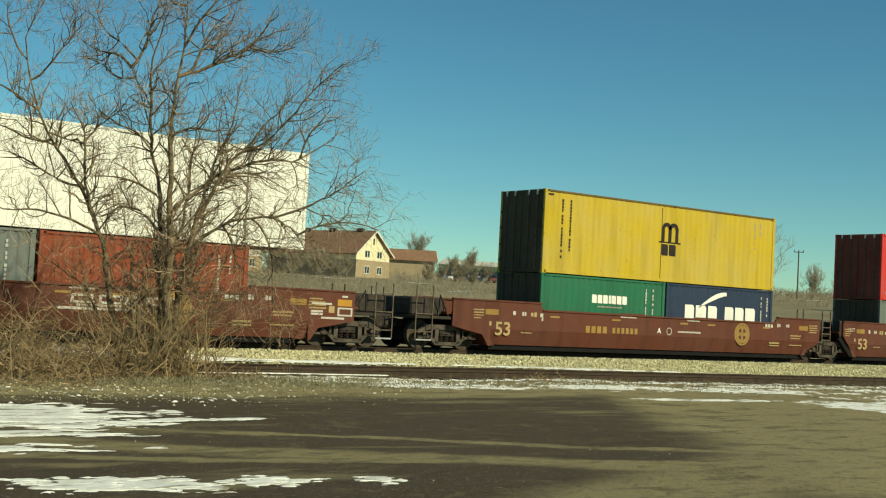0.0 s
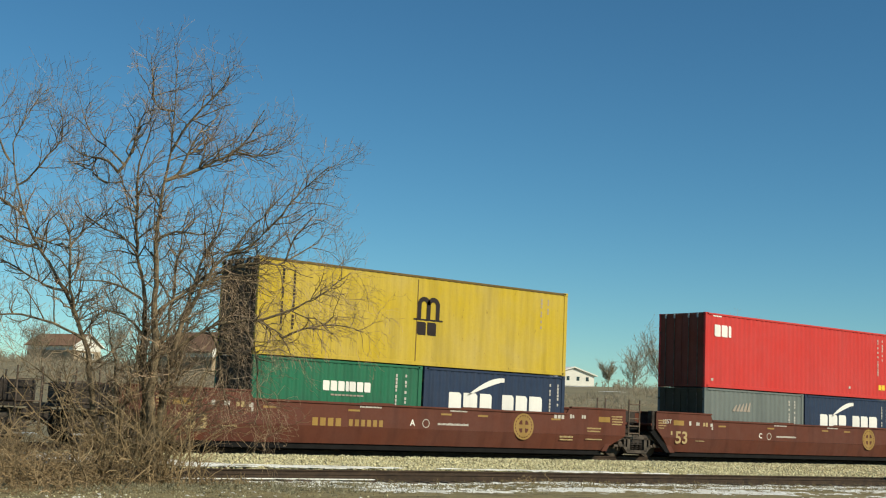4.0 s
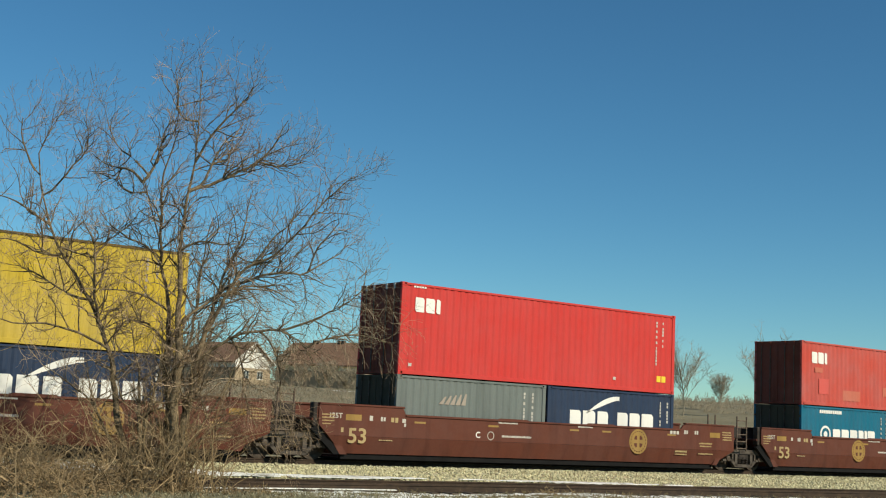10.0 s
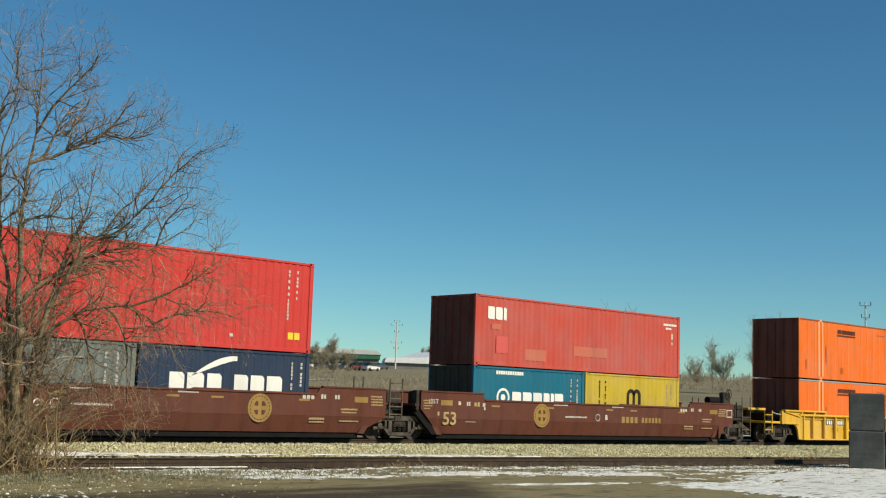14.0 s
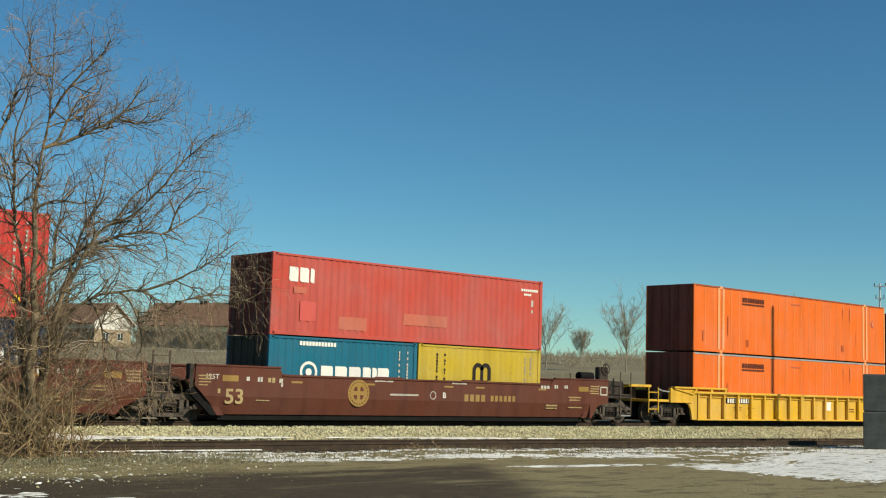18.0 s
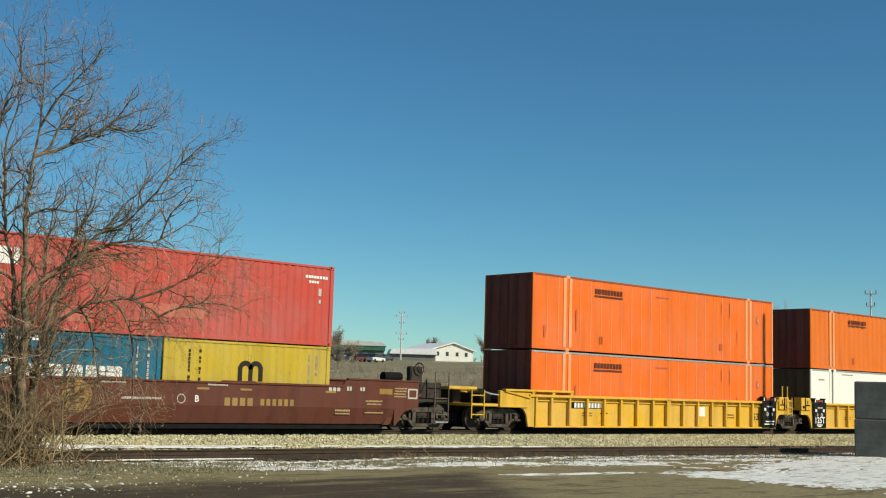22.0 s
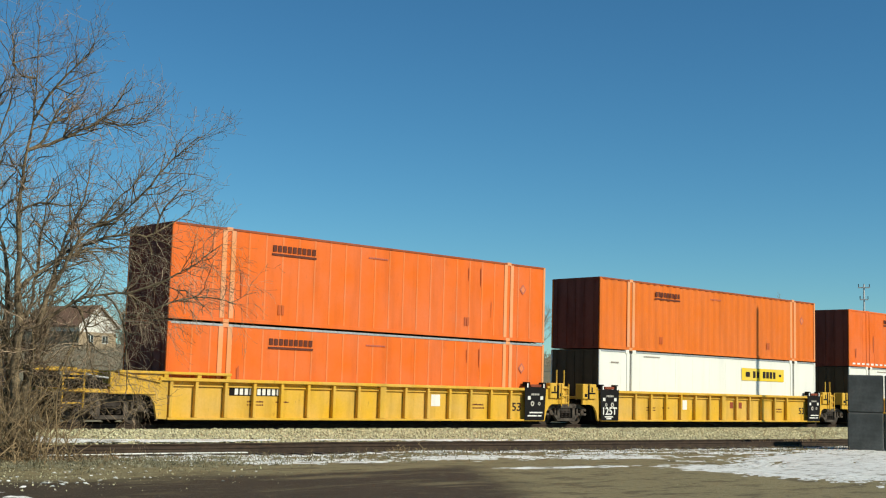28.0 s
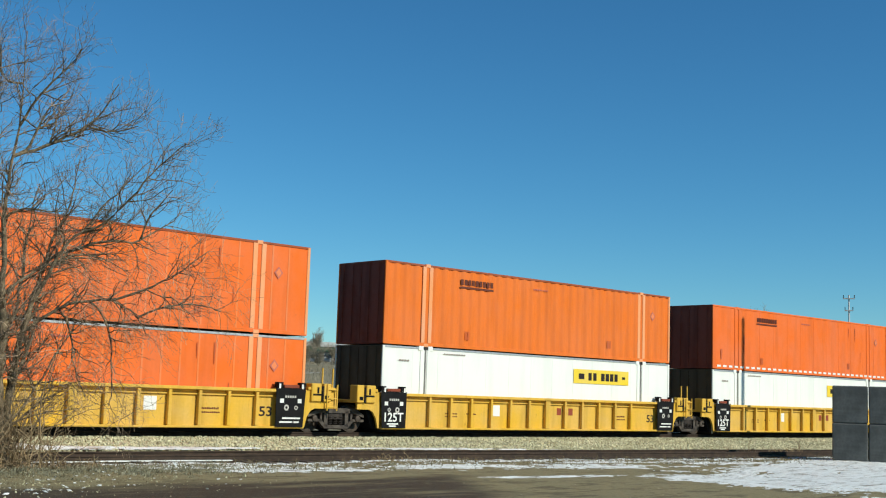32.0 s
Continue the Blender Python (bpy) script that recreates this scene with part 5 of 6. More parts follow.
def brown_car(c, letter, emblem_x, left, right, number_x, text_x, reach=9.85):
    """An oxide-brown well car; reach: half length of an open end; left and right: 'open' coupler end, 'joint' with its own truck, 'none' for a shared truck of the next."""
    car = thing("well_car", c, TRACK_Y, RAIL_TOP, "oxide-brown steel well car carrying stacked containers", "railway car", "well cars of the train")
    MOVING.append(car)
    lo, hi = -9.12, 8.95
    lo, hi = (-reach if left == "open" else lo), (reach if right == "open" else hi)
    foot = [(hi, 0.79), (hi - 0.6, 0.67), (8.62, 0.55), (8.36, 0.18), (8.28, 0.18), (8.28, 0.74)] if right == "open" else [(hi, 0.75)]
    foot += [(-8.28, 0.74), (-8.28, 0.18), (-8.36, 0.18), (-8.62, 0.55), (lo + 0.6, 0.67), (lo, 0.79)] if left == "open" else [(-8.78, 0.75), (lo, 1.07)]
    upper = [(lo, 1.65), (-6.15, 1.65), (-6.05, 1.47), (-2.4, 1.47), (-2.3, 1.50), (-1.2, 1.50), (-1.1, 1.46), (1.5, 1.46), (1.6, 1.50), (2.7, 1.50), (2.8, 1.47), (6.1, 1.47), (6.2, 1.60), (6.35, 1.65), (hi, 1.65)] + foot
    for side, name in ((-1, "side_wall"), (1, "side_wall")):
        bm = prism(bmesh.new(), upper, side * 1.42, side * 1.36)
        part(name, bm, BROWN_CAR, car)
        bm = prism(bmesh.new(), [(-8.4 if left == 'open' else -8.78, 0.745), (8.4 if right == 'open' else hi, 0.745), (8.3 if right == 'open' else 7.95, 0.23), (-8.3 if left == 'open' else -8.2, 0.23)], side * 1.424, side * 1.36)
        for v in bm.verts:
            if v.co.z < 0.3:
                v.co.y -= side * 0.13
        part("lower_plate", bm, BROWN_CAR, car)
        bm = box(bmesh.new(), -6.05, 6.1, side * 1.46, side * 1.32, 1.40, 1.455, 0.012)
        box(bm, lo, -6.1, side * 1.45, side * 1.30, 1.64, 1.70, 0.012)
        box(bm, 6.3, hi, side * 1.45, side * 1.30, 1.64, 1.70, 0.012)
        part("top_chord", bm, BROWN_CAR, car)
        # sill painted black for the shade along the car's underside
        part("shade_sill", box(bmesh.new(), -8.2, 7.95, *sorted((side * 1.235, side * 1.10)), 0.055, 0.30, 0.012), BLACK_PAINT, car)
    # added black pan and dark bearers stand in for the under-car shade
    one_box("shade_pan", BLACK_PAINT, car, -8.2, 7.95, -1.09, 1.09, 0.035, 0.085)
    for x in (-7.4, -5.9, -3.0, 0, 3.0, 5.9, 7.2):
        one_box("cross_bearer", DIRTY_STEEL, car, x - 0.15, x + 0.15, -1.10, 1.10, 0.03, 0.125, 0.01)
    for way, end in ((-1, left), (1, right)):
        edge = 8.1 * way if way > 0 else -8.3
        part("bulkhead", prism(bmesh.new(), [(edge - 0.25 * way, 0.2), (edge, 0.2), (edge + 0.75 * way, 1.2), (edge + 0.5 * way, 1.2)], -1.35, 1.35), BROWN_CAR, car)
        rim = lo if way < 0 else hi
        part("end_deck", box(bmesh.new(), min(edge, rim + way * 0.2), max(edge, rim + way * 0.2), -1.35, 1.35, 1.16, 1.24, 0.01), BROWN_CAR, car)
        part("centre_sill", box(bmesh.new(), min(edge, 9.9 * way), max(edge, 9.9 * way), -0.35, 0.35, 0.72, 1.15, 0.03), DIRTY_STEEL, car)
        if end != "none":
            truck(car, 9.83 * way)
        if end == "open":
            part("end_platform", box(bmesh.new(), min(rim, rim + way * 1.45), max(rim, rim + way * 1.45), -1.35, 1.35, 0.98, 1.08, 0.015), DIRTY_STEEL, car)
            coupler(car, (abs(rim) + 0.6) * way, way)
            x = rim + way * 1.10
            ladder("ladder", car, POST_STEEL, x - 0.32, x + 0.32, -1.38, 0.34, 2.02, 3, 0.024)
            ladder("ladder", car, DIRTY_STEEL, x - 0.24, x + 0.24, 1.38, 0.30, 1.95, 3, 0.022)
            part("sill_step", box(bmesh.new(), x - 0.3, x + 0.3, -1.42, -1.30, 0.28, 0.33, 0.01), GALVANISED, car)
            bm = bmesh.new()
            tube(bm, [(rim + way * 0.1, -1.3, 1.1), (rim + way * 0.45, -1.3, 1.75), (rim + way * 0.5, -1.3, 1.1)], 0.03, 6)
            part("hand_rail", bm, DIRTY_STEEL, car)
            bm = bmesh.new()
            tube(bm, [(rim + way * 0.7, -0.6, 1.08), (rim + way * 0.8, -0.6, 1.62), (rim + way * 0.8, 0.6, 1.62), (rim + way * 0.7, 0.6, 1.08)], 0.022, 6)
            part("end_rail", bm, DIRTY_STEEL, car)
            part("equipment_box", box(bmesh.new(), min(rim + way * 0.05, rim + way * 1.4), max(rim + way * 0.05, rim + way * 1.4), -1.05, 0.8, 1.08, 1.66, 0.05), DIRTY_STEEL, car)
        elif end == "joint":
            part("joint_casting", box(bmesh.new(), rim - 0.1, rim + 1.5, -0.45, 0.45, 0.80, 1.22, 0.05), DIRTY_STEEL, car)
            x = rim + 0.3
            ladder("ladder", car, POST_STEEL, x - 0.12, x + 0.42, -1.40, 0.75, 2.05, 5, 0.03)
            part("brake_box", box(bmesh.new(), rim + 0.35, rim + 1.15, -0.8, 0.9, 1.2, 1.66, 0.05), DIRTY_STEEL, car)
            for u in (-1.25, -0.86):
                part("stake", tube(bmesh.new(), [(rim + u, -1.25, 1.5), (rim + u, -1.25, 2.06)], 0.032, 6), POST_STEEL, car)
            part("side_bearing", box(bmesh.new(), rim - 0.05, rim + 0.75, -1.32, -0.85, 1.0, 1.12, 0.02), DIRTY_STEEL, car)
        else:
            part("joint_casting", box(bmesh.new(), rim - 0.5, rim + 0.1, -0.40, 0.40, 0.85, 1.30, 0.05), DIRTY_STEEL, car)
            part("end_post", box(bmesh.new(), rim - 0.16, rim - 0.02, -1.36, -1.12, 1.0, 1.70, 0.02), DIRTY_STEEL, car)
            part("arch_plate", prism(bmesh.new(), [(rim + 0.02, 1.05), (-8.2, 0.2), (-8.5, 0.2), (rim - 0.2, 0.92)], -1.34, -1.2), BLACK_PAINT, car)
    if letter == "B":
        bm = bmesh.new()
        lathe(bm, [(-0.40, 0.02), (-0.38, 0.16), (0.38, 0.16), (0.40, 0.02)], 18)
        bmesh.ops.rotate(bm, verts=bm.verts[:], matrix=Matrix.Rotation(radians(90), 3, "Z"))
        bmesh.ops.translate(bm, verts=bm.verts[:], vec=(8.55, -0.9, 1.81))
        part("air_reservoir", bm, BLACK_PAINT, car, "black air reservoir on its bracket")
        bm = disc(bmesh.new(), 9.8, 2.12, 0.17, 0.23, -0.9)
        disc(bm, 9.8, 2.12, 0.0, 0.06, -0.9)
        for k in range(4):
            a = k * math.pi / 2 + 0.4
            tube(bm, [(9.8, -0.9, 2.12), (9.8 + 0.2 * math.cos(a), -0.9, 2.12 + 0.2 * math.sin(a))], 0.015, 5)
        part("brake_wheel", bm, DIRTY_STEEL, car)
        part("label_frame", bars(bmesh.new(), 9.08, 1.25, 0.42, 0.34, -1.421, 1, 0), MARK_DIM, car)
        part("label_field", bars(bmesh.new(), 9.08, 1.25, 0.32, 0.24, -1.426, 1, 0), BROWN_CAR, car)
        part("brake_stand", box(bmesh.new(), 9.45, 10.0, -0.86, -0.6, 1.10, 2.2, 0.04), DIRTY_STEEL, car)
    face = -1.421
    words("number_53", "53", 0.62, MARK_CREAM, car, -7.76, face, 0.74, "gold figures 53", 0.64)
    if left == "none":
        words("rating_mark", "125T", 0.21, MARK_DIM, car, -8.55, face, 1.33, "worn white stencil 125T", 0.44)
    emblem(car, emblem_x, 0.95, face)
    if letter:
        words("letter_mark", letter, 0.27, MARK_WHITE, car, text_x, face, 0.93, "white car letter")
        part("test_mark", disc(bmesh.new(), text_x + 0.52 * (1 if emblem_x > 0 else -1), 0.93, 0.115, 0.14, face - 0.004, 18), MARK_DIM, car)
    if number_x is not None:
        for i in range(4):
            part("letter_block", bars(bmesh.new(), number_x - 0.65 + (i - 1.5) * 0.27, 0.87, 0.19, 0.24, face, 1, 0), MARK_GOLD, car)
        for i in range(6):
            part("number_block", bars(bmesh.new(), number_x + 0.75 + (i - 2.5) * 0.22, 0.87, 0.14, 0.2, face, 1, 0), MARK_GOLD, car)
    for x in (-8.25 if left == "open" else -7.92, -5.5, -2.6, 0.9, 2.4, 5.6, 7.9):
        part("reflector", bars(bmesh.new(), x, 1.24 if abs(x) < 6 else 1.3, 0.42 if abs(x) < 6 else 0.55, 0.06 if abs(x) < 6 else 0.18, face, 1, 0), MARK_GOLD, car, "small yellow reflector strip")
    placards(car, face, [(-7.3, 1.30, 0.16, 0.16, 1), (-6.87, 1.29, 0.2, 0.15, 2), (-6.1, 1.27, 0.18, 0.15, 1), (-6.06, 1.14, 0.1, 0.13, 1), (5.75, 1.34, 0.5, 0.18, 3), (6.35, 1.36, 0.22, 0.15, 2), (6.9, 1.36, 0.22, 0.14, 2),
                         (-2.0, 1.36, 0.8, 0.05, 8), (1.4, 1.36, 0.7, 0.05, 7), (text_x + (1.6 if emblem_x > 0 else -1.8), 0.93, 1.25, 0.07, 12)], MARK_DIM)
    for z in (1.42, 1.33, 1.24, 1.15):
        part('text_line', bars(bmesh.new(), 8.55 + LETTER.uniform(-0.05, 0.03), z, LETTER.uniform(0.45, 0.6), 0.05, face, 8, 0.2, LETTER), MARK_CREAM, car)
    placards(car, face, [(7.4, 0.98, 0.7, 0.06, 6), (7.4, 0.88, 0.62, 0.05, 6), (6.1, 0.66, 0.62, 0.07, 5), (6.1, 0.56, 0.6, 0.05, 5), (7.4, 0.60, 0.8, 0.05, 7), (-8.8, 1.36, 0.45, 0.05, 5), (-8.8, 1.27, 0.42, 0.05, 5), (-8.8, 1.18, 0.42, 0.04, 5), (-8.85, 1.09, 0.3, 0.04, 5), (-6.75, 0.66, 0.5, 0.04, 4), (-6.45, 1.28, 0.3, 0.16, 2), (-8.3, 0.92, 0.12, 0.16, 1)], MARK_CREAM)
    return car


def graffiti(car):
    """Sprayed white letters over a stripe, and the labels at the car's end."""
    x = 1.1
    for w in (0.75, 0.32, 0.42, 0.34, 0.36, 0.42, 0.3):
        slant = LETTER.uniform(0.0, 0.08)
        for u, z, a, b in ((0, 1.18, w * 0.82, 0.06), (0, 1.0, w * 0.82, 0.06), (0, 1.09, 0.07, 0.2), (w * 0.7, 1.1, 0.08, LETTER.choice((0.08, 0.2)))):
            part("spray_stroke", bars(bmesh.new(), x + u + a / 2, z, a, b, -1.425, 1, 0, None, slant), MARK_DIM, car)
        x += w
    part("spray_stroke", bars(bmesh.new(), 2.2, 0.83, 2.9, 0.07, -1.425, 1, 0), MARK_DIM, car)
    face = -1.421
    part("label_plate", bars(bmesh.new(), 9.5, 1.33, 0.5, 0.2, face, 1, 0), LABEL_OCHRE, car, "ochre yellow label plate")
    part("label_frame", bars(bmesh.new(), 9.52, 1.06, 0.52, 0.26, face, 1, 0), MARK_DIM, car)
    part("label_field", bars(bmesh.new(), 9.52, 1.06, 0.40, 0.16, face - 0.005, 1, 0), BROWN_CAR, car)
    part("label_plate", bars(bmesh.new(), 9.05, 1.12, 0.2, 0.2, face, 1, 0), MARK_CREAM, car)
    for u, z, w in ((8.7, 1.28, 0.7), (8.55, 1.05, 0.4), (8.55, 0.97, 0.4), (9.1, 0.86, 0.8), (9.5, 1.52, 0.2)):
        part("text_line", bars(bmesh.new(), u, z, w, 0.06, face, 1, 0), MARK_DIM, car)


def yellow_car(c, left):
    """A ribbed yellow well car on shared trucks; left: 'open' for the coupler end, else 'shared'."""
    car = thing("well_car", c, TRACK_Y, RAIL_TOP, "yellow ribbed steel well car carrying stacked containers", "railway car", "well cars of the train")
    MOVING.append(car)
    lo = -8.0 if left == "open" else -8.25
    for side in (-1, 1):
        part("side_panel", box(bmesh.new(), lo, 8.0, side * 1.31, side * 1.25, 0.17, 1.30), YELLOW_CAR, car)
        bm = box(bmesh.new(), lo - 0.3 if left == "open" else lo, 8.0, side * 1.49, side * 1.27, 1.26, 1.36, 0.015)
        part("top_chord", bm, YELLOW_CAR, car)
        part("bottom_chord", box(bmesh.new(), lo, 8.0, side * 1.47, side * 1.25, 0.14, 0.21, 0.012), YELLOW_CAR, car)
        part("inner_lip", box(bmesh.new(), lo, 8.0, *sorted((side * 1.375, side * 1.312)), 1.11, 1.155, 0.01), YELLOW_CAR, car)
        for k in range(15):
            x = -7.05 + 1.02 * k if k < 14 else -7.9
            if left != "open" and (x < -7.0 or k == 13):
                continue
            wide = 0.13 if k == 7 else 0.055
            one_box("rib", YELLOW_CAR, car, x - wide, x + wide, side * 1.455, side * 1.312, 0.212, 1.258, 0.012)
    # black pan added to keep the gap beneath the car dark
    one_box("shade_pan", BLACK_PAINT, car, lo + 0.05, 7.95, -1.24, 1.24, 0.03, 0.135)
    for x in (-7.2, -3.5, 0, 3.5, 7.2):
        one_box("cross_bearer", DIRTY_STEEL, car, x - 0.15, x + 0.15, -1.10, 1.10, -0.02, 0.028, 0.01)
    ends = [1] if left == "open" else [-1, 1]
    for way in ends:
        k = 8.02 if way > 0 else 8.36  # where the panel meets the arch

        def span(u0, u1):
            return sorted((u0 * way, u1 * way))

        for side in (-1, 1):
            outline = [(k - 0.02, 1.36), (9.3, 1.36), (9.3, 0.78), (k + 0.42, 0.78), (k + 0.26, 0.70), (k + 0.12, 0.50), (k + 0.03, 0.17), (k - 0.02, 0.17)]
            part("end_plate", prism(bmesh.new(), [(u * way, z) for u, z in outline], side * 1.42, side * 1.34), YELLOW_CAR, car)
            part("end_chord", box(bmesh.new(), *span(k + 0.1, 9.3), side * 1.47, side * 1.2, 1.362, 1.46, 0.015), YELLOW_CAR, car)
            for u0, u1 in ((k + 0.22, k + 0.62), (k + 0.72, k + 1.02)):
                part("end_bracket", box(bmesh.new(), *span(u0, u1), side * 1.50, side * 1.10, 1.0, 1.58, 0.02), YELLOW_CAR, car)
            for u0, u1, z0, z1 in ((k + 0.28, k + 0.66, 1.19, 1.25), (k + 0.44, k + 0.52, 1.26, 1.46), (k + 0.76, k + 0.92, 1.08, 1.20), (k + 0.64, k + 0.71, 1.0, 1.5)):
                part("slot", box(bmesh.new(), *span(u0, u1), *sorted((side * 1.504, side * 1.40)), z0, z1), BLACK_PAINT, car)
        part("end_panel", prism(bmesh.new(), [(u * way, z) for u, z in ((k - 1.14, 0.18), (k - 0.09, 0.18), (k - 0.01, 1.40), (k - 1.16, 1.40))], -1.503, -1.492), BLACK_PAINT, car, "black stencil panel")
        for u in (k - 1.0, k - 0.12):
            post = part("lock_post", box(bmesh.new(), *span(u - 0.10, u + 0.10), -1.52, -1.30, 1.402, 1.58, 0.015), BLACK_PAINT, car)
            part("post_end", box(bmesh.new(), *span(u - 0.075, u - 0.005), -1.526, -1.522, 1.38, 1.53), MARK_WHITE, post)
        part("lock_block", box(bmesh.new(), *span(k - 0.86, k - 0.28), -1.515, -1.30, 1.402, 1.50, 0.012), RUST_ORANGE, car)
        face = -1.504
        for u, r in ((k - 0.75, 0.095), (k - 0.38, 0.07)):
            part("ring_mark", disc(bmesh.new(), u * way, 0.79, r * 0.45, r, face - 0.004, 16), MARK_DIM, car)
        for u in (k - 0.93, k - 0.25):
            part("stencil_mark", bars(bmesh.new(), u * way, 1.0, 0.15, 0.13, face, 1, 0), MARK_WHITE, car)
        part("stencil_mark", bars(bmesh.new(), (k - 0.6) * way, 1.13, 0.45, 0.07, face, 5, 0.3), MARK_DIM, car)
        if way < 0:
            words("rating_mark", "125T", 0.42, MARK_WHITE, car, -k + 0.57, face, 0.53, "white stencil 125T", 0.84)
            rows = ((0.55, 0.32, 0.5), (0.55, 0.25, 0.3))
        else:
            rows = ((0.55, 0.46, 0.7), (0.75, 0.34, 0.5), (0.35, 0.34, 0.2))
        for u, z, w in rows:
            part("text_line", bars(bmesh.new(), (k - u) * way, z, w, 0.05, face, 1, 0), MARK_WHITE, car)
        # black backing plate stands in for the shade inside the arch
        part("arch_plate", prism(bmesh.new(), [(u * way, z) for u, z in ((k, 0.14), (k + 0.1, 0.14), (k + 0.5, 0.95), (k + 0.3, 0.95))], -1.2, 1.2), BLACK_PAINT, car)
        part("end_deck", box(bmesh.new(), *span(k + 0.1, 9.32), -1.33, 1.33, 0.99, 1.09, 0.015), YELLOW_CAR, car)
        part("centre_sill", box(bmesh.new(), *span(k, 9.5), -0.35, 0.35, 0.66, 0.98, 0.03), DIRTY_STEEL, car)
    post = bmesh.new()
    for x in (8.80, 9.22):
        tube(post, [(x, -1.30, 1.3), (x, -1.30, 2.08)], 0.032, 6)
    part("tall_posts", post, YELLOW_CAR, car)
    ladder("ladder", car, YELLOW_CAR, 8.86, 9.26, -1.52, 0.72, 1.56, 3, 0.028)
    truck(car, 9.55)
    if left == "open":
        truck(car, -9.6)
        for side in (-1, 1):
            outline = [(-9.82, 1.44), (-8.002, 1.44), (-8.002, 0.16), (-8.32, 0.17), (-8.42, 0.60), (-8.56, 0.80), (-8.85, 0.90), (-9.82, 0.90)]
            part("end_plate", prism(bmesh.new(), outline, side * 1.42, side * 1.34), YELLOW_CAR, car)
            part("raised_chord", box(bmesh.new(), -9.6, -5.9, side * 1.50, side * 1.28, 1.45, 1.53, 0.012), YELLOW_CAR, car)
            part("end_flange", box(bmesh.new(), -9.86, -8.4, side * 1.48, side * 1.34, 0.86, 0.93, 0.012), YELLOW_CAR, car)
            part("end_flange", box(bmesh.new(), -9.86, -9.74, side * 1.48, side * 1.34, 0.935, 1.47, 0.012), YELLOW_CAR, car)
            brace = prism(bmesh.new(), [(-9.6, 1.43), (-9.45, 1.445), (-8.25, 1.27), (-8.25, 1.20)], side * 1.48, side * 1.34)
            part("sloping_brace", brace, YELLOW_CAR, car)
            for x in (-8.1, -7.0, -6.0):
                one_box("chord_bracket", YELLOW_CAR, car, x - 0.07, x + 0.07, side * 1.48, side * 1.30, 1.362, 1.448)
        part("end_platform", box(bmesh.new(), -11.26, -9.83, -1.40, 1.40, 0.88, 0.985, 0.015), YELLOW_CAR, car)
        part("bulkhead", prism(bmesh.new(), [(-8.3, 0.15), (-8.15, 0.15), (-8.6, 1.15), (-8.8, 1.15)], -1.28, 1.28), BLACK_PAINT, car)
        part("upper_deck", box(bmesh.new(), -12.1, -10.7, -1.15, 0.9, 1.46, 1.57, 0.02), YELLOW_CAR, car)
        part("deck_stay", box(bmesh.new(), -11.3, -10.9, -0.5, 0.5, 0.99, 1.455, 0.02), DIRTY_STEEL, car)
        part("centre_sill", box(bmesh.new(), -11.0, -8.4, -0.35, 0.35, 0.62, 0.875, 0.03), DIRTY_STEEL, car)
        ladder("ladder", car, YELLOW_CAR, -11.24, -10.62, -1.43, 0.45, 1.47, 3, 0.028)
        bm = tube(bmesh.new(), [(-10.6, -1.43, 1.40), (-10.3, -1.43, 1.33), (-9.9, -1.43, 1.30)], 0.03, 6)
        part("hand_rail", bm, GALVANISED, car)
        part("equipment_box", box(bmesh.new(), -10.5, -9.9, -1.1, 0.9, 0.99, 1.36, 0.03), BLACK_PAINT, car)
        coupler(car, -10.9, -1)
    face = -1.311
    words("number_53", "53", 0.42, MARK_BLACK, car, 6.62, face, 0.64, "black figures 53", 0.48)
    part("paper_label", bars(bmesh.new(), 2.57 if left == "open" else -2.64, 0.84, 0.42, 0.40, face, 1, 0), MARK_WHITE, car, "white square label")
    placards(car, face, [(4.6, 0.72, 0.62, 0.06, 5), (4.6, 0.60, 0.7, 0.05, 5), (-4.9, 0.70, 0.6, 0.05, 5), (-4.9, 0.60, 0.6, 0.04, 5), (-3.9, 0.70, 0.5, 0.05, 5)], MARK_RUSSET)
    if left == "open":
        part("number_panel", bars(bmesh.new(), -4.85, 1.0, 2.0, 0.26, face, 1, 0), BLACK_PAINT, car)
        for i in range(9):
            part("letter_block", bars(bmesh.new(), -5.6 + i * 0.18 + (0.1 if i > 3 else 0), 1.0, 0.12, 0.2, face - 0.005, 1, 0), MARK_WHITE, car)
    else:
        for i in range(3):
            part("letter_block", bars(bmesh.new(), 0.86 + i * 0.34, 0.86, 0.25, 0.27, face, 1, 0), MARK_RED, car)
    return car


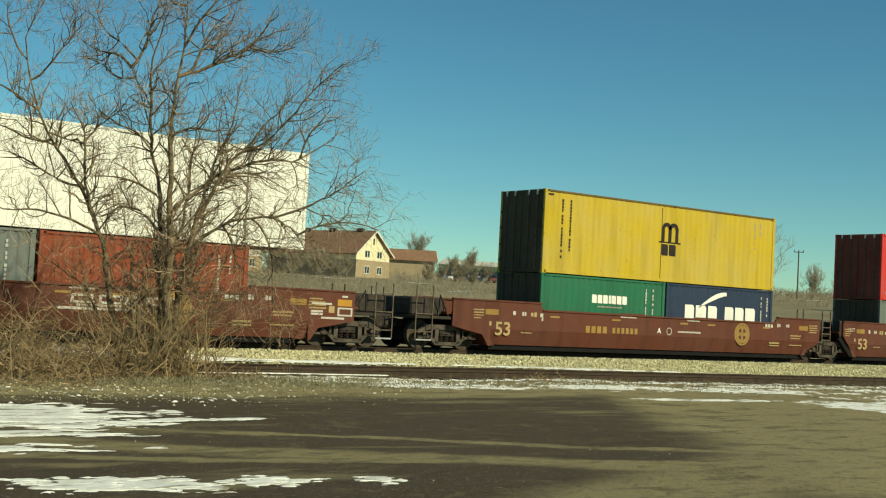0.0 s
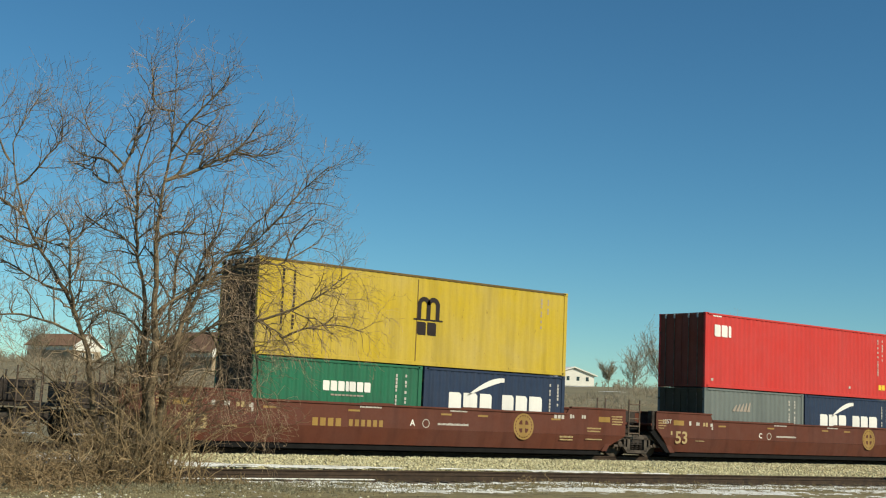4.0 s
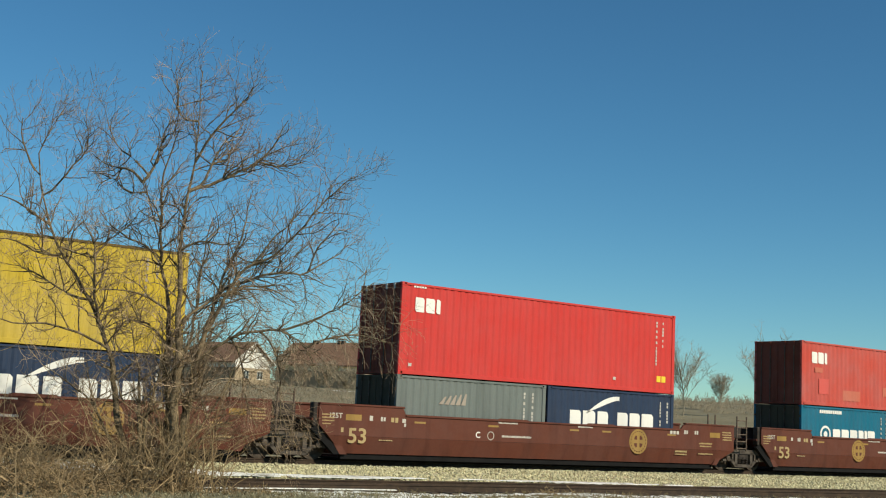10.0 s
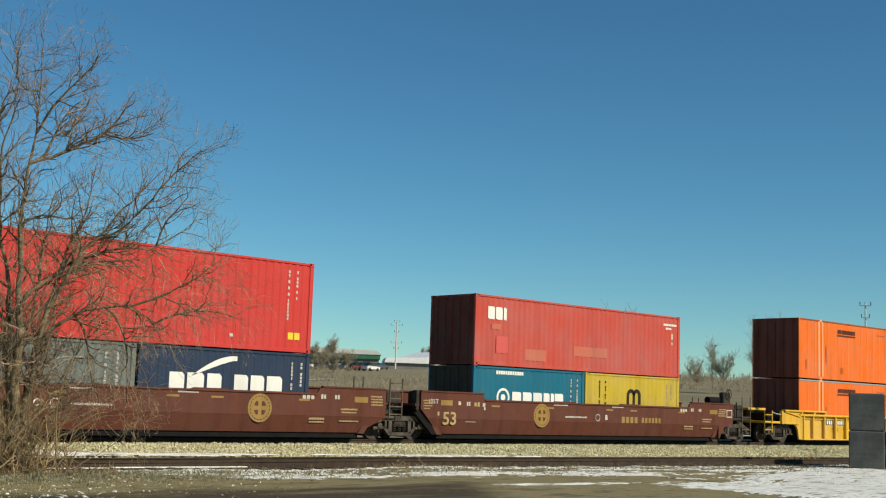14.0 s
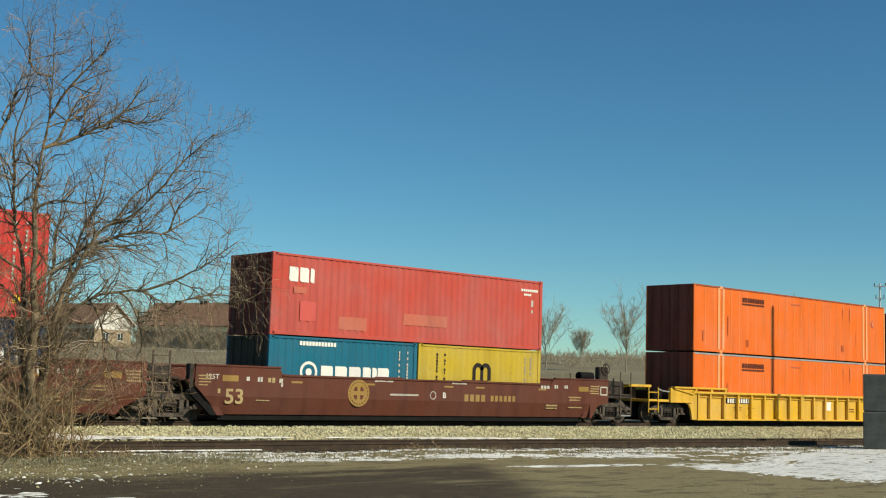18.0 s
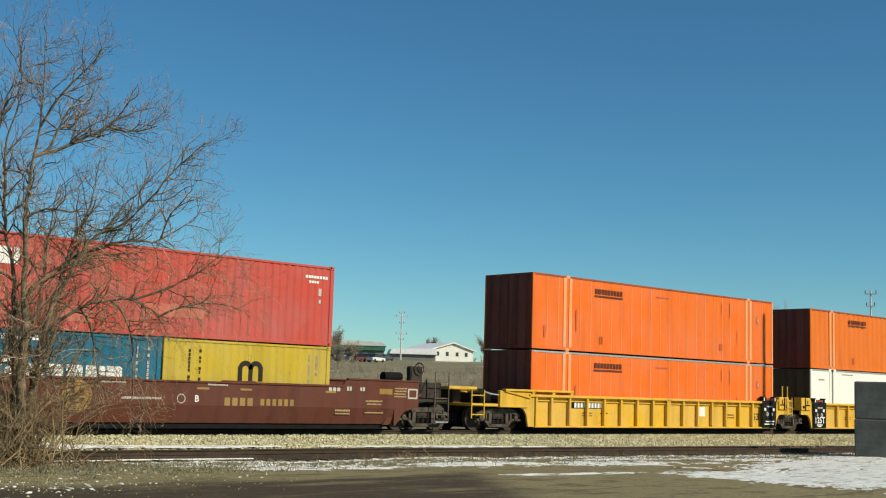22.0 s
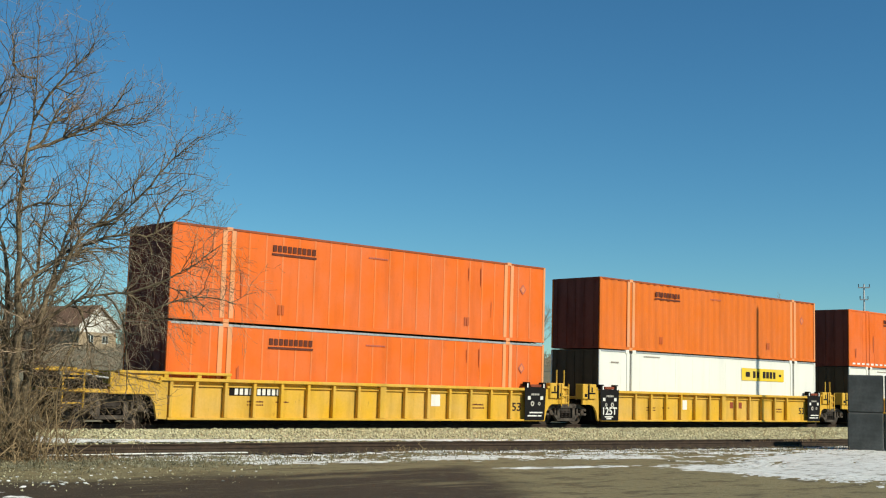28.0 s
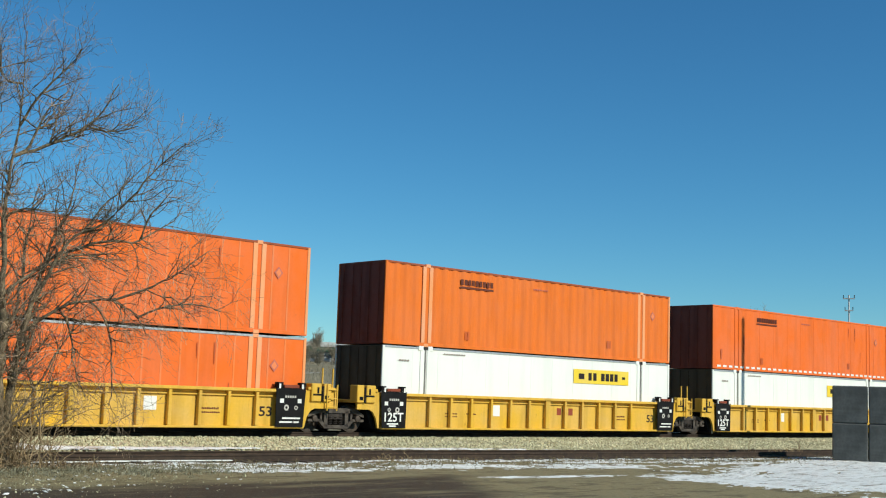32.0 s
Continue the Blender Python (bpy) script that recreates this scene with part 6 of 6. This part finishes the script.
def container(a0, length, bottom, height, body, label, ends=None, doors=True, width=2.438, rail=None):
    """A corrugated steel box container: walls, doors, posts, rails, corner castings."""
    box_ob = thing("shipping_container", a0 + length / 2, TRACK_Y, bottom, label, "shipping container", "containers on the train")
    MOVING.append(box_ob)
    # end colours carry painted shade, darker than the body paint
    ends = ends or (SHADED_MAROON_DOOR if body in (CAI_RED, OLD_RED, RUST_ORANGE) else SHADED_DOOR)
    h, w, l = height, width / 2, length / 2
    for side in (-1, 1):
        part("side_wall", corrugated(bmesh.new(), -l + 0.13, l - 0.13, 0.14, h - 0.08, side * (w - 0.022), -side, depth=0.012 if body is MSC_YELLOW else 0.022), body, box_ob)
        part("top_rail", box(bmesh.new(), -l + 0.1, l - 0.1, min(side * w, side * (w - 0.06)), max(side * w, side * (w - 0.06)), h - 0.085, h - 0.015, 0.006), rail or body, box_ob)
        part("bottom_rail", box(bmesh.new(), -l + 0.1, l - 0.1, min(side * w, side * (w - 0.06)), max(side * w, side * (w - 0.06)), 0.02, 0.145, 0.006), body, box_ob)
    part("roof", corrugated(bmesh.new(), -l + 0.1, l - 0.1, -w + 0.05, w - 0.05, 0, 1, 0.5, 0.02), body, box_ob).matrix_basis = pose(0, 0, h - 0.02, -90)
    part("floor", box(bmesh.new(), -l + 0.1, l - 0.1, -w + 0.05, w - 0.05, 0.04, 0.12), TIE_WOOD, box_ob)
    for way in (-1, 1):
        if way < 0 and doors:
            for k in (-1, 1):
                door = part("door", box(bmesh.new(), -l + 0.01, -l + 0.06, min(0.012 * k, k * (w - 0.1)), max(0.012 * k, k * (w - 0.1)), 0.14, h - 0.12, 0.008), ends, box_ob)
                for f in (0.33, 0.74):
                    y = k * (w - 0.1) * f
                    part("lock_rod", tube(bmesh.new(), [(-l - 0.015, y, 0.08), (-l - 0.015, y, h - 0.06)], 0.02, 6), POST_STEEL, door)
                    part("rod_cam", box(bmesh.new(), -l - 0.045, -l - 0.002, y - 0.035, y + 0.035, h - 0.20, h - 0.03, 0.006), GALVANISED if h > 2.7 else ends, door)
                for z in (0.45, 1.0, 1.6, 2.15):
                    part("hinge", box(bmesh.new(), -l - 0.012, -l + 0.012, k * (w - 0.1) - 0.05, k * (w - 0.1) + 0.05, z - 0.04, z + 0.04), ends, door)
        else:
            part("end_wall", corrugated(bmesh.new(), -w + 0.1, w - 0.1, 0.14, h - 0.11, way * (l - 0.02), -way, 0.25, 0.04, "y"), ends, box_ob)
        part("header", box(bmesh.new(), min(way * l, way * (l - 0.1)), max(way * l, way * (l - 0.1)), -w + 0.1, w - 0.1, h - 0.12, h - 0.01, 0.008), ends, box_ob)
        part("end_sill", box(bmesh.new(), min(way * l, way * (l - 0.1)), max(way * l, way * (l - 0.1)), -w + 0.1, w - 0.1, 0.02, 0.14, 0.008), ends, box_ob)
        for side in (-1, 1):
            x0, x1, y0, y1 = sorted((way * (l - 0.003), way * (l - 0.15))) + sorted((side * (w - 0.003), side * (w - 0.11)))
            part("corner_post", box(bmesh.new(), x0, x1, y0, y1, 0.118, h - 0.118, 0.012), body, box_ob)
            x0, x1, y0, y1 = sorted((way * l, way * (l - 0.178))) + sorted((side * w, side * (w - 0.162)))
            for z in (0.0, h - 0.118):
                part("corner_casting", box(bmesh.new(), x0, x1, y0, y1, z, z + 0.118, 0.01), body, box_ob)
    box_ob["half"] = l
    return box_ob


def domestic(a0, bottom, height, body, posts, ends, label, rib=0.46, proud=0.012, logo=None, ribs=None, rail=None, waves=False, length=16.154, width=2.591):
    """A 53-foot container: flat panels with thin ribs, strong posts at the 40-foot corners."""
    ob = thing("shipping_container", a0 + length / 2, TRACK_Y + 0.06, bottom, label, "shipping container", "containers on the train")
    MOVING.append(ob)
    h, w, l = height, width / 2, length / 2
    for side in (-1, 1):
        if waves:
            bm = corrugated(bmesh.new(), -l + 0.05, l - 0.05, 0.12, h - 0.06, side * (w - 0.008), -side, 0.46, 0.034)
        else:
            bm = box(bmesh.new(), -l + 0.05, l - 0.05, min(side * (w - 0.02), side * (w - 0.06)), max(side * (w - 0.02), side * (w - 0.06)), 0.12, h - 0.06)
        part("side_wall", bm, body, ob)
        bm = bmesh.new()
        n = int((2 * l - 0.4) / rib)
        for i in range(1, n):
            x = -l + 0.2 + (2 * l - 0.4) * i / n
            if min(abs(abs(x) - 6.1), abs(abs(x) - l)) < 0.34:
                continue
            y0, y1 = sorted((side * (w - 0.019), side * (w - 0.02 + proud)))
            half = min(0.03, rib * 0.11)
            box(bm, x - half, x + half, y0, y1, 0.14, h - 0.09)
        if waves:
            bm.free()
        else:
            part("side_ribs", bm, ribs or body, ob)
        for x in (-6.1, 6.1):
            for k in (-0.16, 0.16):
                y0, y1 = sorted((side * (w - 0.019), side * (w + 0.004)))
                part("lift_post", box(bmesh.new(), x + k - 0.085, x + k + 0.085, y0, y1, 0.13, h - 0.08, 0.01), posts, ob)
            if body is WHITE:
                y0, y1 = sorted((side * (w - 0.018), side * (w + 0.001)))
                part("post_seam", box(bmesh.new(), x - 0.028, x + 0.028, y0, y1, 0.13, h - 0.08), WALL_GREY, ob)
                for k in (-0.22, 0.22):
                    y0, y1 = sorted((side * (w + 0.012), side * (w - 0.16)))
                    part("corner_casting", box(bmesh.new(), x + k - 0.11, x + k + 0.11, y0, y1, h - 0.13, h + 0.03, 0.01), WHITE, ob)
            for z in (-0.012, h - 0.11):
                y0, y1 = sorted((side * (w + 0.006), side * (w - 0.16)))
                part("corner_casting", box(bmesh.new(), x - 0.11, x + 0.11, y0, y1, z, z + 0.122, 0.01), DIRTY_STEEL if body is WHITE else posts, ob)
        y0, y1 = sorted((side * w, side * (w - 0.06)))
        part("top_rail", box(bmesh.new(), -l + 0.02, l - 0.02, y0, y1, h - 0.085, h - 0.012, 0.006), rail or body, ob)
        part("bottom_rail", box(bmesh.new(), -l + 0.02, l - 0.02, y0, y1, 0.02, 0.135, 0.006), body, ob)
        for way in (-1, 1):
            x0, x1 = sorted((way * l, way * (l - 0.11)))
            part("corner_post", box(bmesh.new(), x0, x1, y0 - 0.002, y1 + 0.002, 0.05, h - 0.02, 0.012), posts if way > 0 else body, ob)
    part("roof", box(bmesh.new(), -l + 0.02, l - 0.02, -w + 0.05, w - 0.05, h - 0.05, h - 0.015), GALVANISED if body is not WHITE else WHITE, ob)
    part("floor", box(bmesh.new(), -l + 0.02, l - 0.02, -w + 0.05, w - 0.05, 0.04, 0.12), TIE_WOOD, ob)
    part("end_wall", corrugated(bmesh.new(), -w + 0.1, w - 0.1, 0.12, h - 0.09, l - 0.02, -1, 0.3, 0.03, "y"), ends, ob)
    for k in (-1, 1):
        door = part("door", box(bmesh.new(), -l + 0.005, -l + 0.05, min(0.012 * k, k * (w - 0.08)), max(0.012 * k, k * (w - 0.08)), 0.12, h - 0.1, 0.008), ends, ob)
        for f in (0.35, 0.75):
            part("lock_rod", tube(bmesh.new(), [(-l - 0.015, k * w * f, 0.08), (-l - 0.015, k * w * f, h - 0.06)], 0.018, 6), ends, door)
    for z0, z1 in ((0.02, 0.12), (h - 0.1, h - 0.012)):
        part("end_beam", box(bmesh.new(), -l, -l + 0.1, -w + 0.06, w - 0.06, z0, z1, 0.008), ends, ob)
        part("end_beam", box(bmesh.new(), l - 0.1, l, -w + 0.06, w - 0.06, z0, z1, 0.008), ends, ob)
    face = -w - 0.002
    if logo == "plate":
        for i in range(9):
            part("letter_block", bars(bmesh.new(), -3.66 + (i - 4) * 0.19, h - 0.47, 0.14, 0.20, face, 1, 0), MARK_RUSSET, ob)
        part("underline", bars(bmesh.new(), -3.66, h - 0.66, 1.72, 0.07, face, 1, 0), MARK_RUSSET, ob)
        part("stencil", bars(bmesh.new(), -0.2, h - 0.42, 0.85, 0.05, face, 9), PATCH_TAN, ob)
        part("stencil", bars(bmesh.new(), -4.1, 0.5, 0.26, 0.3, face, 2), FAINT_ORANGE, ob)
        part("stencil", bars(bmesh.new(), 3.97, 0.6, 0.26, 0.3, face, 2), FAINT_ORANGE, ob)
        for x, z, w, tall in () if body is not ORANGE else ((4.02, 2.3, 0.05, 0.5), (4.64, 2.25, 0.06, 0.7), (-5.6, 1.2, 0.1, 0.9), (-7.4, 0.7, 0.16, 0.5), (5.2, 1.1, 0.03, 0.6)):
            part("rust_streak", prism(bmesh.new(), [(x - w * 0.2, z - tall / 2), (x + w * 0.2, z - tall * 0.46), (x + w / 2, z + tall * 0.3), (x + w * 0.3, z + tall / 2), (x - w / 2, z + tall * 0.4)], face - 0.002, face), FAINT_ORANGE, ob)
        bm = bmesh.new()
        for x, z in ((6.85, 1.95),):
            prism(bm, [(x - 0.17, z), (x, z - 0.2), (x + 0.17, z), (x, z + 0.2)], face - 0.004, face)
        label = part("diamond_label", bm, PATCH_TAN, ob)
        part("label_field", prism(bmesh.new(), [(6.74, 1.95), (6.85, 1.82), (6.96, 1.95), (6.85, 2.08)], face - 0.008, face - 0.005), ORANGE_RIB, label)
    elif logo == "sign":
        sign = part("sign", bars(bmesh.new(), 3.55, h - 0.72, 3.45, 0.56, face, 1, 0), SIGN_YELLOW, ob, "yellow sign board with dark lettering")
        for u, w, tall in ((2.3, 0.34, 0.22), (2.82, 0.2, 0.30), (3.12, 0.2, 0.30), (3.62, 0.22, 0.30), (3.9, 0.22, 0.30), (4.18, 0.22, 0.30), (4.46, 0.2, 0.30), (4.95, 0.2, 0.1)):
            part("letter_block", bars(bmesh.new(), u, h - 0.72, w, tall, face - 0.005, 1, 0), MARK_BLACK, sign)
        part("stencil", bars(bmesh.new(), -7.1, h - 0.5, 0.5, 0.06, face, 4), MARK_PALE, ob)
        part("stencil", bars(bmesh.new(), -4.7, h - 0.2, 1.1, 0.05, face, 9), MARK_PALE, ob)
    return ob


def mark(ob, name, x, z, width, height, count, material, y=-1.199, gap=0.2, label=""):
    return part(name, bars(bmesh.new(), x, z, width, height, y, count, gap), material, ob, label)


def id_columns(ob, x, material, h, columns=((0.0, 1.6), (0.38, 0.8)), top=None):
    """Columns of small marks, stacked, as numbers run down a container's side."""
    for dx, tall in columns:
        bm = bmesh.new()
        z = top or h - 0.35
        low = z - tall
        while z > low:
            bars(bm, x + dx, z, LETTER.uniform(0.05, 0.08), 0.09, -1.199, 1, 0)
            z -= LETTER.choice((0.115, 0.115, 0.115, 0.2))
        tagged(part("number_column", bm, material, ob), kind="stuff")


def swoosh(ob, x, z):
    bm = bmesh.new()
    points = [(x + 1.55 * f, z + 0.62 * math.sin(f * 1.65)) for f in (i / 12 for i in range(13))]
    thick = [0.02 + 0.17 * math.sin(min(1, i / 12 * 1.05) * 2.4) for i in range(13)]
    lower = [(u, v - t) for (u, v), t in zip(points, thick)]
    prism(bm, points + lower[::-1], -1.203, -1.199)
    part("emblem", bm, MARK_WHITE, ob, "white curved sweep")


def blocks_word(ob, x, z, width, height, pieces, material):
    """A brand's letters as plain blocks; pieces give each block's share of the width, 0 for a space."""
    total = sum(p if p else 0.6 for p in pieces)
    u = x - width / 2
    for p in pieces:
        w = (p if p else 0.6) * width / total
        if p:
            cut = min(0.12 * height, 0.3 * w)
            outline = [(u + cut, z - height / 2), (u + w * 0.84, z - height / 2), (u + w * 0.84, z + height / 2 - cut), (u + w * 0.84 - cut, z + height / 2), (u, z + height / 2), (u, z - height / 2 + cut)]
            part("letter_block", prism(bmesh.new(), outline, -1.203, -1.199), material, ob)
        u += w


def arch_mark(ob, x, z, w, h, material):
    """Two arches side by side over a line, in plain bars."""
    bm = bmesh.new()
    t, r = w * 0.17, (w - w * 0.17) / 4
    for k in (-1, 0, 1):
        bars(bm, x + k * 2 * r, z - r * 0.5, t, h - r, -1.199, 1, 0)
    for k in (-1, 1):
        arc = [math.pi * i / 10 for i in range(11)]
        outer = [(x + k * r + (r + t / 2) * math.cos(q), z + h / 2 - r - t / 2 + (r + t / 2) * math.sin(q)) for q in arc]
        inner = [(x + k * r + (r - t / 2) * math.cos(q), z + h / 2 - r - t / 2 + (r - t / 2) * math.sin(q)) for q in arc]
        prism(bm, outer + inner[::-1], -1.2045, -1.2005)
    part("emblem", bm, material, ob, "dark arched emblem")


def small_print():
    """Lines of lettering too small to pick apart."""
    for ob in bpy.data.objects:
        if ob.name.split(".")[0] in ("stencil", "text_line", "number_line", "caution_label", "plate", "stencil_mark"):
            tagged(ob, kind="stuff")


def load_train():
    # last brown car of the set ahead
    graffiti(brown_car(10.0, "", 4.1, "joint", "open", None, 0.3))
    c = domestic(1.95, 3.22, 2.896, WHITE, WHITE, WHITE, "white long container with ribbed sides", rib=0.4)
    r = container(10.26, 6.058, 0.55, 2.66, RUST_ORANGE, "brick red short container in the well")
    id_columns(r, 2.1, MARK_DIM, 2.66, ((0, 1.1), (0.35, 0.5)))
    part("reefer_unit", box(bmesh.new(), 2.2, 2.95, -1.0, 1.0, 0.3, 2.3, 0.03), GREY, r)
    g = container(4.12, 6.058, 0.55, 2.66, GREY, "grey short container in the well")
    id_columns(g, 2.3, MARK_DIM, 2.66, ((-0.7, 1.1), (0.0, 1.3)))

    # first brown car: yellow over green and navy
    brown_car(33.43, "A", 4.16, "open", "joint", -2.9, -0.41)
    y = container(27.41, 12.192, 3.13, 2.896, MSC_YELLOW, "yellow forty-foot container with dark arched emblem", rail=RUSTY_RAIL)
    arch_mark(y, 0.1, 1.86, 0.88, 0.72, MARK_BLACK)
    mark(y, "emblem_line", 0.1, 1.48, 1.15, 0.05, 1, MARK_BLACK, gap=0)
    blocks_word(y, 0.08, 1.2, 0.82, 0.42, [1, 1], MARK_BLACK)
    id_columns(y, -5.25, MARK_BLACK, 2.9, ((0.0, 2.0), (0.38, 1.75)))
    id_columns(y, 4.9, MARK_PALE, 2.9, ((0.0, 1.0), (0.3, 0.5)))
    mark(y, "seam", -0.35, 1.45, 0.035, 2.6, 1, RUSTY_RAIL, gap=0)
    mark(y, "plate", -5.85, 2.72, 0.3, 0.06, 1, MARK_BLACK, gap=0)
    g = container(27.41, 6.058, 0.535, 2.591, GREEN, "green twenty-foot container in the well")
    blocks_word(g, 0.25, 1.82, 1.75, 0.30, [1, 1, 1, 0.5, 1, 1, 1], MARK_WHITE)
    mark(g, "stencil", 0.25, 1.55, 1.2, 0.05, 9, MARK_PALE)
    id_columns(g, 2.05, MARK_DIM, 2.6, ((0.0, 1.3), (0.36, 0.9)))
    navy_box(33.54, 0.535)

    # second brown car: bright red over grey and navy
    brown_car(53.08, "C", 3.93, "none", "joint", None, -3.22)
    r = container(46.78, 12.192, 3.10, 2.896, CAI_RED, "bright red forty-foot container with white lettering")
    blocks_word(r, -5.05, 2.22, 1.0, 0.46, [1, 1, 0.45], MARK_WHITE)
    id_columns(r, 5.15, MARK_DIM, 2.9, ((0.0, 1.6), (0.32, 0.9)))
    mark(r, "caution_label", 5.42, 0.52, 0.5, 0.22, 2, SIGN_YELLOW)
    mark(r, "label", -5.65, 0.32, 0.16, 0.1, 1, MARK_DIM)
    mark(r, "label", 3.1, 0.42, 0.16, 0.1, 1, MARK_DIM)
    mark(r, "plate", -5.4, 2.78, 0.5, 0.05, 5, MARK_WHITE)
    g = container(46.78, 6.058, 0.50, 2.591, GREY, "grey twenty-foot container in the well")
    bm = bmesh.new()
    for k in range(5):
        prism(bm, [(-1.4 + k * 0.22, 1.75), (-1.22 + k * 0.22, 1.75), (-1.1 + k * 0.2, 2.0 + 0.03 * k), (-1.16 + k * 0.2, 2.0 + 0.03 * k)], -1.203, -1.199)
    part("owner_letters", bm, MARK_PALE, g)
    id_columns(g, 2.1, MARK_DIM, 2.6, ((0.0, 1.5), (0.36, 1.1)))
    navy_box(52.92, 0.50)

    # third brown car: faded red over teal and yellow
    brown_car(72.72, "B", -3.05, "none", "open", 2.8, 0.7, 9.35)
    r = container(66.25, 12.192, 3.09, 2.591, OLD_RED, "faded red forty-foot container with patched paint")
    blocks_word(r, -4.94, 1.94, 1.0, 0.46, [1, 1, 0.45], MARK_WHITE)
    mark(r, "stencil", -5.0, 1.45, 0.5, 0.2, 1, PATCH_TAN, gap=0)
    mark(r, "paint_patch", -4.67, 0.80, 0.62, 0.62, 1, PATCH_PINK, gap=0)
    mark(r, "paint_patch", -2.85, 0.5, 1.15, 0.42, 1, PATCH_TAN, gap=0)
    mark(r, "paint_patch", 0.3, 0.78, 2.0, 0.38, 1, PATCH_TAN, gap=0)
    mark(r, "number_line", 5.4, 2.2, 0.9, 0.09, 8, MARK_WHITE)
    mark(r, "number_line", 5.3, 2.04, 0.4, 0.08, 4, MARK_WHITE)
    mark(r, "label", 5.55, 1.72, 0.14, 0.24, 1, MARK_DIM)
    mark(r, "label", 5.55, 1.42, 0.1, 0.12, 1, MARK_DIM)
    t = container(66.25, 6.058, 0.49, 2.591, TEAL, "teal blue twenty-foot container in the well")
    mark(t, "stencil", -1.15, 2.38, 1.45, 0.13, 12, MARK_WHITE)
    part("emblem", disc(disc(bmesh.new(), -1.48, 1.48, 0.25, 0.34, -1.204), -1.48, 1.48, 0.0, 0.12, -1.204), MARK_WHITE, t, "white ring emblem")
    blocks_word(t, 0.45, 1.45, 2.9, 0.50, [1, 1, 1, 0.7, 0.4, 1], MARK_WHITE)
    id_columns(t, 2.25, MARK_DIM, 2.6, ((0.0, 1.0), (0.36, 1.4)))
    m = container(72.36, 6.058, 0.49, 2.591, MSC_YELLOW, "yellow twenty-foot container with dark arched emblem")
    arch_mark(m, 0.0, 1.72, 0.9, 0.62, MARK_BLACK)
    id_columns(m, -2.15, MARK_BLACK, 2.6, ((0.0, 1.5), (0.36, 1.3)))
    id_columns(m, 2.2, MARK_PALE, 2.6, ((0.0, 0.9), (0.3, 0.7)))

    # yellow cars with long containers
    yellow_car(95.8, "open")
    domestic(87.79, 3.465, 2.896, ORANGE, ORANGE_PALE, SHADED_MAROON_DOOR, "bright orange long container with pale lifting posts", 0.62, 0.006, "plate", ribs=ORANGE_RIB, rail=STAINED_ORANGE)
    domestic(87.79, 0.535, 2.896, ORANGE, ORANGE_PALE, SHADED_MAROON_DOOR, "bright orange long container with a pale metal top rail", 0.62, 0.006, "plate", ribs=ORANGE_RIB, rail=GALVANISED)
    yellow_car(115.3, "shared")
    domestic(107.17, 3.405, 2.896, ORANGE_DEEP, ORANGE_PALE, SHADED_MAROON_DOOR, "deep orange long container with close ribs", logo="plate", rail=STAINED_ORANGE, waves=True)
    domestic(107.17, 0.495, 2.896, WHITE, WHITE, SHADED_DOOR, "white long container with a yellow sign board", rib=1.2, proud=0.004, logo="sign", rail=GALVANISED)
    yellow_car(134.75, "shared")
    o = domestic(126.53, 3.32, 2.896, ORANGE, ORANGE, SHADED_MAROON_DOOR, "orange long container with a white dashed lower edge", rib=1.2, proud=0.004, logo="plate")
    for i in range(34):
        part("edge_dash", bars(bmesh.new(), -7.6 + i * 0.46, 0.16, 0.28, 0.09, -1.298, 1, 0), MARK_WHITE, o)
    domestic(126.53, 0.42, 2.896, WHITE, WHITE, SHADED_DOOR, "white long container with a yellow sign board", rib=1.2, proud=0.004, logo="sign", rail=GALVANISED)


def navy_box(a0, bottom):
    n = container(a0, 6.058, bottom, 2.591, NAVY, "navy blue twenty-foot container with white letters")
    swoosh(n, -1.25, 1.76)
    blocks_word(n, 0.05, 1.50, 4.1, 0.66, [1, 1.15, 1, 0, 1, 1, 1.15], MARK_WHITE)
    id_columns(n, 2.35, MARK_DIM, 2.6, ((0.0, 1.1), (0.36, 0.7)))


load_train()
small_print()

# seconds and metres that the train has gone
RUN = """0 0.000;0.5 -1.295;1 -2.590;1.5 -3.903;2 -5.224;2.5 -6.534;3 -7.849;3.5 -9.174;5.5 -14.332;6 -15.623;6.5 -16.904;7 -18.164;7.5 -19.426;8 -20.691;8.5 -21.942;9 -23.128;9.5 -24.341;10 -25.625;10.5 -26.950;11 -28.243;11.5 -29.491;12 -30.692;12.5 -31.883;13 -33.078;13.5 -34.275;14 -35.458;14.5 -36.633;16.5 -41.326;17 -42.489;17.5 -43.652;18 -44.821;18.5 -45.989;19 -47.148;19.5 -48.303;20 -49.468;20.5 -50.640;21 -51.838;21.5 -53.060;22 -54.282;22.5 -55.497;23 -56.708;23.5 -57.935;24 -59.175;24.5 -60.415;25 -61.669;25.5 -62.952;27.5 -68.114;28 -69.425;28.5 -70.750;29 -72.082;29.5 -73.413;30 -74.757;30.5 -76.089;31 -77.381;31.5 -78.690;32 -80.011"""
RUN = [tuple(float(v) for v in row.split()) for row in RUN.split(";")]


def gone(t):
    for (t0, s0), (t1, s1) in zip(RUN, RUN[1:]):
        if t <= t1:
            return s0 + (s1 - s0) * (t - t0) / (t1 - t0)
    return RUN[-1][1]


def motions():
    for ob in MOVING:
        start = ob.matrix_basis.copy()
        walk(ob, [(t, Matrix.Translation((s, 0, 0)) @ start) for t, s in RUN])
    times = [i * 0.2 for i in range(161)]
    for wheels, x in WHEELS:
        walk(wheels, [(t, Matrix.Translation((x, 0, WHEEL_R)) @ Matrix.Rotation(gone(t) / WHEEL_R, 4, "Y")) for t in times])


motions()
